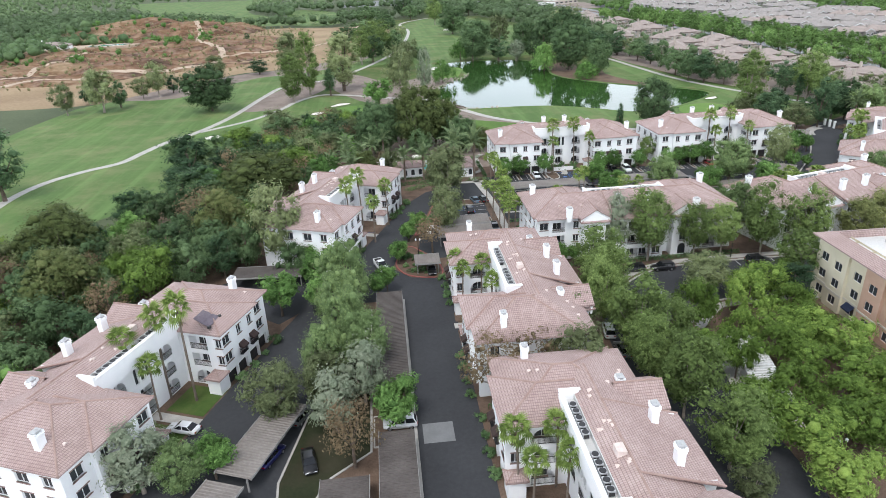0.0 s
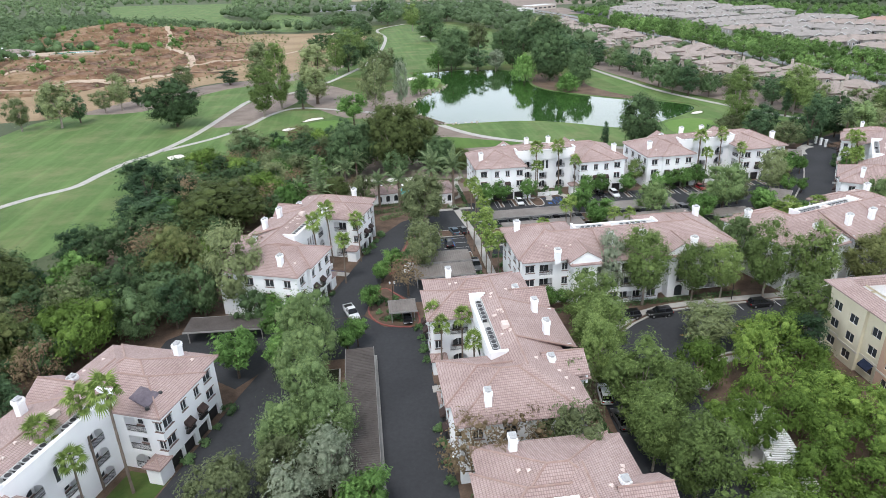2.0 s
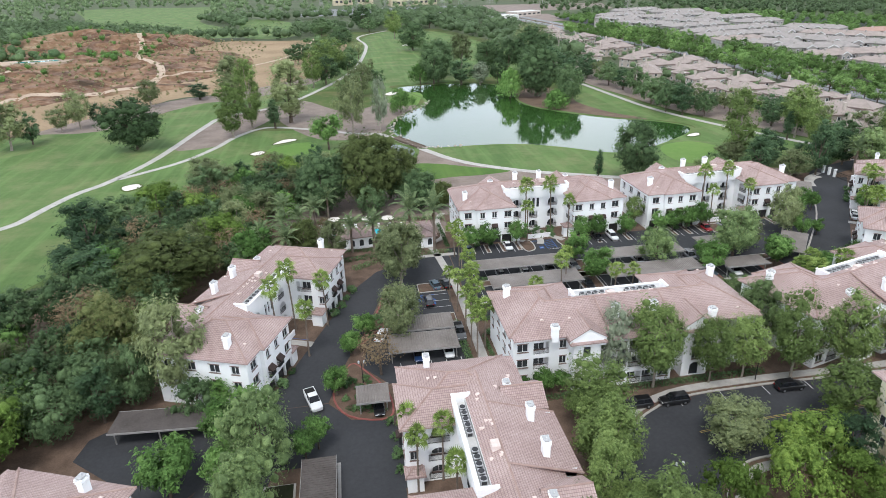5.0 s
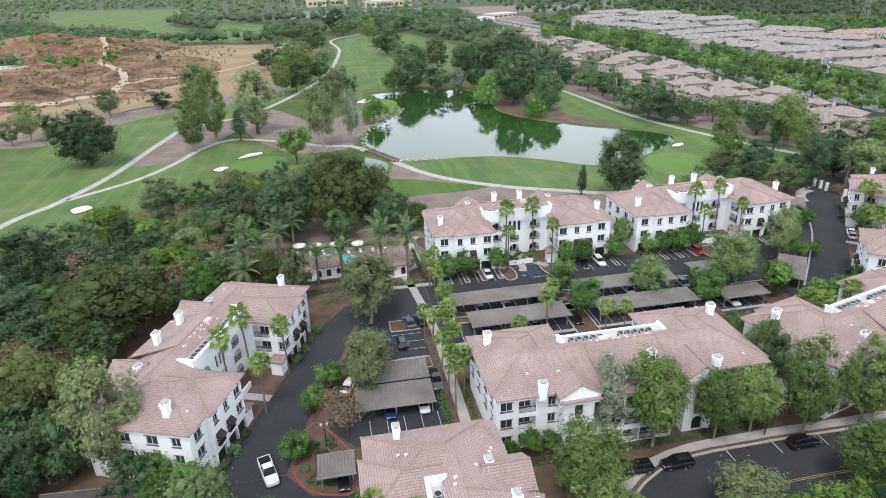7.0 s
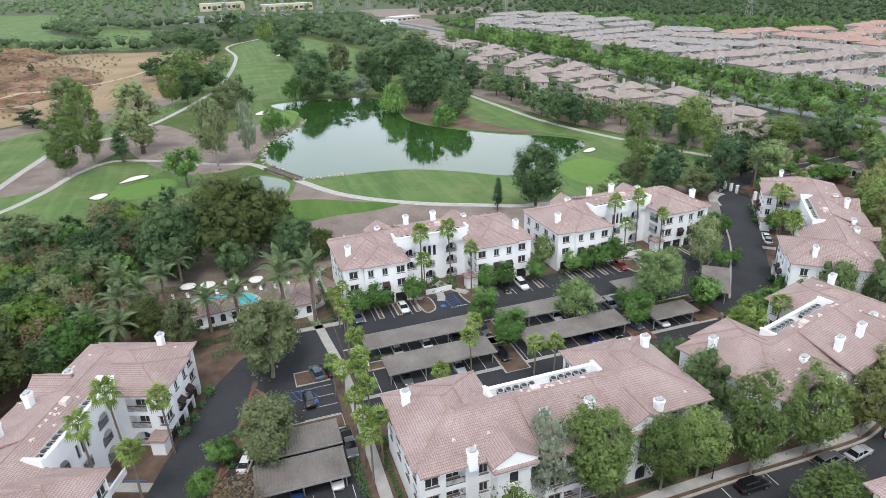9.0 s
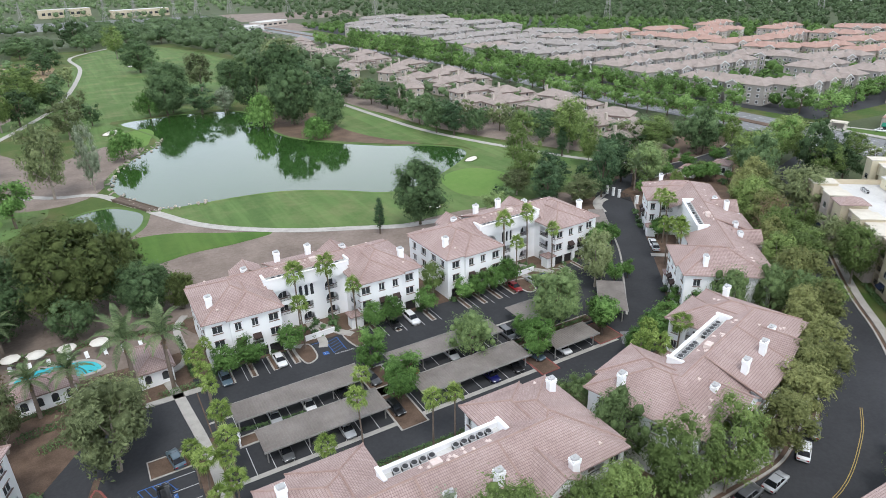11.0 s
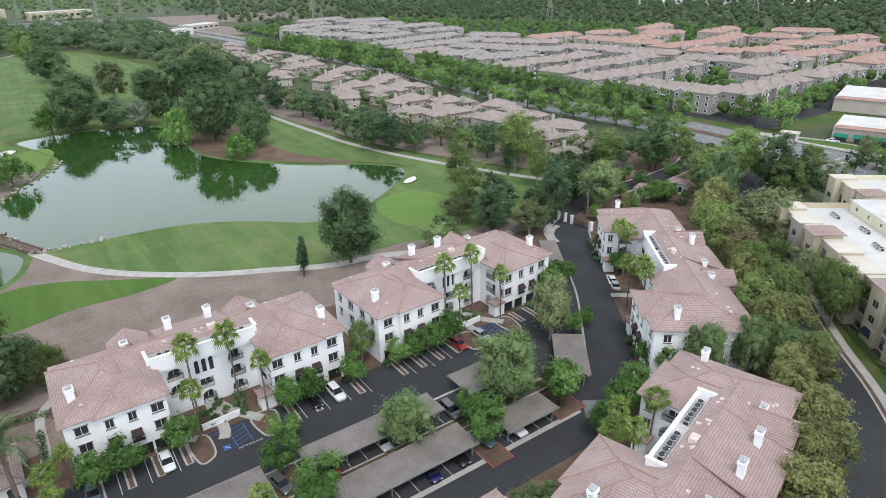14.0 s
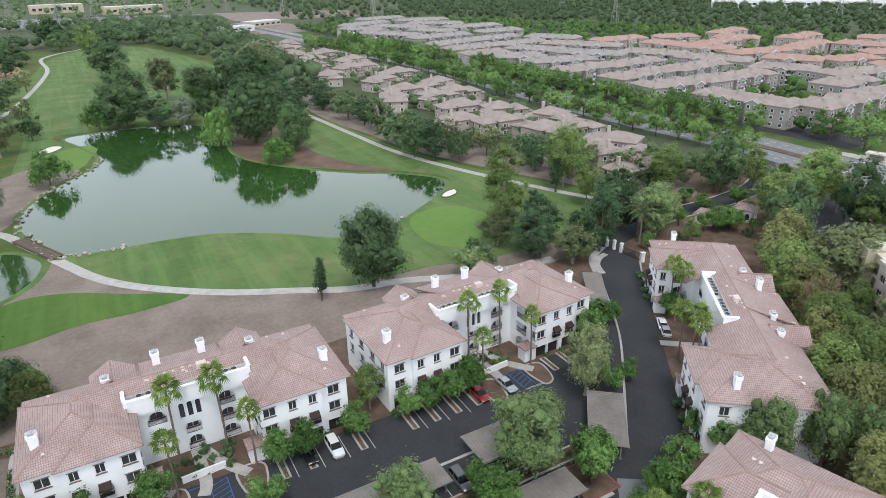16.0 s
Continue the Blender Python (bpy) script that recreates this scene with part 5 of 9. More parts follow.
def chimney_meshes():
    bm = bmesh.new()
    box(bm, -0.55, 0.55, -0.42, 0.42, -2.6, 0.0)
    box(bm, -0.62, 0.62, -0.49, 0.49, -0.28, -0.16)
    box(bm, -0.66, 0.66, -0.53, 0.53, 0.0, 0.12)
    for x in (-0.5, 0.5):
        for y in (-0.38, 0.38):
            box(bm, x - 0.12, x + 0.12, y - 0.12, y + 0.12, 0.12, 0.42)
    box(bm, -0.45, 0.45, -0.33, 0.33, 0.0, 0.22)
    cap = bmesh.new()
    box(cap, -0.4, 0.4, -0.3, 0.3, 0.22, 0.5)
    box(cap, -0.52, 0.52, -0.42, 0.42, 0.5, 0.56)
    tube(cap, [(0.12, 0, 0.5), (0.12, 0, 0.78)], [0.1, 0.1], 8)
    tube(cap, [(0.12, 0, 0.76), (0.12, 0, 0.86)], [0.17, 0.05], 8)
    return mesh_of("chimney", bm), mesh_of("chimney_cap", cap)


def ac_mesh():
    bm = bmesh.new()
    box(bm, -0.42, 0.42, -0.42, 0.42, 0, 0.75)
    n0 = len(bm.faces)
    tube(bm, [(0, 0, 0.75), (0, 0, 0.8)], [0.38, 0.36], 12)
    box(bm, -0.43, 0.43, -0.3, 0.3, 0.12, 0.6)
    bm.faces.ensure_lookup_table()
    for f in bm.faces[n0:]:
        f.material_index = 1
    me = mesh_of("air_conditioner", bm)
    me.materials.append(M["acunit"])
    me.materials.append(M["iron"])
    return me


def vent_mesh():
    bm = bmesh.new()
    v = [(-0.3, 0, 0), (0.3, 0, 0), (0.14, 0.42, 0.02), (-0.14, 0.42, 0.02), (-0.1, 0.02, 0.24), (0.1, 0.02, 0.24)]
    for f in ((0, 1, 5, 4), (1, 2, 5), (3, 0, 4), (4, 5, 2, 3)):
        poly(bm, [v[i] for i in f])
    return mesh_of("roof_vent", bm)


EAVE, PITCH = 9.6, 0.42


BACK_CHIMNEYS = ((-10.4, 15.4), (10.4, 15.4), (-3.3, 16.7), (3.3, 16.7))


def apartment(L, label, backs=BACK_CHIMNEYS):
    """A three-storey apartment block: front eave line on y = 0, two wings, recessed entrance court, back bays."""
    h = L / 2
    b = thing("apartment_building", label, "apartment building", "apartment buildings")
    wi = h - 14.6
    # roof: one tiled section over each block, with its ridge tiles
    def section(make):
        bm, caps = bmesh.new(), []
        make(bm, caps)
        plan_uv(bm)
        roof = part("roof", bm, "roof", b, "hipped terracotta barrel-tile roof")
        for p, q in caps:
            if (Vector(q) - Vector(p)).length > 0.3:
                cb = bmesh.new()
                tube(cb, [p, q], [0.13, 0.13], 6)
                part("ridge_cap", cb, "ridge", roof)

    for s in (-1, 1):
        xa, xb = sorted((s * h, s * wi))
        xo, xi = (xa, xb - 0.4) if s < 0 else (xa + 0.4, xb)
        section(lambda bm, caps: hip(bm, caps, xo, xi, 0.7, 17.2, EAVE, PITCH))
        xo, xi = (xa + 4.2, xb) if s < 0 else (xa, xb - 4.2)
        section(lambda bm, caps: hip(bm, caps, xo, xi, 0.0, 15.0, EAVE + 0.01, PITCH))
        xa, xb = sorted((s * 6.4, s * 12.6))
        section(lambda bm, caps: hip(bm, caps, xa, xb, 15.6, 20.4, EAVE - 0.55, PITCH))
    xm, y0, y1 = h - 0.45, 4.6, 18.5
    yr = (y0 + y1) / 2
    zr = EAVE + (y1 - yr) * PITCH
    yc, pw = 9.2, 8.3
    zc = EAVE + (yc - y0) * PITCH
    A, B = (-xm + yr - y0, yr, zr), (xm - yr + y0, yr, zr)

    def main_roof(bm, caps):
        poly(bm, [(-pw, yc, zc), (pw, yc, zc), B, A])
        poly(bm, [(-xm, y0, EAVE), (-pw, y0, EAVE), (-pw, yc, zc), A])
        poly(bm, [(pw, y0, EAVE), (xm, y0, EAVE), B, (pw, yc, zc)])
        poly(bm, [(xm, y0, EAVE), (xm, y1, EAVE), B])
        poly(bm, [(xm, y1, EAVE), (-xm, y1, EAVE), A, B])
        poly(bm, [(-xm, y1, EAVE), (-xm, y0, EAVE), A])
        poly(bm, [(xm, y1, EAVE - 0.22), (-xm, y1, EAVE - 0.22), (-xm, y1, EAVE), (xm, y1, EAVE)])
        caps += [(A, B)]

    def back_roof(bm, caps):
        xa, xb = -5.7, 5.7
        za, zb = zr + 0.06, EAVE + (y1 - 20.7) * PITCH + 0.85
        lo, hi = [], []
        for x, y, z in ((xb, 20.7, zb), (xa, 20.7, zb), (xa, yr, za), (xb, yr, za)):
            hi.append((x, y, z)), lo.append((x, y, z - 0.25))
        poly(bm, hi), poly(bm, lo[::-1])
        for i in range(4):
            j = (i + 1) % 4
            poly(bm, (lo[i], lo[j], hi[j], hi[i]))
        caps += [(hi[1], hi[2]), (hi[0], hi[3])]

    section(main_roof)
    section(back_roof)
    # walls
    wx = h - 0.6
    pts = [(-wx, 1.3), (-h + 4.8, 1.3), (-h + 4.8, 0.6), (-wi - 0.6, 0.6), (-wi - 0.6, 8.0), (wi + 0.6, 8.0), (wi + 0.6, 0.6), (h - 4.8, 0.6), (h - 4.8, 1.3), (wx, 1.3), (wx, 17.6),
           (11.8, 17.6), (11.8, 19.7), (7.2, 19.7), (7.2, 17.6), (5.2, 17.6), (5.2, 20.0), (-5.2, 20.0), (-5.2, 17.6), (-7.2, 17.6), (-7.2, 19.7), (-11.8, 19.7), (-11.8, 17.6), (-wx, 17.6)]
    bm = bmesh.new()
    wins, doors, awns, juls, rails = [], [], [], [], []
    Z2, Z3 = 3.95, 6.9

    def face(i, top=EAVE - 0.1, win=(), arch=(), garage=(), balcony=(), awning=()):
        p0, p1 = pts[i], pts[(i + 1) % len(pts)]
        ops = []
        for s, z, w, hh in win:
            ops.append((s - w / 2, s + w / 2, z, z + hh, 0.22))
            wins.append((frame_on(p0, p1, s, z, 0.13), w, hh, False))
        for s, z, w, hh in arch:
            ops.append((s - w / 2, s + w / 2, z, z + hh, 0.3, True))
            wins.append((frame_on(p0, p1, s, z, 0.2), w, hh, True))
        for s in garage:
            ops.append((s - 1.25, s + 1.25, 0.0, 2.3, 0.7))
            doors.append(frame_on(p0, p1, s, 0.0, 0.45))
        for s, z, w, hh, ar in balcony:
            ops.append((s - w / 2, s + w / 2, z, z + hh, 1.5, ar))
            rails.append((frame_on(p0, p1, s, z, 0.12), w))
            wins.append((frame_on(p0, p1, s, z + 0.12, 1.38), min(w - 0.5, 1.8), min(hh - 0.35, 2.0), False))
        for s, z in awning:
            ops.append((s - 0.5, s + 0.5, z - 0.3, z + 1.3, 0.22))
            wins.append((frame_on(p0, p1, s, z - 0.3, 0.13), 1.0, 1.6, False))
            awns.append(frame_on(p0, p1, s, z + 0.7))
            juls.append(frame_on(p0, p1, s, z - 0.4))
        wall(bm, p0, p1, 0.0, top, ops)

    n1, n2 = h - 0.6 - (h - 4.8), 0
    fw = (h - 4.8) - (wi + 0.6)
    face(0, win=((2.1, Z2, 1.8, 1.5), (2.1, Z3, 1.8, 1.5)), garage=(2.1,))
    face(8, win=((2.1, Z2, 1.8, 1.5), (2.1, Z3, 1.8, 1.5)), garage=(2.1,))
    face(1), face(7)
    face(2, win=((1.4, Z3, 1.2, 1.5), (4.4, Z3, 1.2, 1.5), (fw - 1.4, Z3, 1.8, 1.5), (fw - 1.4, Z2, 1.8, 1.5)), garage=(1.5, 4.8, fw - 1.6), awning=((1.4, Z2), (4.4, Z2)))
    face(6, win=((1.4, Z3, 1.8, 1.5), (1.4, Z2, 1.8, 1.5), (fw - 4.4, Z3, 1.2, 1.5), (fw - 1.4, Z3, 1.2, 1.5)), garage=(1.6, fw - 4.8, fw - 1.5), awning=((fw - 4.4, Z2), (fw - 1.4, Z2)))
    face(3, win=((1.2, Z2, 1.1, 1.5), (1.2, Z3, 1.1, 1.5)), balcony=((4.6, 3.3, 3.0, 2.3, True), (4.6, 6.3, 3.0, 2.3, True), (4.6, 0.15, 3.0, 2.5, True)))
    face(5, win=((6.9, Z2, 1.1, 1.5), (6.9, Z3, 1.1, 1.5)), balcony=((3.4, 3.3, 3.0, 2.3, False), (3.4, 6.3, 3.0, 2.3, False), (3.4, 0.15, 3.0, 2.5, True)))
    cw = 2 * (wi + 0.6)
    mid = cw / 2
    face(4, top=EAVE + 0.2, arch=[(mid + k * 1.15 - 1.6, 6.0, 0.75, 2.6) for k in range(3)],
         balcony=[(mid - cw * 0.32, z, 2.6, 2.2, True) for z in (3.2, 6.2)] + [(mid + cw * 0.3, z, 2.6, 2.3, True) for z in (0.15, 3.2, 6.2)] + [(mid - 0.45, 3.0, 2.2, 1.9, False), (mid - 0.45, 0.12, 2.3, 2.4, True)])
    side = [(2.3, 1.4), (6.4, 1.8), (10.6, 1.8), (14.2, 1.4)]
    face(9, win=[(s, z, w, 1.5) for s, w in side for z in (Z2, Z3)])
    face(23, win=[(s, z, w, 1.5) for s, w in side for z in (Z2, Z3)])
    bl = wx - 11.8
    for i in (10, 22):
        o = (lambda s: s) if i == 10 else (lambda s: bl - s)
        face(i, win=[(o(1.6), z, 1.8, 1.5) for z in (0.9, Z2, Z3)] + [(o(bl - 1.0), z, 1.2, 1.5) for z in (Z2, Z3)], balcony=[(o(4.7), z, 2.6, 2.2, False) for z in (0.2, 3.3, 6.2)])
    for i in (12, 20):
        face(i, top=EAVE - 0.65, win=((2.3, 3.3, 1.4, 1.8),), arch=((2.3, 6.0, 1.3, 2.2), (2.3, 0.1, 1.7, 2.5)))
    for i in (11, 13, 19, 21):
        face(i, top=EAVE - 0.65)
    face(14), face(18)
    face(15, top=EAVE + 0.4), face(17, top=EAVE + 0.4)
    face(16, top=EAVE + 0.05, win=[(s, z, 1.8, 1.5) for s in (1.4, 9.0) for z in (0.9, Z2, Z3)], balcony=[(s, z, 2.4, 2.2, False) for s in (3.9, 6.5) for z in (0.2, 3.3, 6.2)])
    # white sides of the raised back roof
    zb = EAVE + (y1 - 20.7) * PITCH + 0.85
    zb += (zr - zb) * 0.7 / (20.7 - yr)
    for x in (-5.2, 5.2):
        poly(bm, [(x, 20.0, zb - 1.2), (x, 20.0, zb - 0.1), (x, yr, zr - 0.1), (x, yr, zr - 1.2)])
    part("wall", bm, "stucco", b, "white stucco walls")
    # gables over the arched back bays
    for sx in (-9.5, 9.5):
        bm = bmesh.new()
        prof = [(-3.0, EAVE - 1.4), (3.0, EAVE - 1.4), (3.0, EAVE + 0.05), (1.5, EAVE + 0.95), (0, EAVE + 1.85), (-1.5, EAVE + 0.95), (-3.0, EAVE + 0.05)]
        fr, bk = [(sx + u, 19.98, z) for u, z in prof], [(sx + u, 19.68, z) for u, z in prof]
        poly(bm, fr[::-1]), poly(bm, bk)
        for i in range(len(prof)):
            j = (i + 1) % len(prof)
            poly(bm, (bk[i], fr[i], fr[j], bk[j])[::-1])
        part("gable_wall", bm, "stucco", b, "white stucco gable over the arched bay")
        bm = bmesh.new()
        for u0, u1 in ((-3.2, 0), (0, 3.2)):
            z0, z1 = (EAVE + 0.2, EAVE + 2.12) if u0 < 0 else (EAVE + 2.12, EAVE + 0.2)
            q = [(sx + u0, 20.2, z0), (sx + u1, 20.2, z1), (sx + u1, 14.2, z1), (sx + u0, 14.2, z0)]
            poly(bm, q[::-1])
            poly(bm, [(x, y, z - 0.2) for x, y, z in q])
            poly(bm, [q[0], q[1], (*q[1][:2], q[1][2] - 0.2), (*q[0][:2], q[0][2] - 0.2)])
        plan_uv(bm)
        gr = part("gable_roof", bm, "roof", b, "small tiled gable roof")
        cb = bmesh.new()
        tube(cb, [(sx, 20.2, EAVE + 2.14), (sx, 14.2, EAVE + 2.14)], [0.12, 0.12], 6)
        part("ridge_cap", cb, "ridge", gr)
    # parapet over the entrance court
    bm = bmesh.new()
    top = EAVE + 2.0
    box(bm, -pw, pw, 7.4, 7.75, EAVE - 0.6, top)
    box(bm, -pw - 0.1, pw + 0.1, 7.3, 7.85, top, top + 0.16)
    for s in (-1, 1):
        xa, xb = sorted((s * pw, s * (pw + 0.35)))
        box(bm, xa, xb, 7.4, 9.7, EAVE - 0.6, top + 0.4)
        xa, xb = sorted((s * (pw - 0.05), s * (pw + 0.45)))
        box(bm, xa, xb, 7.3, 9.9, top + 0.4, top + 0.56)
        for k in range(6):
            q = (k + 0.5) / 6
            xa, xb = sorted((s * (pw - 1.8 + 0.3 * k), s * (pw - 1.5 + 0.3 * k)))
            box(bm, xa, xb, 7.43, 7.72, top, top + 0.45 * q * q)
    part("parapet", bm, "stucco", b, "white parapet with scrolled ends")
    bm = bmesh.new()
    box(bm, -pw, pw, 7.75, 9.5, EAVE + 0.4, EAVE + 1.25)
    box(bm, -pw, pw, 9.1, 9.4, EAVE + 1.2, zc - 0.03)
    part("roof_well", bm, "flatroof", b, "flat roof well behind the parapet")
    for s in (-1, 1):
        for k in range(5):
            part_of("air_conditioner", cached("ac", ac_mesh), None, b, m=pose(s * (1.7 + 1.2 * k), 8.5, EAVE + 1.25))
    # small porch roofs in the court
    for xa, xb, ya, yb, zz in ((wi + 0.6 - 2.2, wi + 0.6, 0.5, 2.6, 2.9), (-wi - 0.6, -wi + 1.2, 0.6, 2.8, 2.9)):
        bm, cp = bmesh.new(), []
        hip(bm, cp, xa - 0.3, xb + (0.3 if xa > 0 else 0.3), ya - 0.3, yb + 0.3, zz, 0.5)
        plan_uv(bm)
        pr = part("porch_roof", bm, "roof", b)
        bm = bmesh.new()
        cap_lines(bm, cp, 0.09)
        part("ridge_cap", bm, "ridge", pr)
        bm = bmesh.new()
        box(bm, xa, xb, ya, yb, 0, zz - 0.22)
        part("porch", bm, "stucco", b)
    # chimneys, vents
    ch, cc = cached("chimney", chimney_meshes)
    for x, y, z in ((-h + 2.6, 5.2, 12.7), (h - 2.6, 5.2, 12.7), *((x, y, 13.1 if abs(x) < 5 else 11.8) for x, y in backs)):
        c = part_of("chimney", ch, "stucco", b, m=pose(x, y, z - 0.35))
        part_of("chimney_cap", cc, "acunit", c, "galvanised metal cap")
    vm = cached("vent", vent_mesh)
    rng = random.Random(int(L))
    for k in range(22):
        x = rng.uniform(-h + 2, h - 2)
        back = rng.random() < 0.5
        if back and abs(x) > 6.5:
            y = rng.uniform(13.2, 17)
            z, ry = EAVE + (y1 - y) * PITCH, 180
        elif abs(x) < 8:
            y = rng.uniform(9.7, 11.2)
            z, ry = EAVE + (y - y0) * PITCH, 0
        else:
            y = rng.uniform(2.0, 6.4)
            lx = min(abs(x) - wi, h - abs(x))
            if lx < y + 0.6:
                continue
            z, ry = EAVE + y * PITCH, 0
        part_of("roof_vent", vm, "vent", b, m=pose(x, y, z, math.degrees(math.atan(PITCH)) * (1 if ry == 0 else 1), 0, 0) if ry == 0 else pose(x, y, z, 0, 0, 180) @ pose(0, 0, 0, math.degrees(math.atan(PITCH))))
    bm = bmesh.new()
    box(bm, -0.7, 0.7, -0.5, 0.5, -0.2, 0.65)
    ob = part("roof_hatch", bm, "vent", b)
    ob.matrix_basis = pose(2.4, 10.8, zr - 0.4)
    # fittings
    for m, w, hh, ar in wins:
        add_window(b, m, w, hh, ar)
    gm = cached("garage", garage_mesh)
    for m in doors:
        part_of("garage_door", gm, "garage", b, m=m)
    for m in awns:
        part_of("awning", cached("awning", awning_mesh), "awning", b, m=m)
    for m in juls:
        part_of("juliet_balcony", cached("juliet", juliet_mesh), "iron", b, m=m)
    for m, w in rails:
        part_of("railing", cached(("rail", w), lambda: rail_mesh(w)), "iron", b, m=m)
    return b


LAB = "three-storey white stucco apartment block with terracotta tile roof"
long_block = apartment(43.6, LAB)
PLACES = [(53.1, 178.2, 0), (102.3, 178.7, 2.2), (-3.4, 140.5, 68.8), (-29.0, 76.2, 68.5), (50.7, 136.7, 180)]
long_block.matrix_basis = pose(PLACES[0][0], PLACES[0][1], 0, 0, 0, PLACES[0][2])
for x, y, r in PLACES[1:4]:
    copy_thing(long_block, pose(x, y, 0, 0, 0, r))
street_block = apartment(43.6, LAB, ((-12.3, 18.2), (14.6, 18.4), (-2.8, 16.2), (3.7, 16.2)))
street_block.matrix_basis = pose(50.7, 136.7, 0, 0, 0, 180)
short_block = apartment(40.4, LAB)
short_block.matrix_basis = pose(9.5, 95.0, 0, 0, 0, -90)
copy_thing(short_block, pose(10.4, 51.1, 0, 0, 0, -90.5))
copy_thing(short_block, pose(94.7, 136.9, 0, 0, 0, 195.2))
end_block = apartment(57.4, "long three-storey white stucco apartment block with tile roof", ((-11.2, 15.5), (-4.6, 16.5), (5.6, 16.0), (11.3, 15.5)))
end_block.matrix_basis = pose(132.6, 170.7, 0, 0, 0, 231.8)


# ---- carports ----
def carport(x, y, w, d, rot, old=False, label="flat carport with ribbed grey-brown metal roof"):
    """Roof w along its own x, d along y, on two rows of posts."""
    c = thing("carport", label, "carport", "carports", m=pose(x, y, 0, 0, 0, rot))
    bm = bmesh.new()
    if old:
        n = int(w / 0.42)
        prof = [q for k in range(n) for q in ((-w / 2 + w * k / n, 2.9), (-w / 2 + w * (k + 0.98) / n, 2.83))]
    else:
        n = int(w / 0.45)
        prof = [q for k in range(n) for q in ((-w / 2 + w * k / n, 2.82), (-w / 2 + w * (k + 0.55) / n, 2.82), (-w / 2 + w * (k + 0.66) / n, 2.91), (-w / 2 + w * (k + 0.86) / n, 2.91))]
    prof += [(w / 2, 2.82), (w / 2, 2.72), (-w / 2, 2.72)]
    ends = [[bm.verts.new((px, y0, pz)) for px, pz in prof] for y0 in (-d / 2 - 0.04, d / 2 + 0.04)]
    for k in range(len(prof)):
        j = (k + 1) % len(prof)
        bm.faces.new((ends[0][k], ends[0][j], ends[1][j], ends[1][k]))
    bm.faces.new(ends[0][::-1])
    bm.faces.new(ends[1])
    bmesh.ops.recalc_face_normals(bm, faces=bm.faces)
    part("roof", bm, "carportold" if old else "carport", c)
    for s in (-d / 2 - 0.06, d / 2):
        bm = bmesh.new()
        box(bm, -w / 2 - 0.06, w / 2 + 0.06, s, s + 0.06, 2.6, 2.93)
        part("fascia", bm, "post", c)
    n = max(2, int(w / 5.4) + 1)
    for k in range(n):
        xa = -w / 2 + 0.5 + (w - 1.0) * k / (n - 1)
        bm = bmesh.new()
        box(bm, xa - 0.09, xa + 0.09, -d / 2 + 0.9, -d / 2 + 1.08, 0, 2.6)
        part("post", bm, "post", c)
        bm = bmesh.new()
        box(bm, xa - 0.07, xa + 0.07, -d / 2 + 0.1, d / 2 - 0.1, 2.5, 2.72)
        part("beam", bm, "post", c)
    return c


for x, y, w, d, r in ((42.3, 161.2, 21.6, 4.9, 0), (43.3, 152.5, 19.8, 5.6, 0), (69.7, 161.2, 22.4, 4.9, 0), (69.8, 152.2, 21.4, 5.4, 0), (90.4, 150.8, 10.0, 4.6, 0), (90.0, 162.4, 7.6, 6.2, 0),
                      (107.6, 158.2, 12.6, 5.6, 50), (16.4, 132.4, 12.6, 6.0, -1), (17.6, 139.0, 10.6, 5.4, -1), (-18.8, 68.0, 14.5, 5.0, 68.5), (-23.6, 56.4, 8.0, 5.0, 68.5), (6.6, 118.6, 5.2, 4.6, 0), (135.0, 191.6, 13.6, 3.9, 55)):
    carport(x, y, w, d, r)
for y, w in ((89.4, 32.2), (51.0, 31.0)):
    carport(-1.5, y, w, 4.6, 90, True, "long carport with weathered brown shingle roof")
carport(-25.4, 118.4, 14.0, 5.2, -4, True, "carport with weathered brown shingle roof below the slope")
carport(-7.9, 44.0, 30.0, 5.8, 90, True, "long carport with weathered brown shingle roof")


# ---- vehicles ----
CARS = {}


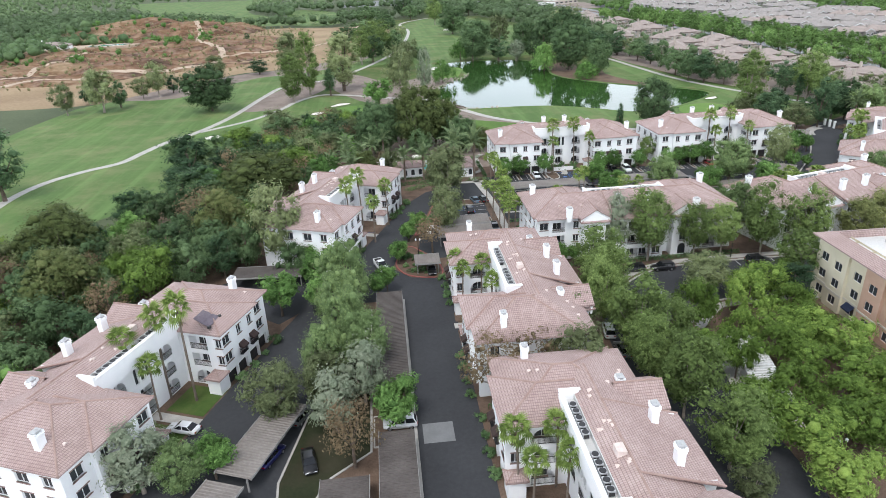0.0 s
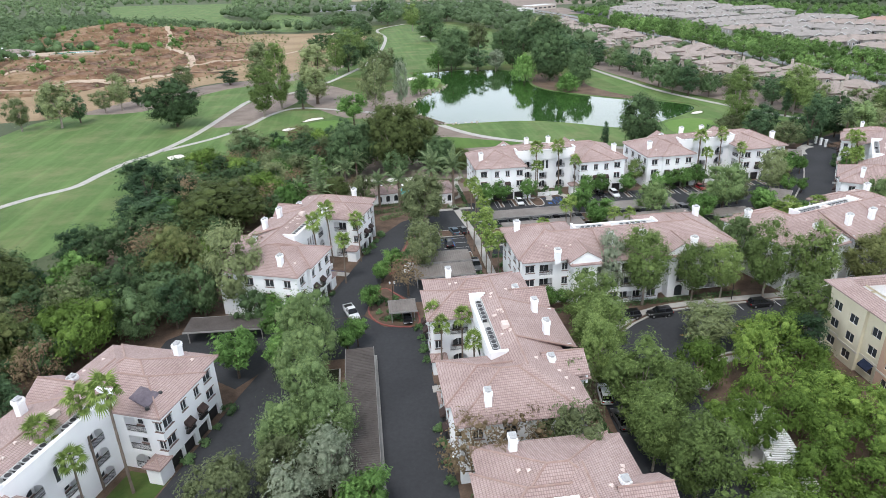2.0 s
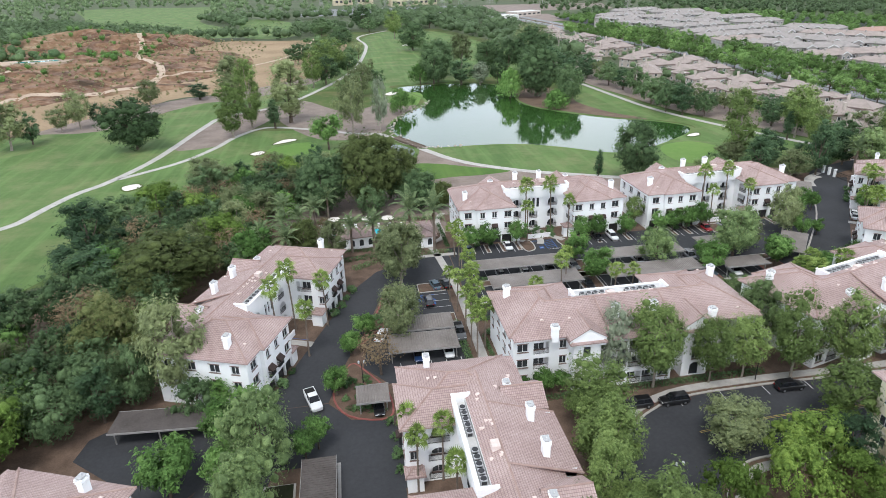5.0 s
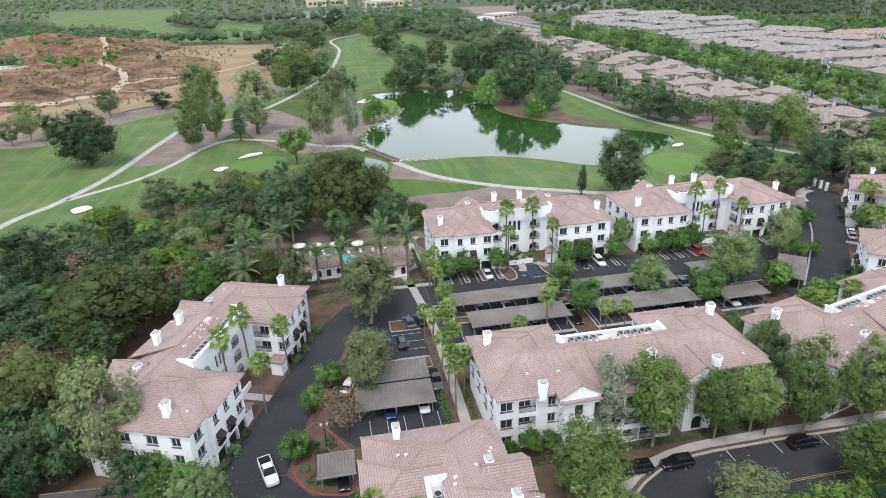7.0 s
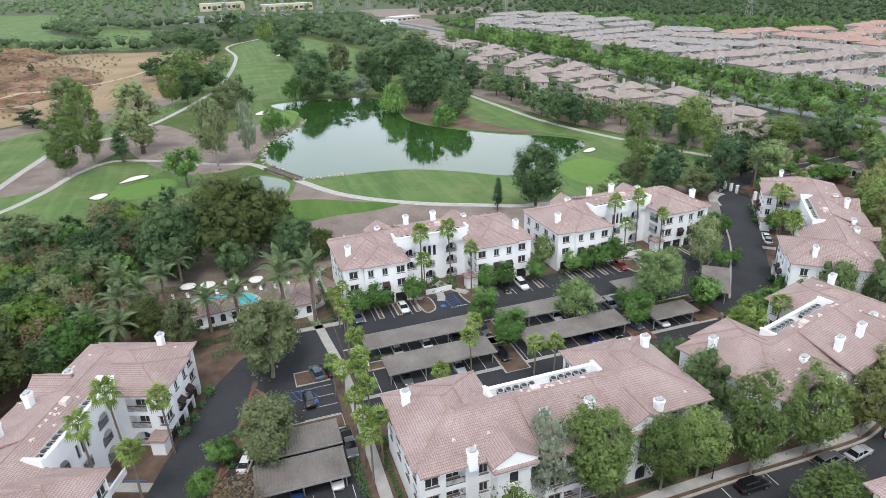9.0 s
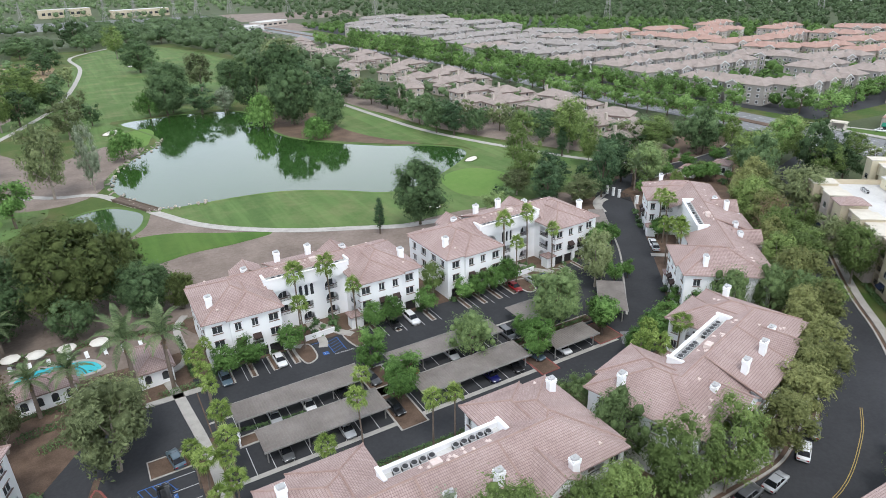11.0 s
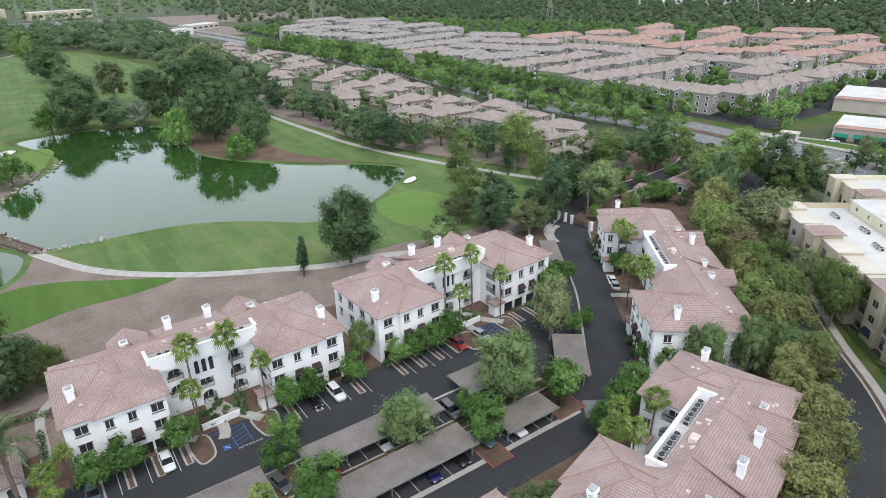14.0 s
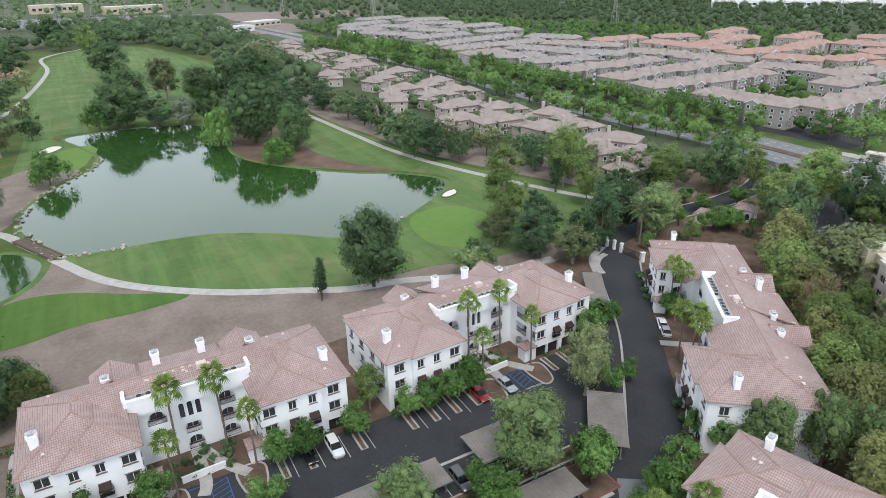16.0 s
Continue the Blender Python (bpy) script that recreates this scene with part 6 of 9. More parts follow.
def car_meshes(kind):
    """Lofted body, glasshouse, roof panel, tyre, rim and lamps of a kind of car; x forward."""
    if kind in CARS:
        return CARS[kind]
    L, W, belt, top = {"sedan": (4.75, 0.91, 0.92, 1.44), "suv": (4.75, 0.95, 1.05, 1.72), "pickup": (5.8, 1.0, 1.15, 1.9)}[kind]
    h = L / 2
    hood = belt - (0.06 if kind == "sedan" else 0.02)
    st = [(-h, 0.8, 0.42, belt - 0.14), (-h + 0.12, 0.95, 0.3, belt - 0.03), (-h + 0.9, 1.0, 0.24, belt), (0, 1.0, 0.22, belt), (h - 1.35, 1.0, 0.24, belt - 0.02), (h - 0.95, 0.99, 0.25, hood - 0.03),
          (h - 0.2, 0.92, 0.3, hood - 0.14), (h, 0.72, 0.42, hood - 0.3)]
    bm = bmesh.new()
    rings = []
    for x, f, zb, zt in st:
        w = W * f
        ring = [(-w * 0.86, zb), (w * 0.86, zb), (w * 0.99, zb + 0.18), (w, (zb + zt) / 2), (w * 0.95, zt - 0.07), (w * 0.84, zt), (-w * 0.84, zt), (-w * 0.95, zt - 0.07), (-w, (zb + zt) / 2), (-w * 0.99, zb + 0.18)]
        rings.append([bm.verts.new((x, y, z)) for y, z in ring])
    for r, s in zip(rings, rings[1:]):
        for k in range(10):
            bm.faces.new((r[k], r[(k + 1) % 10], s[(k + 1) % 10], s[k])).smooth = True
    bm.faces.new(rings[0][::-1])
    bm.faces.new(rings[-1])
    if kind == "pickup":
        box(bm, -h + 0.15, -0.75, -W * 0.9, -W * 0.8, belt - 0.05, belt + 0.12)
        box(bm, -h + 0.15, -0.75, W * 0.8, W * 0.9, belt - 0.05, belt + 0.12)
        box(bm, -h + 0.05, -h + 0.15, -W * 0.9, W * 0.9, belt - 0.05, belt + 0.1)
    body = mesh_of("body", bm)
    a0, a1, b1, b0 = {"sedan": (-h + 0.55, -h + 1.25, h - 2.05, h - 1.25), "suv": (-h + 0.12, -h + 0.5, h - 2.0, h - 1.25), "pickup": (-0.7, -0.45, h - 2.3, h - 1.55)}[kind]
    g = bmesh.new()
    lo = [(a0, -W * 0.85, belt - 0.02), (b0, -W * 0.85, belt - 0.02), (b0, W * 0.85, belt - 0.02), (a0, W * 0.85, belt - 0.02)]
    hi = [(a1, -W * 0.68, top - 0.06), (b1, -W * 0.68, top - 0.06), (b1, W * 0.68, top - 0.06), (a1, W * 0.68, top - 0.06)]
    for i in range(4):
        j = (i + 1) % 4
        poly(g, (lo[i], lo[j], hi[j], hi[i]))
    poly(g, hi)
    glass = mesh_of("glasshouse", g)
    r = bmesh.new()
    ro = [(a1 - 0.06, -W * 0.7, top - 0.055), (b1 + 0.06, -W * 0.7, top - 0.055), (b1 + 0.06, W * 0.7, top - 0.055), (a1 - 0.06, W * 0.7, top - 0.055)]
    ri = [(a1 + 0.12, -W * 0.58, top), (b1 - 0.12, -W * 0.58, top), (b1 - 0.12, W * 0.58, top), (a1 + 0.12, W * 0.58, top)]
    for i in range(4):
        j = (i + 1) % 4
        poly(r, (ro[i], ro[j], ri[j], ri[i]))
    poly(r, ri)
    for i in range(4):
        j = (i + 1) % 4 if i in (0, 2) else (i - 1) % 4
        foot, top_at = Vector(lo[i]), Vector(ro[i])
        slide = (Vector(ro[j]) - top_at).normalized() * 0.16
        out = Vector((0, math.copysign(0.02, foot.y), 0))
        poly(r, [top_at, top_at + slide, foot + slide + out, foot + out])
    for s in (-1, 1):
        x, i = (a1 + b1) / 2, 0 if s < 0 else 3
        q = Vector((x, ro[i][1], ro[i][2]))
        p = Vector((x, s * W * 0.865, belt))
        poly(r, [q, q + Vector((0.14, 0, 0)), p + Vector((0.14, 0, 0)), p])
        poly(r, [ro[i], q, q + Vector((0.14, 0, 0)), ro[1 if s < 0 else 2], (b1, ro[i][1] * 0.98, ro[i][2] + 0.01), (a1, ro[i][1] * 0.98, ro[i][2] + 0.01)])
    bmesh.ops.remove_doubles(r, verts=r.verts, dist=1e-4)
    roof = mesh_of("roof_panel", r)
    ty = bmesh.new()
    R = 0.33 if kind == "sedan" else 0.37
    tube(ty, [(0, -0.12, 0), (0, -0.1, 0), (0, 0.1, 0), (0, 0.12, 0)], [R * 0.9, R, R, R * 0.9], 14)
    n0 = len(ty.faces)
    tube(ty, [(0, -0.13, 0), (0, 0.13, 0)], [R * 0.62, R * 0.62], 10)
    ty.faces.ensure_lookup_table()
    for f in ty.faces[n0:]:
        f.material_index = 1
    la = bmesh.new()
    box(la, h - 0.22, h - 0.06, -0.2, 0.2, hood - 0.34, hood - 0.2)
    tl = bmesh.new()
    box(tl, -h - 0.01, -h + 0.16, -0.18, 0.18, belt - 0.3, belt - 0.12)
    bed = None
    if kind == "pickup":
        bb = bmesh.new()
        box(bb, -h + 0.16, -0.76, -W * 0.79, W * 0.79, belt + 0.0, belt + 0.015)
        bed = mesh_of("load_bed", bb)
    CARS[kind] = (body, glass, roof, mesh_of("wheel", ty), mesh_of("headlight", la), mesh_of("tail_light", tl), bed, h, W, R)
    return CARS[kind]


CARLABEL = {"sedan": "sedan parked on the asphalt", "suv": "sport utility car parked on the asphalt", "pickup": "pickup truck with an open load bed"}


def car(x, y, heading, kind, paint):
    body, glass, roof, tyre, head, tail, bed, h, W, R = car_meshes(kind)
    word = {"darkblue": "dark blue", "slate": "slate blue"}.get(paint, paint)
    c = thing("parked_" + {"sedan": "sedan", "suv": "suv", "pickup": "pickup"}[kind], word + " " + CARLABEL[kind], "car", "parked cars", m=pose(x, y, 0.09, 0, 0, heading))
    mp = "paint_" + paint

    def piece(name, me, mat, m=None, parent=c):
        ob = new(name, me)
        if not me.materials:
            me.materials.append(M[mat])
        ob.parent = parent
        if m is not None:
            ob.matrix_basis = m
        ob.material_slots[0].link = "OBJECT"
        ob.material_slots[0].material = M[mat]
        return ob

    piece("body", body, mp)
    piece("glasshouse", glass, "carglass")
    piece("roof_panel", roof, mp)
    for sx in (-h + 0.9, h - 0.92):
        for sy in (-W + 0.13, W - 0.13):
            piece("wheel", tyre, "rubber", pose(sx, sy, R))
            if len(tyre.materials) < 2:
                tyre.materials.append(M["alloy"])
    for s in (-1, 1):
        piece("headlight", head, "lamp", pose(0, s * W * 0.6, 0))
        piece("tail_light", tail, "redlamp", pose(0, s * W * 0.66, 0))
    if bed:
        piece("load_bed", bed, "rubber")
    return c


for row in ((43.0, 175.2, -90, "sedan", "white"), (33.2, 174.8, -90, "sedan", "slate"), (66.4, 175.9, -90, "sedan", "black"), (70.2, 175.3, -90, "suv", "white"), (54.9, 161.2, -80, "sedan", "grey"),
            (54.9, 151.8, -85, "sedan", "black"), (43.2, 159.9, -90, "sedan", "white"), (37.5, 159.9, -90, "sedan", "silver"), (49.1, 160.2, -90, "sedan", "black"), (72.8, 151.0, -90, "sedan", "darkblue"),
            (77.9, 151.2, -90, "sedan", "black"), (83.0, 152.0, -78, "sedan", "slate"), (88.6, 151.0, -90, "sedan", "white"), (83.0, 160.2, -90, "suv", "grey"), (95.6, 175.4, -90, "sedan", "red"),
            (100.9, 175.2, -88, "sedan", "silver"), (138.6, 176.0, 52, "sedan", "white"), (137.2, 173.9, 52, "sedan", "silver"), (70.4, 160.4, -90, "sedan", "silver"), (62.0, 160.2, -90, "sedan", "red"),
            (46.2, 151.0, -90, "sedan", "silver"), (36.6, 151.2, -90, "sedan", "grey")):
    car(*row)
for row in ((22.3, 158.2, 100, "sedan", "slate"), (24.6, 158.4, 100, "sedan", "black"), (19.9, 151.0, 92, "suv", "black"), (24.0, 137.6, -90, "pickup", "grey"), (15.4, 131.6, -90, "sedan", "blue"), (20.9, 131.8, -90, "sedan", "white"),
            (-3.0, 121.6, -73, "pickup", "white"), (47.5, 110.8, 180, "suv", "black"), (53.5, 110.6, 180, "suv", "black"), (73.3, 110.4, 0, "suv", "black"), (9.3, 139.6, 70, "sedan", "white"), (7.4, 118.0, -90, "sedan", "black"),
            (-12.9, 64.9, -78, "sedan", "black"), (-31.0, 74.0, 160, "sedan", "white"), (-14.8, 74.4, 62, "sedan", "grey"), (-18.0, 66.6, 62, "sedan", "darkblue"), (34.9, 89.2, 80, "suv", "white"), (35.2, 83.3, 90, "sedan", "grey"),
            (-1.0, 70.6, 180, "suv", "white"), (91.6, 110.0, 8, "sedan", "silver"), (100.4, 111.6, 28, "sedan", "white"), (105.9, 113.6, 28, "sedan", "grey"), (86.5, 110.4, 5, "suv", "grey"),
            (36.0, 47.0, 90, "sedan", "red"), (126.0, 157.3, 52, "sedan", "black"), (113.2, 148.3, 52, "sedan", "white"), (276, 232, 105, "sedan", "black"), (296, 205, -60, "sedan", "white"), (268, 286, 105, "sedan", "red")):
    car(*row)


# ---- pool house, pool, garden walls ----
def pavilion(x, y, w, d, rot, tall, label):
    """A low white building with a hipped tile roof and arched windows."""
    p = thing("pool_house", label, "pool house", "pool houses", m=pose(x, y, 0, 0, 0, rot))
    bm = bmesh.new()
    corners = [(-w / 2, -d / 2), (w / 2, -d / 2), (w / 2, d / 2), (-w / 2, d / 2)]
    wins = []
    for i in range(4):
        a, b = corners[i], corners[(i + 1) % 4]
        ln = (Vector(b) - Vector(a)).length
        n = max(1, int(ln / 2.2))
        ops = []
        for k in range(n):
            s = ln * (k + 0.5) / n
            ops.append((s - 0.55, s + 0.55, 0.7, 2.5, 0.25, True))
            wins.append(frame_on(a, b, s, 0.7, 0.16))
        wall(bm, a, b, 0, tall, ops)
    part("wall", bm, "stucco", p)
    bm, caps = bmesh.new(), []
    hip(bm, caps, -w / 2 - 0.5, w / 2 + 0.5, -d / 2 - 0.5, d / 2 + 0.5, tall + 0.1, 0.4)
    plan_uv(bm)
    r = part("roof", bm, "roof", p)
    for a, b in caps:
        if (Vector(b) - Vector(a)).length > 0.3:
            cb = bmesh.new()
            tube(cb, [a, b], [0.11, 0.11], 6)
            part("ridge_cap", cb, "ridge", r)
    for m in wins:
        add_window(p, m, 1.1, 1.8, True)


pavilion(6.0, 185.6, 9.0, 5.4, 6, 3.2, "low white pool house with tile roof and arched windows")
pavilion(22.6, 184.6, 5.6, 9.6, 3, 3.2, "low white pool house with tile roof")
pavilion(201.6, 205.4, 5, 5, 20, 3.4, "small white gatehouse with tile roof")
pavilion(190.6, 209.2, 4.6, 4.6, 20, 2.8, "small white entrance lodge with tile roof")
pool = thing("swimming_pool", "turquoise swimming pool with pale stone coping", "swimming pool")
bm = bmesh.new()
sheet(bm, [(1, 191.2), (13.5, 190.2), (14.5, 193), (11, 196), (2, 196.5)], 0.14, True)
part("water", bm, "pool", pool)
bm = bmesh.new()
ribbon(bm, [(1, 191.2), (13.5, 190.2), (14.5, 193), (11, 196), (2, 196.5)], 0.7, 0.0, 0.2, True)
part("coping", bm, "concrete", pool)
bm = bmesh.new()
sheet(bm, [(-6, 189.2), (20, 188.6), (34, 189), (30, 197.6), (12, 200.6), (-6, 202.6)], 0.08)
setting("pool_terrace", bm, "dirt", "tan paved pool terrace", "terrace")


def parasol(x, y):
    p = thing("parasol", "cream octagonal parasol on the pool terrace", "parasol", "parasols", m=pose(x, y, 0.08))
    bm = bmesh.new()
    tube(bm, [(0, 0, 0), (0, 0, 2.5)], [0.04, 0.04], 6)
    part("pole", bm, "post", p)
    bm = bmesh.new()
    tube(bm, [(0, 0, 2.15), (0, 0, 2.3), (0, 0, 2.75)], [1.7, 1.68, 0.05], 8)
    part("canopy", bm, "sand", p)
    bm = bmesh.new()
    tube(bm, [(0, 0, 0), (0, 0, 0.12)], [0.35, 0.3], 10)
    part("base", bm, "concrete", p)


for x, y in ((4.6, 198.6), (9.6, 198.0), (15.0, 197.2), (0.5, 199.4)):
    parasol(x, y)


def lounger(x, y, r):
    p = thing("sun_lounger", "white sun lounger with raised back on the terrace", "lounger", "sun loungers", m=pose(x, y, 0.08, 0, 0, r))
    bm = bmesh.new()
    box(bm, -0.33, 0.33, -0.95, 0.35, 0.28, 0.36)
    part("seat", bm, "trimwhite", p)
    bm = bmesh.new()
    box(bm, -0.33, 0.33, 0, 0.75, -0.04, 0.04, pose(0, 0.35, 0.32, 38))
    part("backrest", bm, "trimwhite", p)
    for sx in (-0.28, 0.28):
        for sy in (-0.8, 0.3):
            bm = bmesh.new()
            box(bm, sx - 0.03, sx + 0.03, sy - 0.03, sy + 0.03, 0, 0.28)
            part("leg", bm, "trimwhite", p)


for k in range(9):
    lounger(-3 + 3.1 * k, 198.9 - 0.45 * k, 8)


def garden_wall(a, b, tall, label="low white stucco garden wall with cap"):
    a, b = Vector(a), Vector(b)
    d = b - a
    w = thing("garden_wall", label, "wall", "garden walls", m=pose(a.x, a.y, 0, 0, 0, math.degrees(math.atan2(d.y, d.x))))
    bm = bmesh.new()
    box(bm, 0, d.length, -0.12, 0.12, 0, tall)
    part("wall_body", bm, "stucco", w)
    bm = bmesh.new()
    box(bm, -0.05, d.length + 0.05, -0.18, 0.18, tall, tall + 0.1)
    part("cap", bm, "trimwhite", w)


for a, b in (((49.4, 179.6), (55.4, 179.9)), ((98.8, 179.9), (104.6, 180.3)), ((31.2, 156.2), (31.4, 158.4)), ((-9.0, 139.6), (-7.2, 144.0))):
    garden_wall(a, b, 1.1)


def gate(x, y, rot):
    g = thing("entrance_gate", "black iron driveway gate between white pillars", "gate", m=pose(x, y, 0, 0, 0, rot))
    for s in (-8.0, -5.6, -3.3, 3.5):
        bm = bmesh.new()
        box(bm, s - 0.32, s + 0.32, -0.32, 0.32, 0, 2.4)
        box(bm, s - 0.4, s + 0.4, -0.4, 0.4, 2.4, 2.55)
        part("pillar", bm, "stucco", g)
    for a, b in ((-2.85, -0.05), (0.05, 3.05)):
        bm = bmesh.new()
        box(bm, a, b, -0.03, 0.03, 0.2, 0.28)
        box(bm, a, b, -0.03, 0.03, 1.8, 1.88)
        n = 14
        for k in range(n + 1):
            x = a + (b - a) * k / n
            box(bm, x - 0.02, x + 0.02, -0.02, 0.02, 0.15, 2.0)
        part("gate_leaf", bm, "iron", g)


def shelter(x, y, rot):
    g = thing("corner_shelter", "small flat-roofed cream shelter on four square pillars", "shelter", m=pose(x, y, 0.2, 0, 0, rot))
    bm = bmesh.new()
    box(bm, -3.4, 3.4, -1.9, 1.9, 2.6, 2.85)
    box(bm, -3.0, 3.0, -1.5, 1.5, 2.85, 3.1)
    part("roof", bm, "corniceband", g)
    for u in (-2.8, 2.8):
        for v in (-1.3, 1.3):
            bm = bmesh.new()
            box(bm, u - 0.3, u + 0.3, v - 0.3, v + 0.3, 0, 2.6)
            part("pillar", bm, "corniceband", g)
    bm = bmesh.new()
    box(bm, -2.4, 2.4, 1.2, 1.4, 0, 2.3)
    part("back_wall", bm, "taupelight", g)


gate(156.9, 203.0, -86)
bm = bmesh.new()
ribbon(bm, [(144.6, 199.6), (146.4, 203.4), (149.4, 206.2), (152.6, 207.4)], 1.5, -0.05, 0.22)
setting("gate_kerb_walk", bm, "concrete", "pale curved footway sweeping to the gate", "walkway")


def street_lamp(x, y, r):
    s = thing("street_lamp", "dark green twin street lamp on a slim post", "street lamp", "street lamps", m=pose(x, y, 0, 0, 0, r))
    bm = bmesh.new()
    tube(bm, [(0, 0, 0), (0, 0, 0.6), (0, 0, 4.2)], [0.14, 0.08, 0.06], 8)
    part("post", bm, "iron", s)
    bm = bmesh.new()
    tube(bm, [(-0.45, 0, 4.0), (-0.3, 0, 4.15), (0, 0, 4.1), (0.3, 0, 4.15), (0.45, 0, 4.0)], [0.03] * 5, 5)
    part("arm", bm, "iron", s)
    for k in (-0.45, 0.45):
        bm = bmesh.new()
        tube(bm, [(k, 0, 4.0), (k, 0, 4.1), (k, 0, 4.45), (k, 0, 4.6)], [0.06, 0.16, 0.18, 0.03], 8)
        part("lantern", bm, "lamp", s)


for x, y in ((45.2, 93.8), (69.4, 113.6), (51.5, 55.0), (101.0, 114.6), (139.6, 112.6), (5.2, 125.6), (157.0, 128.0)):
    street_lamp(x, y, 0)

M["sail"] = surface("purple_grey_canvas", (0.11, 0.09, 0.11), (0.17, 0.145, 0.17), 2, 20, 0.85)
# ---- large tan blocks across the street ----
for key, a, c in (("cream", (0.44, 0.38, 0.275), (0.56, 0.49, 0.365)), ("yellow", (0.6, 0.545, 0.4), (0.7, 0.645, 0.49)), ("orange", (0.46, 0.3, 0.215), (0.56, 0.385, 0.29)), ("taupe", (0.17, 0.155, 0.145), (0.25, 0.235, 0.22)),
                  ("beige", (0.4, 0.345, 0.3), (0.5, 0.445, 0.395))):
    M[key] = surface(key + "_stucco", a, c, 0.3, 12, 0.9, 0.25, 0.012, "World")
M["taupelight"] = surface("light_taupe_stucco", (0.3, 0.275, 0.25), (0.4, 0.37, 0.345), 0.3, 12, 0.9, 0.25, 0.012, "World")
M["roofgrey"] = surface("pale_grey_shingles", (0.235, 0.215, 0.202), (0.34, 0.312, 0.294), 0.3, 3, 0.9, 0.4, 0.03, "World")
M["rooftan"] = surface("pale_tan_tiles", (0.25, 0.208, 0.186), (0.36, 0.305, 0.276), 0.3, 3, 0.85, 0.4, 0.03, "World")
M["roofpink"] = surface("salmon_tiles", (0.32, 0.2, 0.165), (0.42, 0.285, 0.24), 0.3, 3, 0.85, 0.4, 0.03, "World")
M["roofcream"] = surface("cream_roof_coating", (0.42, 0.385, 0.33), (0.56, 0.52, 0.455), 0.15, 2.5, 0.85, where="World")
M["greenawning"] = surface("green_canvas", (0.01, 0.13, 0.085), (0.02, 0.2, 0.13), 2, 20, 0.8)


def big_block(x, y, rot, L, D, H, hues, label, bays, tiled=False):
    """A flat-roofed block with projecting bays, cornices, deep balconies, canvas awnings and pent tile roofs; front on y = 0."""
    b = thing("tan_apartment_building", label, "apartment building", "tan apartment buildings", m=pose(x, y, 0, 0, 0, rot))
    n, w = bays, L / bays
    floors = int(H / 3.05)
    wins, rails = [], []
    for k in range(n):
        x0, x1 = -L / 2 + w * k, -L / 2 + w * (k + 1)
        deep = k % 2 == 1 and not tiled
        out = 0.0 if deep else (-1.8, -1.1)[k // 2 % 2]
        top = H + (0.25 if deep else (1.0, 0.6, 1.3)[k // 2 % 3])
        if tiled:
            out, top = (0.0, -0.5)[k % 2], H
        bm, ops = bmesh.new(), []
        p0, p1 = (x0, out), (x1, out)
        for f in range(floors):
            z = 0.45 + 3.15 * f
            if deep:
                ops.append((w * 0.1, w * 0.9, z, z + 2.45, 1.9))
                rails.append((frame_on(p0, p1, w * 0.5, z, 0.1), w * 0.8))
                wins.append((frame_on(p0, p1, w * 0.5, z + 0.05, 1.72), min(2.2, w * 0.6), 2.1))
            else:
                ops.append((w / 2 - 0.95, w / 2 + 0.95, z + 0.55, z + 2.1, 0.25))
                wins.append((frame_on(p0, p1, w / 2, z + 0.55, 0.15), 1.9, 1.55))
        wall(bm, p0, p1, 0, top, ops)
        for xx, q0, q1 in ((x0, 4.0, out), (x1, out, 4.0)):
            end = (k == 0 and xx == x0) or (k == n - 1 and xx == x1)
            side = []
            if end:
                q0, q1 = (D, out) if xx == x0 else (out, D)
                for q in np.arange(3.0, D - 2, 4.2):
                    for f in range(floors):
                        side.append((q - 0.7, q + 0.7, 1.0 + 3.15 * f, 2.5 + 3.15 * f, 0.25))
                        wins.append((frame_on((xx, q0), (xx, q1), q, 1.0 + 3.15 * f, 0.15), 1.4, 1.5))
            wall(bm, (xx, q0), (xx, q1), 0, top, side)
        wall(bm, (x1, 4.0), (x0, 4.0), H - 0.6, top)
        part("wall_bay", bm, hues[k % len(hues)], b)
        if not tiled:
            bm = bmesh.new()
            box(bm, x0 - 0.16, x1 + 0.16, out - 0.2, 4.1, top, top + 0.22)
            part("cornice", bm, "corniceband", b, "pale moulded cornice")
        bm = bmesh.new()
        box(bm, x0 - 0.05, x1 + 0.05, out - 0.07, out + 0.05, 3.1, 3.4)
        part("string_course", bm, "corniceband", b)
        if k % 6 == 4 and not tiled:
            bm, caps = bmesh.new(), []
            hip(bm, caps, x0 - 0.6, x1 + 0.6, out - 0.7, 4.4, top + 0.24, 0.45)
            plan_uv(bm)
            part("tile_roof", bm, "roof", b, "small hipped tile roof")
        if k % 4 == 2:
            bm = bmesh.new()
            poly(bm, [(x0 + w / 2 - 1.1, out - 0.02, 3.0), (x0 + w / 2 - 1.1, out - 0.9, 2.2), (x0 + w / 2 + 1.1, out - 0.9, 2.2), (x0 + w / 2 + 1.1, out - 0.02, 3.0)])
            poly(bm, [(x0 + w / 2 - 1.1, out - 0.9, 2.2), (x0 + w / 2 - 1.1, out - 0.9, 1.95), (x0 + w / 2 + 1.1, out - 0.9, 1.95), (x0 + w / 2 + 1.1, out - 0.9, 2.2)])
            part("awning", bm, "navy", b, "navy canvas awning")
    bm = bmesh.new()
    wall(bm, (L / 2, D), (-L / 2, D), 0, H + 0.3)
    part("back_wall", bm, hues[0], b)
    bm = bmesh.new()
    box(bm, -L / 2 + 0.05, L / 2 - 0.05, 1.95, D - 0.05, H - 0.75, H - 0.35)
    part("flat_roof", bm, "flatroof", b, "white flat roof membrane")
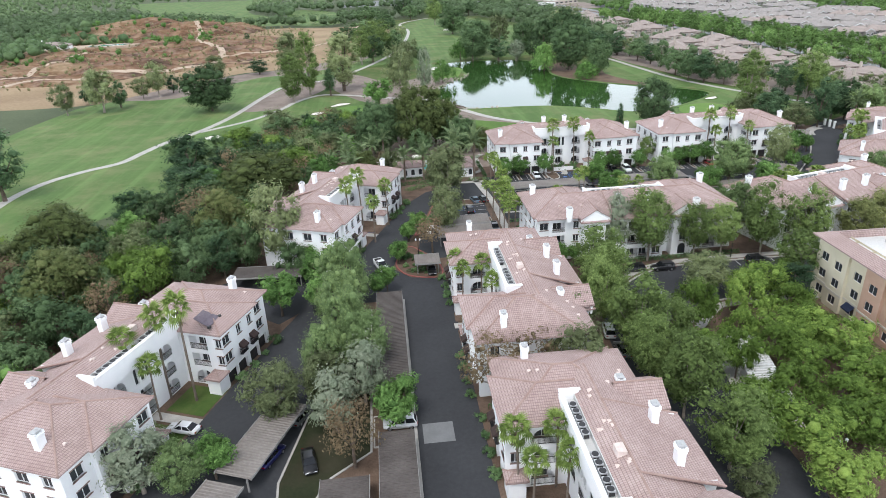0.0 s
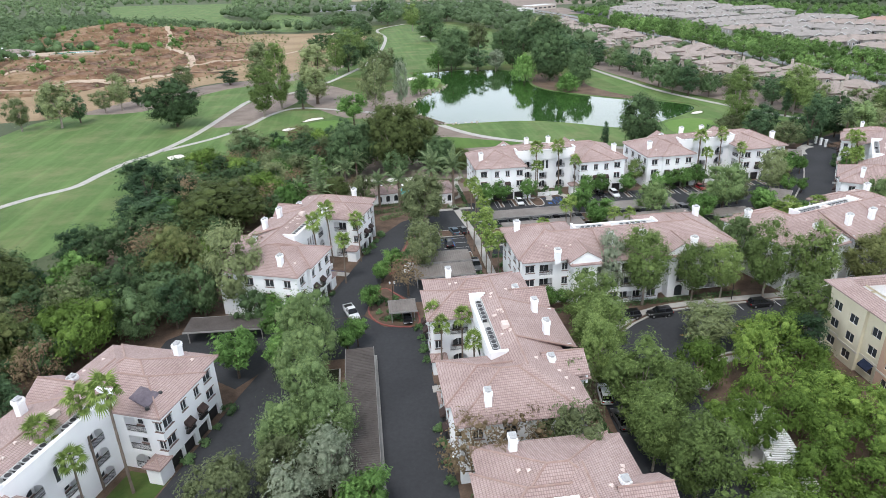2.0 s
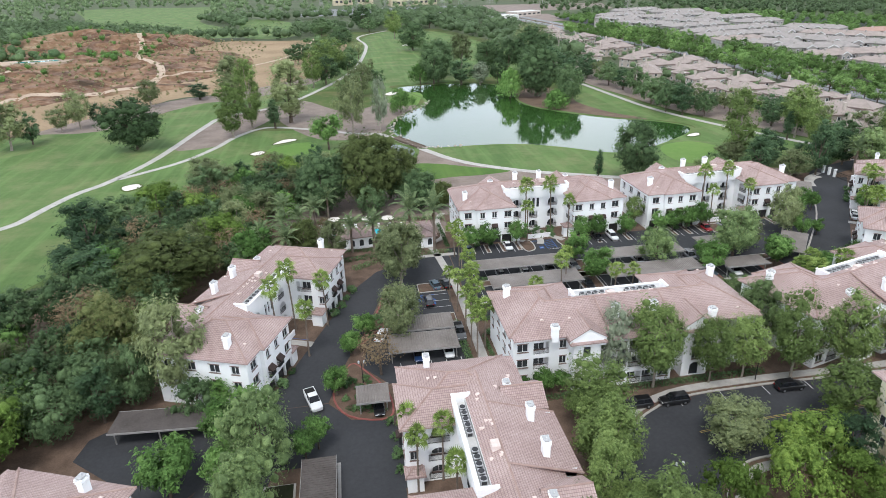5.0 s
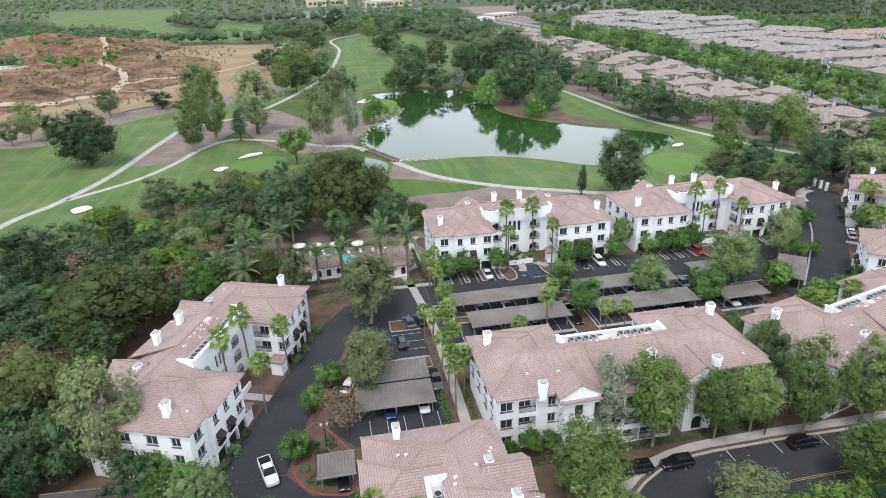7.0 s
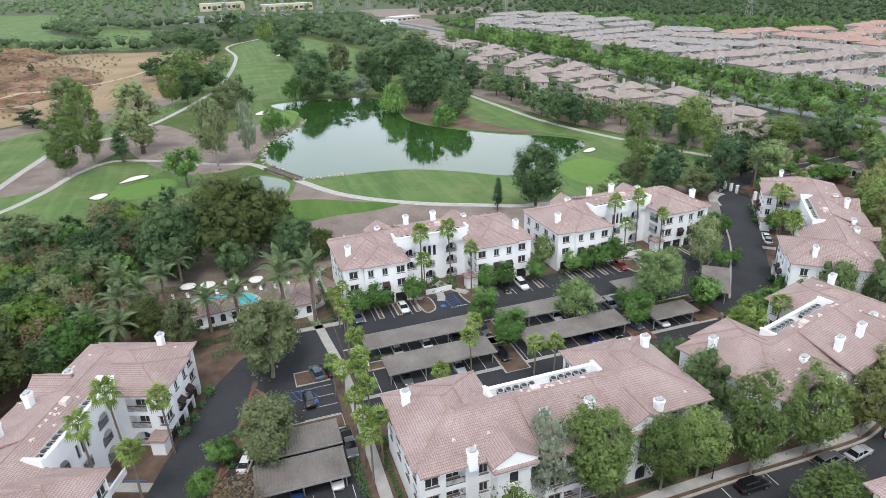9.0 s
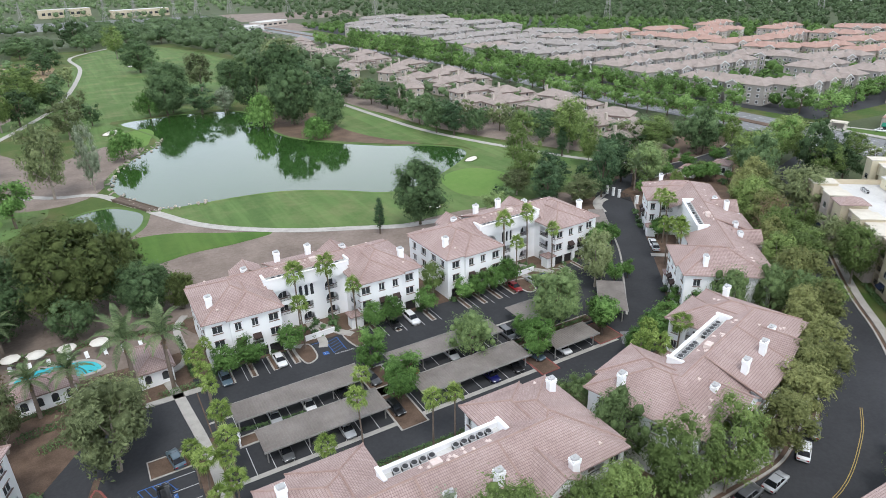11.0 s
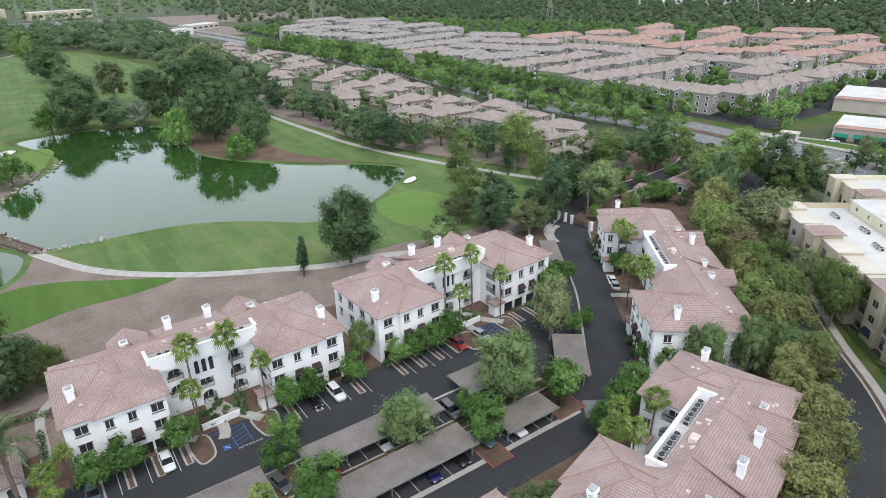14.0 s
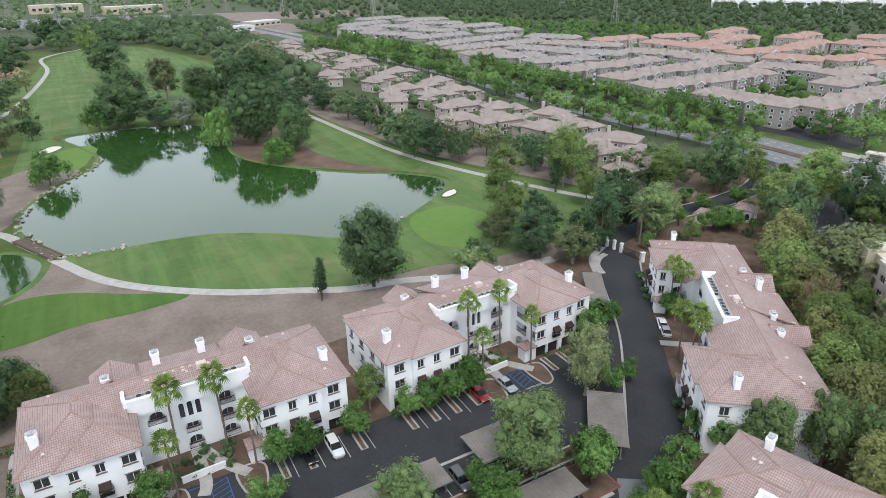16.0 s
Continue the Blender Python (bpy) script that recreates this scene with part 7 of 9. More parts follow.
    if tiled:
        bm = bmesh.new()
        loops = [[(-L / 2 - q, -0.5 - q, z), (L / 2 + q, -0.5 - q, z), (L / 2 + q, D + q, z), (-L / 2 - q, D + q, z)] for q, z in ((-0.2, H - 0.3), (0.7, H - 0.3), (0.7, H - 0.08), (-2.0, H + 0.95), (-2.1, H - 0.4))]
        for lo, hi in zip(loops, loops[1:]):
            for i in range(4):
                poly(bm, [lo[i], lo[(i + 1) % 4], hi[(i + 1) % 4], hi[i]])
        plan_uv(bm)
        part("tile_roof", bm, "roof", b, "pink tile roof band round the flat top")
    else:
        bm = bmesh.new()
        box(bm, -L / 2 + 2.0, L / 2 - 6.0, D * 0.62, D - 1.2, H - 0.35, H + 2.2)
        ridge = part("raised_storey", bm, "yellow", b, "yellow stucco raised storey")
        for k in range(int(L / 5)):
            plain_window(b, frame_on((-L / 2 + 2.0, D * 0.62), (L / 2 - 6.0, D * 0.62), 3.0 + 5 * k if 3 + 5 * k < L - 9 else 3.0, H + 0.5, -0.02), 0.8, 1.1)
        bm = bmesh.new()
        box(bm, -L / 2 + 1.8, L / 2 - 5.8, D * 0.62 - 0.2, D - 1.0, H + 2.2, H + 2.45)
        part("upper_roof", bm, "flatroof", b, "white flat roof of the raised storey")
    for k in range(int(L / 9)):
        for j in range(3):
            part_of("air_conditioner", cached("ac", ac_mesh), None, b, m=pose(-L / 2 + 5 + 9 * k + 1.2 * j, D * 0.4 + (k % 2) * 2, H - 0.35))
    for m, ww, hh in wins:
        plain_window(b, m, round(ww, 2), hh)
    for m, ww in rails:
        ww = round(ww, 2)
        part_of("railing", cached(("rail", ww), lambda: rail_mesh(ww)), "iron", b, m=m)


M["navy"] = surface("navy_canvas", (0.012, 0.018, 0.04), (0.025, 0.035, 0.07), 2, 20, 0.85)
big_block(162.9, 137.2, 231.3, 72, 24, 10.5, ("cream", "cream", "beige"), "large four-storey cream stucco apartment building with flat white roofs", 17)
big_block(214.0, 160.0, 231.3, 26, 30, 9.0, ("yellow", "cream"), "four-storey yellow stucco building with flat roofs", 7)
big_block(75.6, 84.5, -92, 26, 22, 11.6, ("yellow", "yellow", "yellow", "orange", "orange", "orange"), "four-storey yellow and orange stucco building with tile roof edge", 6, True)


# white pergola in the garden of the yellow building
def pergola(x, y, rot, length, width):
    bm = bmesh.new()
    sheet(bm, [tuple((pose(x, y, 0, 0, 0, rot) @ Vector((u, v, 0)))[:2]) for u, v in ((-width / 2 - 2, -length / 2 - 1.5), (width / 2 + 2, -length / 2 - 1.5), (width / 2 + 2, length / 2 + 1.5), (-width / 2 - 2, length / 2 + 1.5))], 0.13)
    setting("garden_patio", bm, "concrete", "pale concrete patio under the pergola", "pavement")
    p = thing("pergola", "long white slatted pergola on square posts", "pergola", m=pose(x, y, 0.13, 0, 0, rot))
    for s in (-1, 1):
        bm = bmesh.new()
        box(bm, s * width / 2 - 0.08, s * width / 2 + 0.08, -length / 2, length / 2, 2.7, 2.95)
        part("beam", bm, "trimwhite", p)
        for k in range(6):
            v = -length / 2 + 0.3 + k * (length - 0.6) / 5
            bm = bmesh.new()
            box(bm, s * width / 2 - 0.1, s * width / 2 + 0.1, v - 0.1, v + 0.1, 0, 2.7)
            part("post", bm, "trimwhite", p)
    bm = bmesh.new()
    box(bm, -width / 2 - 0.5, width / 2 + 0.5, -0.09, 0.09, 2.95, 3.08)
    me = mesh_of("slat", bm)
    me.materials.append(M["trimwhite"])
    for k in range(int(length / 0.42)):
        part_of("slat", me, None, p, m=pose(0, -length / 2 + 0.2 + 0.42 * k, 0))


pergola(51.4, 73.0, -12.5, 18.0, 3.4)


# ---- houses beyond the golf course ----
def small_window():
    bm = bmesh.new()
    lo = [(-0.75, 0.0, -0.1), (0.75, 0.0, -0.1), (0.75, 0.0, 1.5), (-0.75, 0.0, 1.5)]
    hi = [(x * 0.97, -0.1, z) for x, _, z in lo]
    poly(bm, hi)
    for i in range(4):
        poly(bm, (lo[i], lo[(i + 1) % 4], hi[(i + 1) % 4], hi[i]))
    n0 = len(bm.faces)
    poly(bm, [(-0.55, -0.115, 0.08), (0.55, -0.115, 0.08), (0.55, -0.115, 1.34), (-0.55, -0.115, 1.34)])
    bm.faces.ensure_lookup_table()
    for f in bm.faces[n0:]:
        f.material_index = 1
    me = mesh_of("window", bm)
    me.materials.append(M["trimwhite"])
    me.materials.append(M["glass"])
    return me


def house(name, label, blocks, z, roof, walls, sides, floors, seed):
    """A house from hipped blocks (x0, x1, y0, y1, extra height), with windows on the sides named."""
    b = thing(name, label, "house", name.replace("_", " ") + "s")
    wm, glazing = cached("small", small_window), []
    wb, rb, caps = bmesh.new(), bmesh.new(), []
    for x0, x1, y0, y1, dz in blocks:
        for p, q in (((x0, y0), (x1, y0)), ((x1, y0), (x1, y1)), ((x1, y1), (x0, y1)), ((x0, y1), (x0, y0))):
            wall(wb, p, q, 0, z + dz)
        hip(rb, caps, x0 - 0.6, x1 + 0.6, y0 - 0.6, y1 + 0.6, z + dz, 0.42)
        for p, q, on in (((x0, y0), (x1, y0), "s"), ((x0, y1), (x0, y0), "w")):
            if on in sides:
                ln = (Vector(q) - Vector(p)).length
                n = max(1, int(ln / 4.4))
                for k in range(n):
                    for f in range(floors):
                        glazing.append(frame_on(p, q, ln * (k + 0.5) / n, 0.9 + 2.9 * f, 0.0))
    part("wall", wb, walls, b)
    part("roof", rb, roof, b)
    eb = bmesh.new()
    for x0, x1, y0, y1, dz in blocks:
        box(eb, x0 - 0.5, x1 + 0.5, y0 - 0.5, y1 + 0.5, z + dz - 0.62, z + dz - 0.23)
    part("eaves", eb, "fascia", b, "dark brown eave boards")
    bm = bmesh.new()
    for m in glazing:
        n0 = len(bm.verts)
        bm.from_mesh(wm)
        bm.verts.ensure_lookup_table()
        for v in bm.verts[n0:]:
            v.co = m @ v.co
    ob = part("glazing", bm, "trimwhite", b, "rows of small white-framed windows", "stuff")
    ob.data.materials.append(M["glass"])
    x0, x1, y0, y1, dz = blocks[0]
    bm = bmesh.new()
    box(bm, x0 + 2, x0 + 3, (y0 + y1) / 2 - 0.5, (y0 + y1) / 2 + 0.5, z - 1, z + dz + 4.0)
    part("chimney", bm, walls, b)
    return b


def place_copies(master, spots):
    for k, (x, y, r) in enumerate(spots):
        m = pose(x, y, 0, 0, 0, r)
        if k == 0:
            master.matrix_basis = m
        else:
            copy_thing(master, m)


ROW_LABEL = "beige two-storey row house with clustered hipped tan roofs"
villas = [house("row_house", ROW_LABEL, ((-9, 4, -5, 6, 0), (-12, -6, -8, 1, -1.3), (2, 9, -7.5, 3, -0.5), (6, 13, -4, 5, -2.4)), 6.3, "rooftan", "beige", "sw", 2, 1),
          house("row_house", ROW_LABEL, ((-6, 8, -6, 5, 0), (-12, -4, -8, 3, -0.7), (4, 11, -9, 0, -1.8)), 6.3, "rooftan", "beige", "sw", 2, 2),
          house("row_house", ROW_LABEL, ((-12, -3, -6, 4, -0.4), (-5, 6, -7.5, 6, 0.2), (5, 13, -5.5, 4, -1.0), (-1, 4, -9.5, -6, -2.2)), 6.3, "rooftan", "beige", "sw", 2, 3)]
rng = random.Random(11)
ROWS_OF_HOUSES = [(198, 563, 29), (220, 543, 14), (205, 508, 24), (183, 485, -13), (202, 452, 20), (200, 415, 2), (206, 391, 12), (183, 397, -14), (203, 361, -3), (216, 345, -10), (186, 336, 5), (201, 326, -80), (220, 299, 2), (219, 274, -60),
                  (201, 247, 5), (204, 268, 2), (224, 425, 15), (222, 470, 10), (222, 395, -5), (196, 600, 12), (216, 590, 20), (204, 640, 10), (188, 535, 8), (206, 303, 20), (226, 320, -70), (215, 508, 0), (194, 690, 14), (216, 680, 8)]
for j in range(3):
    place_copies(villas[j], [(x, y, r + 80 if k % 4 == 3 else r) for k, (x, y, r) in enumerate(ROWS_OF_HOUSES) if k % 3 == j])


def terrace_block(L, roof, walls, label):
    """A three-storey block: long hipped roof, gabled bays on both long sides, taller cross wings, balconies before
    slabs coloured as shaded recesses.
    """
    b = thing("distant_flats", label, "house", "distant flats")
    wm, glazing = cached("small", small_window), []
    h, z, d = L / 2, 9.0, 6.6
    wb, bb, rb, tb, db = (bmesh.new() for _ in range(5))
    caps = []
    for p, q in (((-h, -d), (h, -d)), ((h, -d), (h, d)), ((h, d), (-h, d)), ((-h, d), (-h, -d))):
        wall(wb, p, q, 0, z)
        ln = math.dist(p, q)
        n = int(ln / 4.0)
        for k in range(n):
            for f in range(3):
                glazing.append(frame_on(p, q, ln * (k + 0.5) / n, 0.9 + 2.9 * f))
    hip(rb, caps, -h - 0.6, h + 0.6, -d - 0.6, d + 0.6, z, 0.4)
    for s in (-1, 1):
        x0, x1 = sorted((s * (h - 8.5), s * (h + 0.8)))
        for p, q in (((x0, -d - 2.6), (x1, -d - 2.6)), ((x1, -d - 2.6), (x1, d + 2.6)), ((x1, d + 2.6), (x0, d + 2.6)), ((x0, d + 2.6), (x0, -d - 2.6))):
            wall(bb, p, q, 0, z + 0.5)
            ln = math.dist(p, q)
            for f in range(3):
                for u in (0.27, 0.73) if ln < 12 else (0.12, 0.37, 0.63, 0.88):
                    glazing.append(frame_on(p, q, ln * u, 0.9 + 2.9 * f))
        hip(rb, caps, x0 - 0.6, x1 + 0.6, -d - 3.2, d + 3.2, z + 0.5, 0.42)
    n = max(1, int((L - 20) / 11))
    for k in range(n):
        x = -h + 8.5 + (L - 17) * (k + 0.5) / n
        for s in (-1, 1):
            y0, y1 = s * d, s * (d + 1.9)
            box(bb, x - 3.0, x + 3.0, min(y0, y1) + 0.01, max(y0, y1), 0, z + 0.2)
            zt = z + 1.9
            g = [(x - 3.6, z + 0.1), (x + 3.6, z + 0.1), (x, zt)]
            ya, yb = s * (d + 2.3), s * 0.5
            for (u0, v0), (u1, v1) in ((g[0], g[2]), (g[2], g[1])):
                quad = [(u0, ya, v0), (u1, ya, v1), (u1, yb, v1), (u0, yb, v0)]
                poly(rb, quad if s < 0 else quad[::-1])
                poly(tb, [(u0, ya - s * 0.02, v0 - 0.05), (u1, ya - s * 0.02, v1 - 0.05), (u1, ya - s * 0.02, v1 - 0.5), (u0, ya - s * 0.02, v0 - 0.5)])
            poly(bb, [(x - 3.0, y1, z + 0.2), (x + 3.0, y1, z + 0.2), (x, y1, zt - 0.35)])
            p, q = ((x - 3.0, y1), (x + 3.0, y1)) if s < 0 else ((x + 3.0, y1), (x - 3.0, y1))
            for f in range(3):
                for u in (1.5, 4.5):
                    glazing.append(frame_on(p, q, u, 0.9 + 2.9 * f))
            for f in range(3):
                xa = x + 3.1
                # flat dark slab on the wall: shade of a recess put into colour
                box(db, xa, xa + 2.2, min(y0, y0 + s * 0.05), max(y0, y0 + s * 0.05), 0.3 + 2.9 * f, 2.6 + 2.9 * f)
                box(tb, xa - 0.1, xa + 2.3, min(y0, y0 + s * 1.1), max(y0, y0 + s * 1.1), 0.15 + 2.9 * f, 0.3 + 2.9 * f)
                box(tb, xa - 0.1, xa + 2.3, y0 + s * 1.1 - 0.05, y0 + s * 1.1 + 0.05, 0.3 + 2.9 * f, 1.2 + 2.9 * f)
    for x in np.arange(-h + 6, h - 4, 12.5):
        box(bb, x - 0.5, x + 0.5, -2.6, -1.4, z + 1.0, z + 3.6)
    part("wall", wb, walls, b)
    part("bay", bb, "taupelight" if walls == "taupe" else "beige", b, "lighter stucco bays and cross wings", "stuff")
    part("roof", rb, roof, b)
    part("trim", tb, "trimwhite", b, "white gable trim and balcony fronts", "stuff")
    part("balcony_recess", db, "garage", b, "flat dark slabs painted as shaded balcony recesses", "stuff")
    bm = bmesh.new()
    for m in glazing:
        n0 = len(bm.verts)
        bm.from_mesh(wm)
        bm.verts.ensure_lookup_table()
        for v in bm.verts[n0:]:
            v.co = m @ v.co
    ob = part("glazing", bm, "trimwhite", b, "rows of small white-framed windows", "stuff")
    ob.data.materials.append(M["glass"])
    return b


FLAT_PLANS = []
bm = bmesh.new()
sheet(bm, [(296, 232), (660, 232), (660, 540), (470, 880), (284, 880), (286, 560), (288, 420), (290, 330)], 0.06)
setting("estate_drives", bm, "asphalt", "grey asphalt drives between distant apartment blocks", "asphalt")


def estate(roof, walls, label, spots):
    """Blocks set as (x, y, turn, length), each copied from the master of its length."""
    masters = {}
    for x, y, r, ln in spots:
        size = min((32, 44, 58), key=lambda v: abs(v - ln))
        m = pose(x, y, 0, 0, 0, r)
        FLAT_PLANS.append([tuple((m @ Vector((u * (size / 2 + 4), v, 0)))[:2]) for u, v in ((-1, -13), (1, -13), (1, 13), (-1, 13))])
        if size in masters:
            copy_thing(masters[size], m)
        else:
            masters[size] = terrace_block(size, roof, walls, label)
            masters[size].matrix_basis = m


estate("rooftan", "taupe", "distant three-storey taupe apartment block with tan roof",
       ((308, 287, -80, 40), (342, 262, 2, 57), (314, 332, -6, 44), (356, 330, 0, 46), (318, 364, 8, 45), (366, 366, 6, 44), (402, 334, -66, 32), (420, 302, -12, 45), (393, 423, -69, 40), (401, 382, -67, 42), (386, 490, -57, 57), (300, 491, -5, 32),
        (384, 288, 4, 32), (404, 262, 0, 44), (346, 398, 6, 44), (306, 398, 4, 32)))
estate("roofgrey", "taupe", "distant three-storey grey apartment block with grey shingle roof",
       ((309, 463, -16, 30), (319, 432, -12, 43), (358, 447, -59, 39), (342, 486, -65, 46), (360, 570, 10, 49), (314, 560, 14, 44), (310, 525, 8, 44), (356, 528, 8, 44), (303, 655, -62, 58), (330, 610, 6, 58), (328, 771, 20, 57), (402, 782, -14, 58),
        (404, 676, -6, 58), (343, 717, -53, 58), (391, 731, -40, 58), (398, 620, 4, 44), (402, 545, -60, 44), (350, 660, -58, 44), (300, 715, -60, 44), (372, 830, 10, 58)))
estate("roofpink", "beige", "distant apartment block with salmon tile roof",
       ((434, 501, -5, 39), (439, 456, -80, 34), (444, 421, -63, 31), (515, 454, -62, 32), (452, 388, -8, 39), (440, 354, -67, 26), (508, 391, 14, 57), (545, 372, -77, 33), (466, 334, -11, 31), (468, 304, -15, 32), (515, 335, -36, 30), (483, 487, -23, 34),
        (478, 442, 12, 44), (560, 430, 10, 44), (566, 330, -20, 44), (520, 300, 6, 44), (470, 268, 4, 44), (540, 262, 8, 44), (600, 380, -60, 44), (600, 300, 8, 44), (550, 490, 16, 44)))


shelter(287.6, 217.6, -74)


def shop_row():
    s = thing("shopping_centre", "low shopping centre with white roof and green awnings", "shop building", m=pose(305.6, 209.5, 0, 0, 0, -72))
    for x0, x1, y0, y1, z in ((0, 22, -6, 20, 5.0), (22, 31, -9, 20, 6.6), (31, 64, -4, 24, 5.0), (-8, 60, 52, 90, 6.0)):
        bm = bmesh.new()
        box(bm, x0, x1, y0, y1, 0, z)
        part("wall", bm, "beige", s)
        bm = bmesh.new()
        box(bm, x0 + 0.4, x1 - 0.4, y0 + 3.0, y1 - 0.4, z, z + 0.15)
        part("flat_roof", bm, "flatroof", s)
        bm, caps = bmesh.new(), []
        hip(bm, caps, x0, x1, y0 - 0.6, y0 + 3.0, z, 0.5)
        part("tile_roof", bm, "roofpink", s)
    for k in range(9):
        bm = bmesh.new()
        x = 1 + 6.6 * k
        poly(bm, [(x, -9.4, 3.6), (x + 5, -9.4, 3.6), (x + 5, -11.0, 2.6), (x, -11.0, 2.6)])
        poly(bm, [(x, -11.0, 2.6), (x + 5, -11.0, 2.6), (x + 5, -11.0, 2.2), (x, -11.0, 2.2)])
        part("awning", bm, "greenawning", s)
    for k in range(9):
        bm = bmesh.new()
        x = 1.4 + 6.6 * k
        box(bm, x, x + 4, -9.3, -9.1, 0.3, 2.4)
        part("shop_window", bm, "glass", s)


shop_row()


def shed(x, y, w, d, h, r, mat, label):
    s = thing("warehouse", label, "warehouse", "warehouses", m=pose(x, y, 0, 0, 0, r))
    bm = bmesh.new()
    box(bm, -w / 2, w / 2, -d / 2, d / 2, 0, h)
    part("wall", bm, mat, s)
    bm = bmesh.new()
    box(bm, -w / 2 + 0.5, w / 2 - 0.5, -d / 2 + 0.5, d / 2 - 0.5, h, h + 0.3)
    part("flat_roof", bm, "flatroof", s)
    for k in range(int(w / 9)):
        bm = bmesh.new()
        box(bm, -w / 2 + 3 + 9 * k, -w / 2 + 8 + 9 * k, -d / 2 - 0.1, -d / 2, h * 0.35, h * 0.65)
        part("window_band", bm, "glass", s)


for row in ((990, 760, 170, 60, 11, -50, "trimwhite", "long white distant warehouse"), (1080, 640, 130, 50, 11, -50, "trimwhite", "long white distant warehouse"), (150, 1330, 90, 26, 12, 10, "cream", "cream distant office building"),
            (40, 1440, 80, 26, 14, 8, "cream", "cream distant office building"), (260, 940, 46, 22, 6, 30, "beige", "low distant store building"), (215, 880, 40, 18, 6, 20, "flatroof", "low white distant store"), (1180, 980, 160, 60, 10, -40, "trimwhite", "long white distant warehouse")):
    shed(*row)
bm = bmesh.new()
sheet(bm, [(250, 1040), (420, 1010), (460, 1160), (260, 1240)], 0.06)
sheet(bm, [(225, 830), (290, 830), (300, 960), (230, 980)], 0.05)
setting("pale_lot", bm, "dirt", "pale bare lots in the distance", "lot")
bm = bmesh.new()
sheet(bm, [(-60, 1120), (230, 1060), (240, 1240), (-40, 1300)], 0.05)
setting("substation_yard", bm, "patch", "grey gravel yard of a distant substation", "lot")


def pylon(x, y, h, r):
    p = thing("power_pylon", "grey lattice power pylon", "pylon", "power pylons", m=pose(x, y, 0, 0, 0, r))
    bm = bmesh.new()
    levels = [(0, 4.2), (h * 0.35, 2.4), (h * 0.62, 1.2), (h, 0.5)]
    for sx in (-1, 1):
        for sy in (-1, 1):
            tube(bm, [(sx * w, sy * w, z) for z, w in levels], [0.22, 0.2, 0.18, 0.12], 4)
    for k in range(9):
        z0, z1 = h * k / 9, h * (k + 1) / 9
        w0, w1 = (np.interp(z, [a for a, _ in levels], [b for _, b in levels]) for z in (z0, z1))
        for s in (-1, 1):
            tube(bm, [(-w0, s * w0, z0), (w1, s * w1, z1)], [0.1, 0.1], 3)
            tube(bm, [(s * w0, -w0, z0), (s * w1, w1, z1)], [0.1, 0.1], 3)
    part("lattice", bm, "post", p)
    for z, w in ((h * 0.66, 7), (h * 0.78, 8.5), (h * 0.9, 6)):
        bm = bmesh.new()
        tube(bm, [(-w, 0, z), (0, 0, z + 1.0), (w, 0, z)], [0.12, 0.3, 0.12], 4)
        part("cross_arm", bm, "post", p)


for x, y, h in ((40, 1180, 34), (85, 1150, 36), (130, 1200, 36), (175, 1120, 38), (215, 1170, 36), (330, 1080, 40), (290, 1280, 40), (560, 640, 44), (830, 560, 46), (700, 900, 42), (420, 960, 40), (-20, 1230, 34)):
    pylon(x, y, h, 25)
# white villa on the hill
villa_w = house("hill_villa", "white flat villa among trees on the hill", ((-12, 6, -5, 5, 0), (4, 12, -7, 3, -0.4)), 3.4, "rooftan", "trimwhite", "s", 1, 9)
villa_w.matrix_basis = pose(-268, 585, 6.0, 0, 0, 8)
bm = bmesh.new()
prism(bm, [(-292, 572), (-206, 584), (-203, 610), (-290, 602)], -1.0, 6.0)
setting("villa_terrace", bm, "trail", "pale levelled terrace of the hilltop villa", "terrace")
bm = bmesh.new()
sheet(bm, [(-245, 588), (-214, 593), (-213, 600), (-244, 595)], 6.1)
setting("villa_pool", bm, "pool", "far pale blue pool of the villa", "swimming pool")


# shade sail lying on a roof
SAIL = (-28.7, 86.2, 10.85)
sail = thing("fallen_shade_canopy", "collapsed grey-purple shade canopy lying on roof tiles", "canopy", m=pose(SAIL[0], SAIL[1], 0, 0, 0, 68.5))
bm = bmesh.new()
c = [(-1.5, -1.3), (1.6, -1.0), (1.3, 1.5), (-1.2, 1.4)]
lift = lambda u, v: SAIL[2] + 0.12 + v * 0.36
tip = (0.1, 0.2, SAIL[2] + 0.75)
for i in range(4):
    a, b2 = c[i], c[(i + 1) % 4]
    poly(bm, [(*a, lift(*a)), (*b2, lift(*b2)), tip])
    poly(bm, [(*b2, lift(*b2)), (*a, lift(*a)), (a[0], a[1], lift(*a) - 0.15), (b2[0], b2[1], lift(*b2) - 0.15)])
part("fabric", bm, "sail", sail)
for u, v in ((-1.5, -1.3), (1.6, -1.0)):
    bm = bmesh.new()
    tube(bm, [(u, v, lift(u, v) - 0.2), (u, v, lift(u, v) + 0.12)], [0.3, 0.26], 10)
    part("weight", bm, "iron", sail, "black weight holding the canopy down")


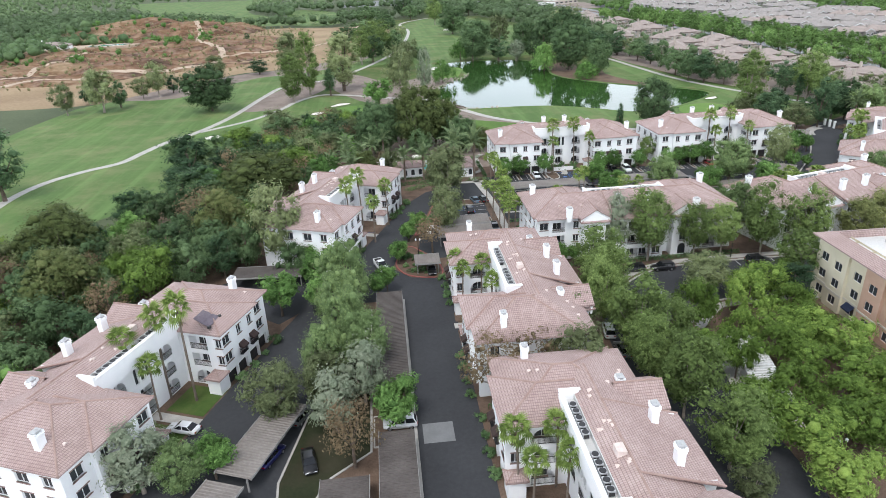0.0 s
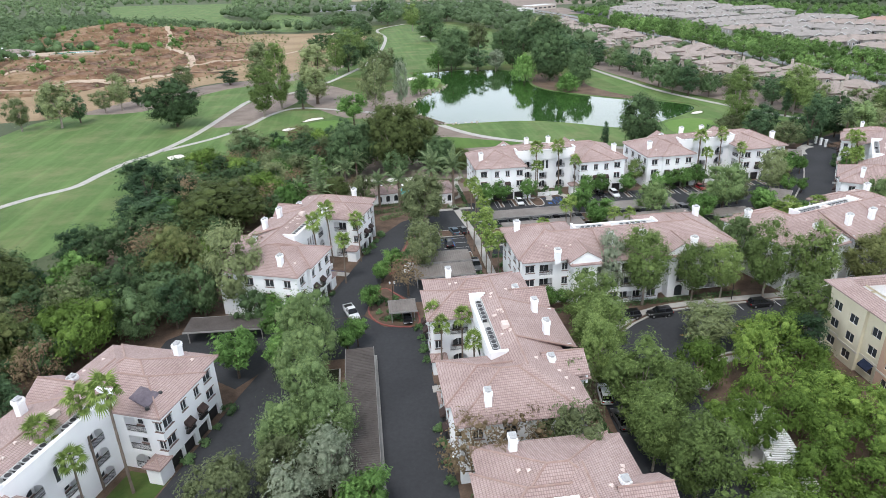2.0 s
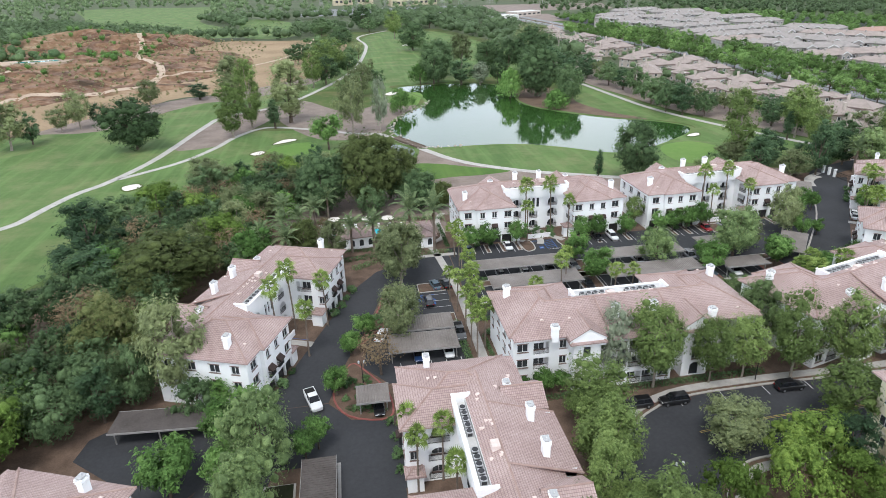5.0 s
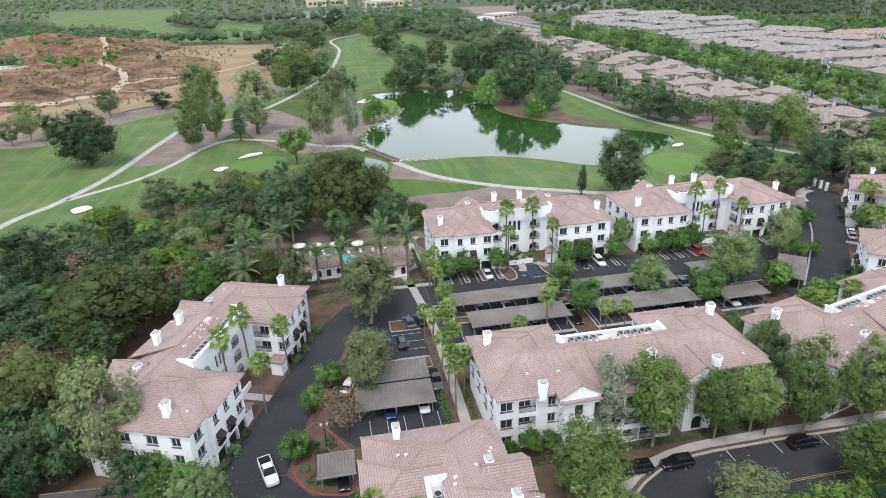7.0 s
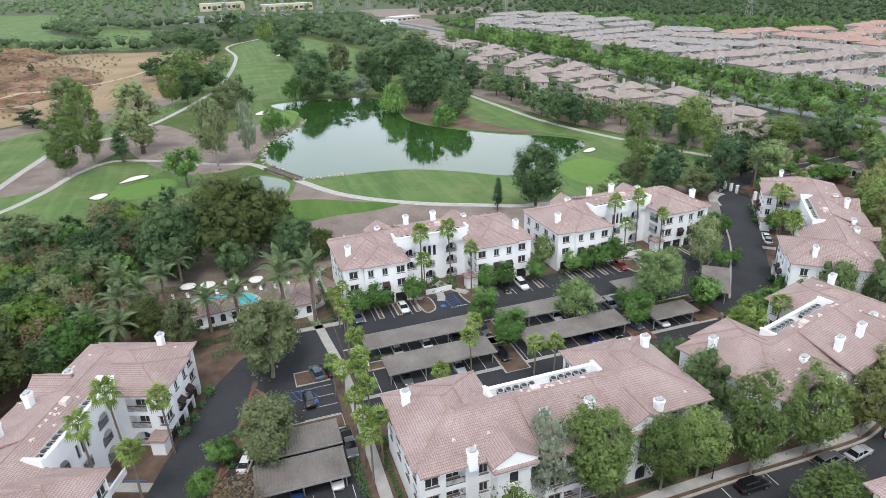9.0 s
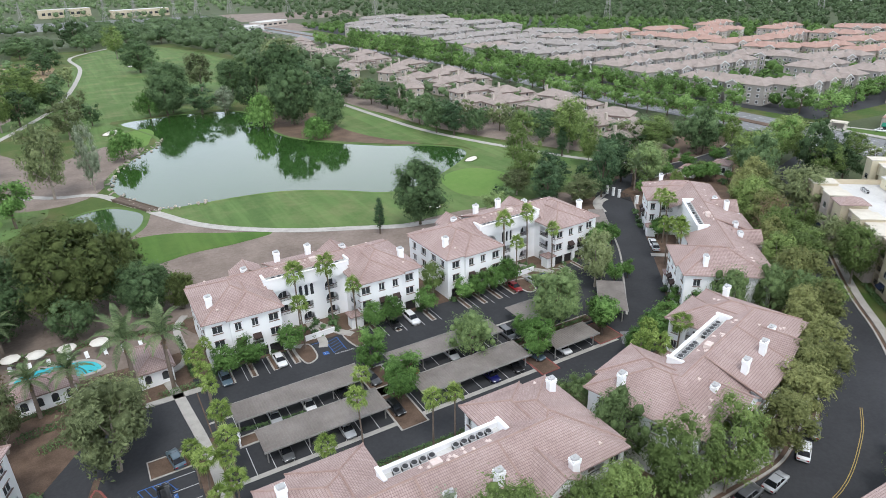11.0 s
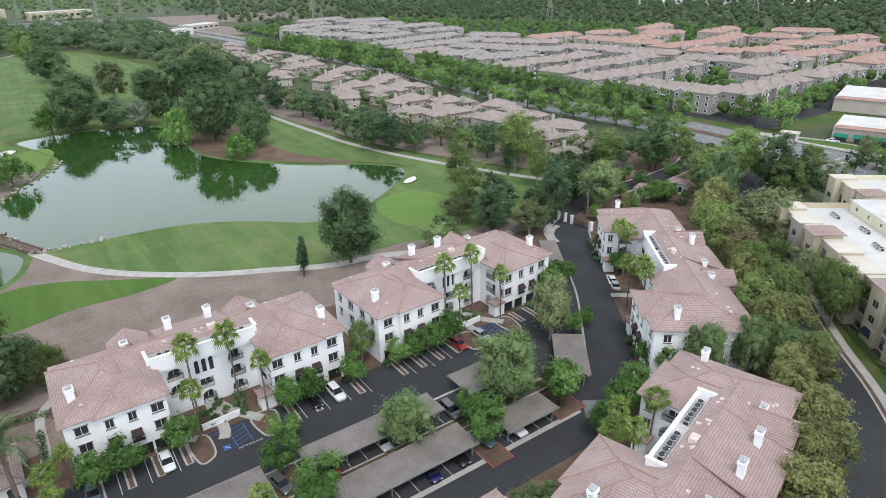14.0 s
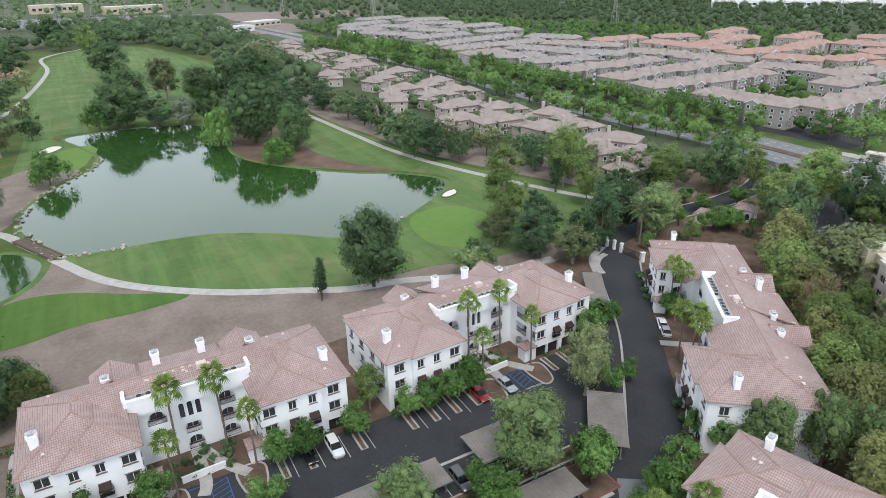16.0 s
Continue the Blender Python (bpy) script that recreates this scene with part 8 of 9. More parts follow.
# entrance courts: lawn, walkway and clipped shrubs before every entrance
for k, (cx, cy, r, w) in enumerate([(x, y, r, 7.0) for x, y, r in PLACES] + [(9.5, 95.0, -90, 5.4), (10.4, 51.1, -90.5, 5.4), (94.7, 136.9, 195.2, 5.4), (133.2, 171.2, 231.8, 14.6)]):
    m = pose(cx, cy, 0, 0, 0, r)
    at = lambda u, v: tuple((m @ Vector((u, v, 0)))[:2])
    bm = bmesh.new()
    sheet(bm, [at(-w, 0.4), at(-2.2, 0.4), at(-2.2, 6.6), at(-w, 6.6)], 0.1)
    sheet(bm, [at(0.6, 0.4), at(w, 0.4), at(w, 6.6), at(0.6, 6.6)], 0.1)
    setting("court_bed_%d" % (k + 1), bm, "lawn" if k == 3 else "mulch", "small lawn in an entrance court" if k == 3 else "mulched planting bed in an entrance court", "planting bed")
    bm = bmesh.new()
    ribbon(bm, [at(-0.8, 7.8), at(-0.8, 0.2), at(-1.6, -2.4)] if k < 2 else [at(-0.8, 7.8), at(-0.8, 0.0)], 1.7, -0.02, 0.13)
    setting("court_walk_%d" % (k + 1), bm, "concrete", "pale concrete entrance walk", "path")


# ---- planting ----
TALL = []


def tall_rows(kind, spots):
    """Large trees with their own crown radius."""
    for x, y, h, w in spots:
        TALL.append((x, y, w))
        plant(kind, x, y, h, wide=w)


PLANS = []
for cx, cy, r, x0, x1, y0, y1 in [(x, y, r, -23, 23, -0.5, 20.5) for x, y, r in PLACES] + [(9.5, 95, -90, -21.5, 21.5, -0.5, 20.5), (10.4, 51.1, -90.5, -21.5, 21.5, -0.5, 20.5), (94.7, 136.9, 195.2, -21.5, 21.5, -0.5, 20.5),
                                  (133.2, 171.2, 231.8, -31, 31, -0.5, 20.5), (162.9, 137.2, 231.3, -38, 38, -3.5, 26), (214, 160, 231.3, -15, 15, -3, 32), (75.6, 84.5, -92, -15, 15, -4, 24)]:
    mp = pose(cx, cy, 0, 0, 0, r)
    PLANS.append([tuple((mp @ Vector((u, v, 0)))[:2]) for u, v in ((x0, y0), (x1, y0), (x1, y1), (x0, y1))])


def free(x, y, k=0.55):
    if any(inside(x, y, p) for p in PLANS):
        return False
    return all(math.hypot(x - a, y - b) > k * w for a, b, w in TALL)


def rows_of(kind, spots, z=0.0):
    for x, y, h in spots:
        if kind in ("fan", "date", "bright") or free(x, y):
            plant(kind, x, y, h, z)


tall_rows("bigoak", ((-2.4, 210.5, 18.5, 9.0), (24.6, 207.4, 13.0, 5.6), (-78.6, 305.0, 22.0, 12.6), (60.1, 421.4, 22.0, 9.5), (126.8, 446.9, 30.0, 13.5), (96.6, 220.8, 19.5, 8.6)))
tall_rows("oak", ((34.5, 833.2, 27.0, 17.0), (157.5, 356.2, 15.5, 6.9), (152.1, 309.8, 15.5, 6.7), (164.1, 297.2, 13.5, 6.6), (182.3, 260.1, 13.5, 6.2), (225.7, 179.4, 12.0, 6.8)))
tall_rows("euca", ((-97.3, 401.7, 15.0, 7.3), (8.6, 305.7, 26.0, 7.8), (15.8, 395.5, 18.0, 8.0), (132.8, 225.6, 9.0, 5.4), (-147.7, 315.4, 15.5, 6.0), (-131.7, 317.1, 21.5, 9.0), (-123.4, 348.6, 11.5, 5.3), (-116.6, 352.8, 19.0, 6.2), (190.9, 168.1, 13.5, 6.6), (110.9, 166.7, 14.0, 4.6), (27.7, 85.2, 11.5, 4.3)))
tall_rows("poplar", ((-19.0, 337.6, 31.5, 10.0), (-51.0, 386.0, 29.0, 9.0)))
tall_rows("grey", ((20.5, 307.1, 24.0, 4.5), (86.1, 410.8, 12.5, 6.2), (46.6, 118.3, 15.0, 4.3)))
tall_rows("plume", ((136.9, 229.3, 27.5, 7.0), (-35.6, 328.4, 34.0, 8.0), (-42.2, 314.2, 25.0, 7.2)))
tall_rows("conifer", ((-25.5, 326.8, 15.5, 4.8), (84.4, 220.9, 12.0, 2.4)))
tall_rows("tallsyca", ((-2.5, 467.5, 26.0, 12.0), (-11.5, 431.5, 23.0, 7.4), (176.6, 253.3, 22.0, 8.0), (60.9, 702.8, 28.0, 10.0), (171.3, 236.2, 16.5, 4.2), (207.1, 240.0, 13.0, 7.4), (221, 202, 12, 4.8), (227, 195, 15.5, 5.2), (248, 189, 11, 4.6)))
tall_rows("tallsyca", ((52.1, 115.1, 17.0, 4.9), (61.5, 114.4, 13.5, 3.9), (67.5, 114.6, 13.0, 3.8), (75.2, 112.8, 17.0, 5.4), (84.8, 112.8, 15.5, 5.1), (149.0, 143.6, 13.5, 5.2), (33.6, 89.5, 15.0, 3.8), (36.6, 96.8, 14.0, 4.4), (37.0, 82.0, 15.0, 4.8), (37.6, 66.6, 14.5, 4.3), (38.8, 56.7, 12.0, 5.2), (35.4, 73.5, 13.5, 3.7)))
tall_rows("syca", ((163.7, 167.7, 11.0, 4.3), (158.7, 158.7, 10.5, 4.4), (153.3, 149.2, 13.0, 4.9), (192.6, 205.5, 6.0, 4.3)))
tall_rows("pine", ((76.3, 124.4, 15.0, 5.2), (77.4, 133.5, 9.5, 3.6), (120.8, 141.2, 14.5, 4.8), (128.6, 137.4, 15.0, 5.0), (131.0, 132.4, 13.0, 4.6), (91.8, 157.1, 14.0, 6.2), (73.3, 157.9, 11.5, 4.8)))
tall_rows("pepper", ((32.8, 345.0, 14.0, 7.2), (52.3, 424.6, 16.0, 7.6), (93.1, 365.7, 18.0, 7.6), (106.2, 330.4, 11.5, 7.0)))
tall_rows("deep", ((-111.5, 187.0, 26.0, 9.6), ))
tall_rows("olive", ((10.8, 213.2, 23.5, 11.2), (21.2, 218.5, 17.0, 7.2)))
tall_rows("deep", ((133.4, 421.5, 20.0, 10.3), (129.2, 384.3, 19.0, 7.6), (143.8, 222.8, 13.0, 6.6), (156.3, 302.3, 15.5, 6.3), (155.5, 423.1, 16.0, 7.0), (-127.1, 326.3, 14.0, 6.0), (-112.2, 362.9, 10.5, 5.4), (-74.5, 415.1, 9.5, 7.7), (-148.1, 342.6, 8.5, 5.0), (152.5, 209.4, 17.5, 4.7)))
tall_rows("euca", ((0.6, 173.6, 12.5, 4.6), (-24.6, 126.6, 20.0, 6.2), (14.9, 160.5, 16.0, 7.6)))
tall_rows("pine", ((-11.8, 82.0, 13, 4.8), (-8.4, 89.0, 13.5, 4.8), (-10.6, 98.0, 14, 5.0), (-9.6, 108.4, 15, 6.6), (-5.4, 83.5, 12.5, 4.4)))
tall_rows("bright", ((-203.6, 625.2, 9.5, 9.4), (-183.3, 622.4, 9.5, 8.2), (-157.9, 630.7, 9.0, 6.4), (-150.3, 566.6, 3.6, 4.8)))
tall_rows("deep", ((-58.5, 190.0, 17.0, 7.0), (-135.1, 597.6, 7.5, 3.0), (-121.8, 642.3, 7.0, 3.2)))
tall_rows("brown", ((8.4, 127.4, 9.0, 4.2), (18.1, 84.6, 9.5, 3.8), (12.8, 85.6, 9.5, 3.6)))
tall_rows("bright", ((-21.4, 104.6, 8.6, 4.4), (-1.9, 110.5, 6.5, 2.4), (-18.0, 123.6, 6.5, 2.8), (-1.4, 283.0, 15.0, 7.0), (98.4, 151.0, 9.0, 3.9), (105.6, 143.1, 6.5, 3.1), (114.5, 164.6, 6.5, 2.5), (118.7, 146.6, 6.5, 2.4), (58.6, 155.9, 7.4, 3.6), (58.7, 168.7, 6.0, 2.8), (84.4, 153.5, 7.2, 3.4), (196.6, 222.0, 6.0, 2.9)))


tall_rows("oak", ((-20.6, 121.4, 9.0, 4.4), (-31.1, 126.9, 12.0, 4.7)))
tall_rows("tallsyca", ((39.0, 108.6, 12.0, 5.4),))
tall_rows("euca", ((12.6, 136.6, 13.0, 4.4),))
# the wooded lake shore, the row behind the cart path and the gate garden
tall_rows("bigoak", ((67.7, 450.0, 24.0, 12.6), (103.0, 467.0, 20.0, 10.7), (106.8, 363.6, 28.0, 12.7), (116.7, 343.1, 20.0, 8.3), (67.7, 599.6, 24.0, 15.5)))
tall_rows("euca", ((88.5, 483.8, 24.0, 10.4), (146.1, 515.2, 26.0, 14.8), (142.3, 207.5, 10.0, 5.5)))
tall_rows("oak", ((63.8, 428.7, 11.0, 7.9), (113.8, 452.1, 22.0, 10.7), (97.2, 411.7, 16.0, 6.8), (149.0, 436.7, 14.0, 9.7), (155.1, 384.6, 14.0, 8.1), (153.8, 328.5, 15.0, 9.5), (161.6, 316.3, 14.0, 7.4), (121.5, 216.4, 9.0, 4.6), (215.0, 224.2, 15.0, 8.7)))
tall_rows("deep", ((75.7, 415.8, 16.0, 9.2), (152.7, 412.1, 13.0, 7.1), (157.1, 369.1, 12.0, 6.0), (138.8, 217.7, 13.0, 5.5), (159.0, 216.0, 17.0, 5.8), (179.6, 272.1, 14.0, 6.4)))
tall_rows("grey", ((88.5, 416.4, 13.0, 5.8),))
tall_rows("pepper", ((94.8, 374.6, 16.0, 7.6), (107.6, 337.8, 9.0, 6.9)))
tall_rows("pine", ((170.2, 209.1, 15.0, 7.0),))
tall_rows("conifer", ((171.8, 251.0, 14.0, 3.4),))
tall_rows("syca", ((188.3, 266.6, 14.0, 6.4), (201.0, 234.6, 13.0, 6.5)))
tall_rows("tallsyca", ((203.0, 196.0, 17.0, 8.2),))
tall_rows("avenue", ((231.0, 203.6, 15.0, 7.6),))
tall_rows("gold", ((173.3, 177.1, 14.0, 5.6),))

# tall trees lining the street past the yellow flats
SIDE = smooth_line(STREET[6:20], False, 5)
for kind, spots in (("tallsyca", ((177.5, 159.3, 20.0, 7.0), (155.1, 150.2, 15.5, 4.8), (156.4, 138.8, 15.0, 5.0))),
                    ("gold", ((140.2, 131.2, 14.0, 4.6), (130.0, 123.2, 13.0, 4.4), (120.9, 119.4, 12.5, 4.2), (113.0, 115.2, 12.0, 4.2))), ("syca", ((145.5, 138.8, 14.0, 4.6), (167.3, 170.6, 15.0, 5.0), (75.5, 100.6, 11.5, 4.8))), ("brown", ((157.0, 157.6, 14.5, 5.0),)),
                    ("oak", ((194.4, 186.4, 19.0, 7.7), (220.7, 189.7, 19.5, 9.6), (212.4, 224.6, 19.0, 8.5))),
                    ("elm", ((47.6, 86.7, 12.0, 4.6), (58.0, 87.9, 11.5, 5.0), (55.6, 76.4, 9.0, 4.0), (52.6, 65.6, 8.5, 4.2), (53.6, 82.2, 8.0, 3.6), (49.0, 74.0, 8.0, 3.4))), ("gold", ((185.7, 183.2, 14.0, 4.6),)), ("euca", ((56.3, 99.0, 9.0, 5.0),)), ("deep", ((70.0, 93.0, 9.0, 4.2),))):
    for x, y, h, w in spots:
        px, py = min(SIDE, key=lambda q: math.hypot(q[0] - x, q[1] - y))
        d = math.hypot(px - x, py - y)
        if d < 7.0:
            x, y = px + (x - px) * 7.0 / d, py + (y - py) * 7.0 / d
        if not any(inside(x, y, p) for p in PLANS):
            tall_rows(kind, ((x, y, h, w),))

tall_rows("deep", ((164.1, 219.0, 15.0, 4.8), (135.9, 214.6, 13.0, 5.4)))
tall_rows("euca", ((177.1, 213.6, 13.0, 6.4), (184.0, 168.6, 15.0, 7.6)))
tall_rows("pine", ((117.1, 213.4, 8.0, 4.4), (186.5, 181.5, 13.0, 5.4)))
tall_rows("tallsyca", ((238.5, 208.4, 15.0, 7.4),))
tall_rows("syca", ((218.6, 181.0, 14.0, 5.4), (222.5, 213.0, 10.0, 4.2)))
tall_rows("bright", ((195.5, 214.6, 6.0, 3.2), (207.5, 212.6, 7.0, 3.6), (182.5, 211.6, 5.5, 2.6), (191.0, 201.6, 6.4, 3.8), (184.7, 205.0, 6.0, 2.4), (187.6, 203.0, 5.6, 2.8)))
tall_rows("oak", ((-10.4, 582.0, 18.0, 15.0), (5.3, 637.1, 18.0, 14.0), (8.0, 700.0, 18.0, 14.0), (-4.0, 441.0, 18.0, 11.0), (2.0, 475.0, 18.0, 9.5), (-6.0, 520.0, 19.0, 12.0), (-26.0, 545.0, 16.0, 12.0), (40.0, 790.0, 20.0, 14.0), (80.0, 830.0, 20.0, 14.0), (112.0, 815.0, 18.0, 13.0), (-12.0, 760.0, 20.0, 16.0)))
# palms in the entrance courts
def court_palms(cx, cy, rot, spots):
    m = pose(cx, cy, 0, 0, 0, rot)
    for u, v, h in spots:
        p = m @ Vector((u, v, 0))
        plant("fan", p.x, p.y, h)


COURT = ((-3.3, 5.4, 12.8), (3.4, 5.2, 13.0), (6.2, -0.4, 10.2), (-4.6, -1.0, 9.8))
for x, y, r in PLACES:
    if (x, r) not in ((50.7, 180), (-29.0, 68.5)):
        court_palms(x, y, r, COURT)
rows_of("fan", ((-31.0, 81.0, 15.6), (-35.1, 82.4, 13.6), (-35.0, 77.1, 9.2), (-38.8, 79.6, 11.8)))
court_palms(9.5, 95.0, -90, ((-9.0, 1.6, 9.4), (-4.4, 2.0, 9.2), (-6.0, 5.6, 9.4), (1.0, 6.4, 9.4)))
court_palms(10.4, 51.1, -90, ((-5.0, 2.0, 9.6), (-0.8, 2.8, 9.2), (-5.8, 6.8, 9.6), (-0.8, 6.6, 9.2)))
court_palms(94.7, 136.9, 195.2, ((-1.8, -0.6, 9.2), (-6.0, 2.6, 9.6), (3.6, 0.6, 9.0), (1.6, 3.4, 9.2)))
court_palms(133.2, 171.2, 231.8, ((-11.5, 3.2, 11.4), (-8.4, 3.8, 11.8), (7.4, 3.6, 11.2), (10.0, 4.0, 11.0), (4.6, 2.2, 10.2)))
rows_of("fan", ((46.9, 146.2, 9.4), (50.2, 152.9, 8.2), (56.0, 141.0, 9.0), (59.4, 140.4, 8.6), (40.0, 141.0, 7.5)))
rows_of("fan", ((29.2, 173.0, 7.6), (29.4, 167.5, 8.0), (29.0, 162.5, 8.2), (29.5, 155.5, 8.0), (29.2, 150.0, 7.8), (25.2, 146.5, 8.2), (27.9, 140.6, 8.4), (25.3, 138.0, 8.6), (25.4, 133.0, 8.8), (27.9, 132.6, 8.6), (25.6, 128.6, 9.0),
                (24.4, 150.8, 7.0), (31.0, 177.6, 6.6), (27.9, 146.0, 8.0)))
tall_rows("olive", ((-6.6, 181.6, 10.0, 4.6), (31.6, 206.6, 9.0, 3.6)))
rows_of("date", ((-16.5, 183.5, 6.4), (-12.6, 200.0, 7.0), (-1.0, 203.8, 7.0), (4.9, 180.8, 7.2), (10.4, 180.6, 7.4), (19.4, 178.9, 11.0), (25.0, 177.2, 11.0), (-8.0, 192.3, 6.6), (-4.4, 198.0, 6.8), (-12.0, 190.0, 6.5), (-10.5, 178.0, 6.8), (165.0, 208.5, 8.2), (168.5, 212.5, 7.4)))

# small round trees between the garages and on the islands
rows_of("bright", ((34.0, 175.4, 6.5), (38.0, 175.6, 7.0), (45.6, 176.2, 6.7), (62.4, 175.8, 6.5), (66.3, 175.6, 6.7), (74.2, 176.2, 6.5), (82.9, 176.0, 6.2), (86.8, 176.0, 6.7), (90.7, 176.2, 6.5), (94.6, 176.6, 7.2), (56.0, 163.0, 7.2), (56.2, 152.4, 7.9),
                   (82.8, 150.4, 7.7), (84.2, 157.0, 6.0)))
rows_of("bright", ((98.8, 151.8, 7.6), (64.5, 139.4, 5.5), (69.5, 139.6, 5.8), (42.2, 140.2, 5.5), (35.5, 140.0, 5.3), (111.0, 146.6, 6.2), (104.0, 144.4, 6.7), (98.0, 142.0, 6.2), (121.5, 178.0, 7.9), (125.5, 180.4, 7.7), (142.0, 177.4, 6.2), (118.5, 150.3, 5.8)))
rows_of("bright", ((5.8, 140.2, 5.4), (3.4, 134.4, 5.2), (0.9, 122.8, 5.8), (-12.2, 117.6, 7.6), (-16.0, 114.0, 8.0), (-1.3, 70.0, 8.4), (-24.4, 64.0, 6.8), (-14.6, 104.8, 7.4), (34.4, 117.2, 4.8), (37.0, 116.8, 4.4), (31.0, 116.4, 4.0), (-13.5, 110.0, 6.6), (120.0, 166.0, 4.6)))

# larger trees on the grounds and round the lake
rows_of("bright", ((-24.3, 65.8, 5.5), (-0.8, 71.0, 8.2), (-20.8, 108.9, 7), (-17.3, 122.4, 6), (-3.6, 108.2, 6), (-13.9, 123.5, 5.5), (-50.3, 223.3, 9), (34.5, 116.7, 4.4), (7.0, 140.5, 5), (3.7, 134.9, 5), (0.8, 124.0, 5), (130.2, 181.6, 5.5), (102.5, 154.5, 5.5), (59.0, 155.8, 5.8), (31.3, 212.4, 6)))
rows_of("grey", ((-32.9, 62.9, 10.5), (-5.8, 76.1, 11), (-9.6, 71.0, 10), (47.3, 116.9, 13.0)))
rows_of("pine", ((-27.8, 62.0, 8.0), ))
rows_of("brown", ((-7.0, 63.6, 10.5), (12.4, 73.3, 12), (17.8, 73.2, 11.6), (-42.5, 146.5, 11.5), (-1.6, 188.0, 7.5)))
rows_of("euca", ((-17.6, 73.0, 11), (24.8, 73.2, 12.5), (38.4, 50.8, 6.5), (-11.5, 76.9, 9.5), (-26.4, 134.5, 11.5), (16.3, 165.2, 13.5), (13.3, 142.7, 9.5), (76.2, 129.4, 9), (74.0, 157.3, 10.5), (94.2, 161.7, 9.5)))
rows_of("euca", ((165.7, 148.1, 11), (170.5, 144.3, 11), (98.8, 162.0, 8)))
rows_of("syca", ((36.3, 99.6, 11), (36.4, 86.0, 11), (37.4, 73.1, 10.5), (42.8, 83.2, 10), (36.7, 58.5, 11), (38.9, 65.9, 10), (35.9, 78.6, 9), (72.0, 95.4, 10), (115.4, 169.3, 8.5)))
rows_of("syca", ((78.6, 181.5, 9), (166.5, 168.5, 8), (138.2, 131.8, 10)))
rows_of("syca", ((171.6, 158.3, 10), ))
rows_of("elm", ((46.5, 75.8, 7.5), (66.2, 89.0, 8), (66.0, 74.6, 8), (44.1, 59.8, 8.5), (48.6, 56.5, 8.5), (57.5, 63.6, 8.5), (56.1, 56.8, 8), (63.3, 66.3, 8), (59.6, 79.6, 7.6), (58.6, 71.6, 7.2), (47.9, 49.4, 8),
                (65.6, 81.9, 7.5), (61.7, 95.2, 8), (66.9, 95.4, 8), (47.2, 66.4, 6.8)))
rows_of("oak", ((-69.1, 121.6, 11), (-64.3, 208.6, 11), (-43.0, 190.2, 11), (13.5, 247.6, 13), (-24.2, 227.8, 10), (-65.2, 130.5, 10), (-54.6, 113.9, 9), (-63.0, 101.3, 10), (-35.8, 170.1, 12), (-54.2, 209.1, 11), (-36.4, 228.2, 12), (-15.4, 214.3, 10), (5.8, 227.9, 14), (17.5, 220.0, 15), (-32.5, 130.6, 9)))
rows_of("oak", ((-45.1, 158.3, 11), (-25.3, 195.8, 10), (-37.9, 195.7, 10), (11.0, 204.9, 10), (211.0, 220.5, 17), (144.9, 209.6, 8.5)))
rows_of("deep", ((156.0, 216.8, 10), (121.3, 219.0, 7.5), (167.7, 216.9, 12), (151.5, 235.4, 10)))
line = smooth_line(STREET[7:20], False, 5)
nor = offsets(line)
rng = random.Random(3)
for k in range(0, len(line), 3):
    (x, y), (a, b) = line[k], nor[k]
    near = x < 134
    d = 8.6 if near else 9.0
    if free(x + a * d, y + b * d) and x < 196:
        plant("gold" if near or k % 2 else "syca", x + a * d, y + b * d, rng.uniform(11.5, 14) if near else rng.uniform(11.5, 14.5), wide=rng.uniform(3.5, 4.1) if near else rng.uniform(3.9, 5.0))
    if k % 8 == 0 and 126 < x < 190 and free(x + a * 14, y + b * 14):
        plant("euca", x + a * 14, y + b * 14, rng.uniform(9, 11.5))
    if 152 < x < 200 and k % 6 == 3 and free(x - a * 9.6, y - b * 9.6):
        plant(rng.choice(("syca", "oak")), x - a * 9.6, y - b * 9.6, rng.uniform(10, 14))
rows_of("elm", [(x, y, 7.6 + 1.6 * ((x * 7 + y) % 5) / 5) for x, y in scatter([(56, 38), (92, 38), (72, 60), (71, 96), (60, 80)], 7, 9.5, 21)])
rows_of("elm", ((78, 95.6, 7.5), (86, 95.8, 8.0), (94, 96.4, 8.0), (102, 97.4, 8.0), (110, 101, 8.0)))

# the tree belt west of the buildings
BELT = [(-130, 70), (-62, 55), (-54, 80), (-47, 103), (-37, 116), (-34, 128), (-31, 146), (-25, 168), (-18, 176), (-18, 204), (-4, 214), (0, 236), (-3, 256), (-22, 252), (-34, 230), (-46, 206), (-54, 178), (-59, 158), (-74, 141), (-130, 116)]
tall_rows("olive", ((-38.5, 139.5, 15.0, 7.6), (-34.6, 165.4, 16.0, 11.2), (-70.5, 132.0, 16.0, 10.0), (-61.0, 110.0, 15.0, 8.4)))
tall_rows("euca", ((-37.8, 234.8, 13.0, 8.6), (-33.6, 131.0, 9.0, 3.8), (-52.0, 122.0, 13.0, 5.6)))
tall_rows("deep", ((-50.3, 167.6, 13.0, 7.4), (-49.0, 191.0, 11.0, 5.6), (-57.0, 176.0, 12.0, 6.0), (-87.0, 124.0, 15.0, 8.0)))
tall_rows("oak", ((-63.1, 208.0, 11.0, 8.6), (-25.7, 214.2, 9.0, 5.8), (-14.9, 223.1, 10.0, 8.6), (-4.1, 226.0, 10.0, 6.3), (-30.5, 195.1, 9.5, 7.0), (-46.0, 152.0, 11.0, 6.6), (-76.0, 148.0, 10.0, 7.0)))
tall_rows("elm", ((-49.6, 218.7, 12.0, 8.8), ))
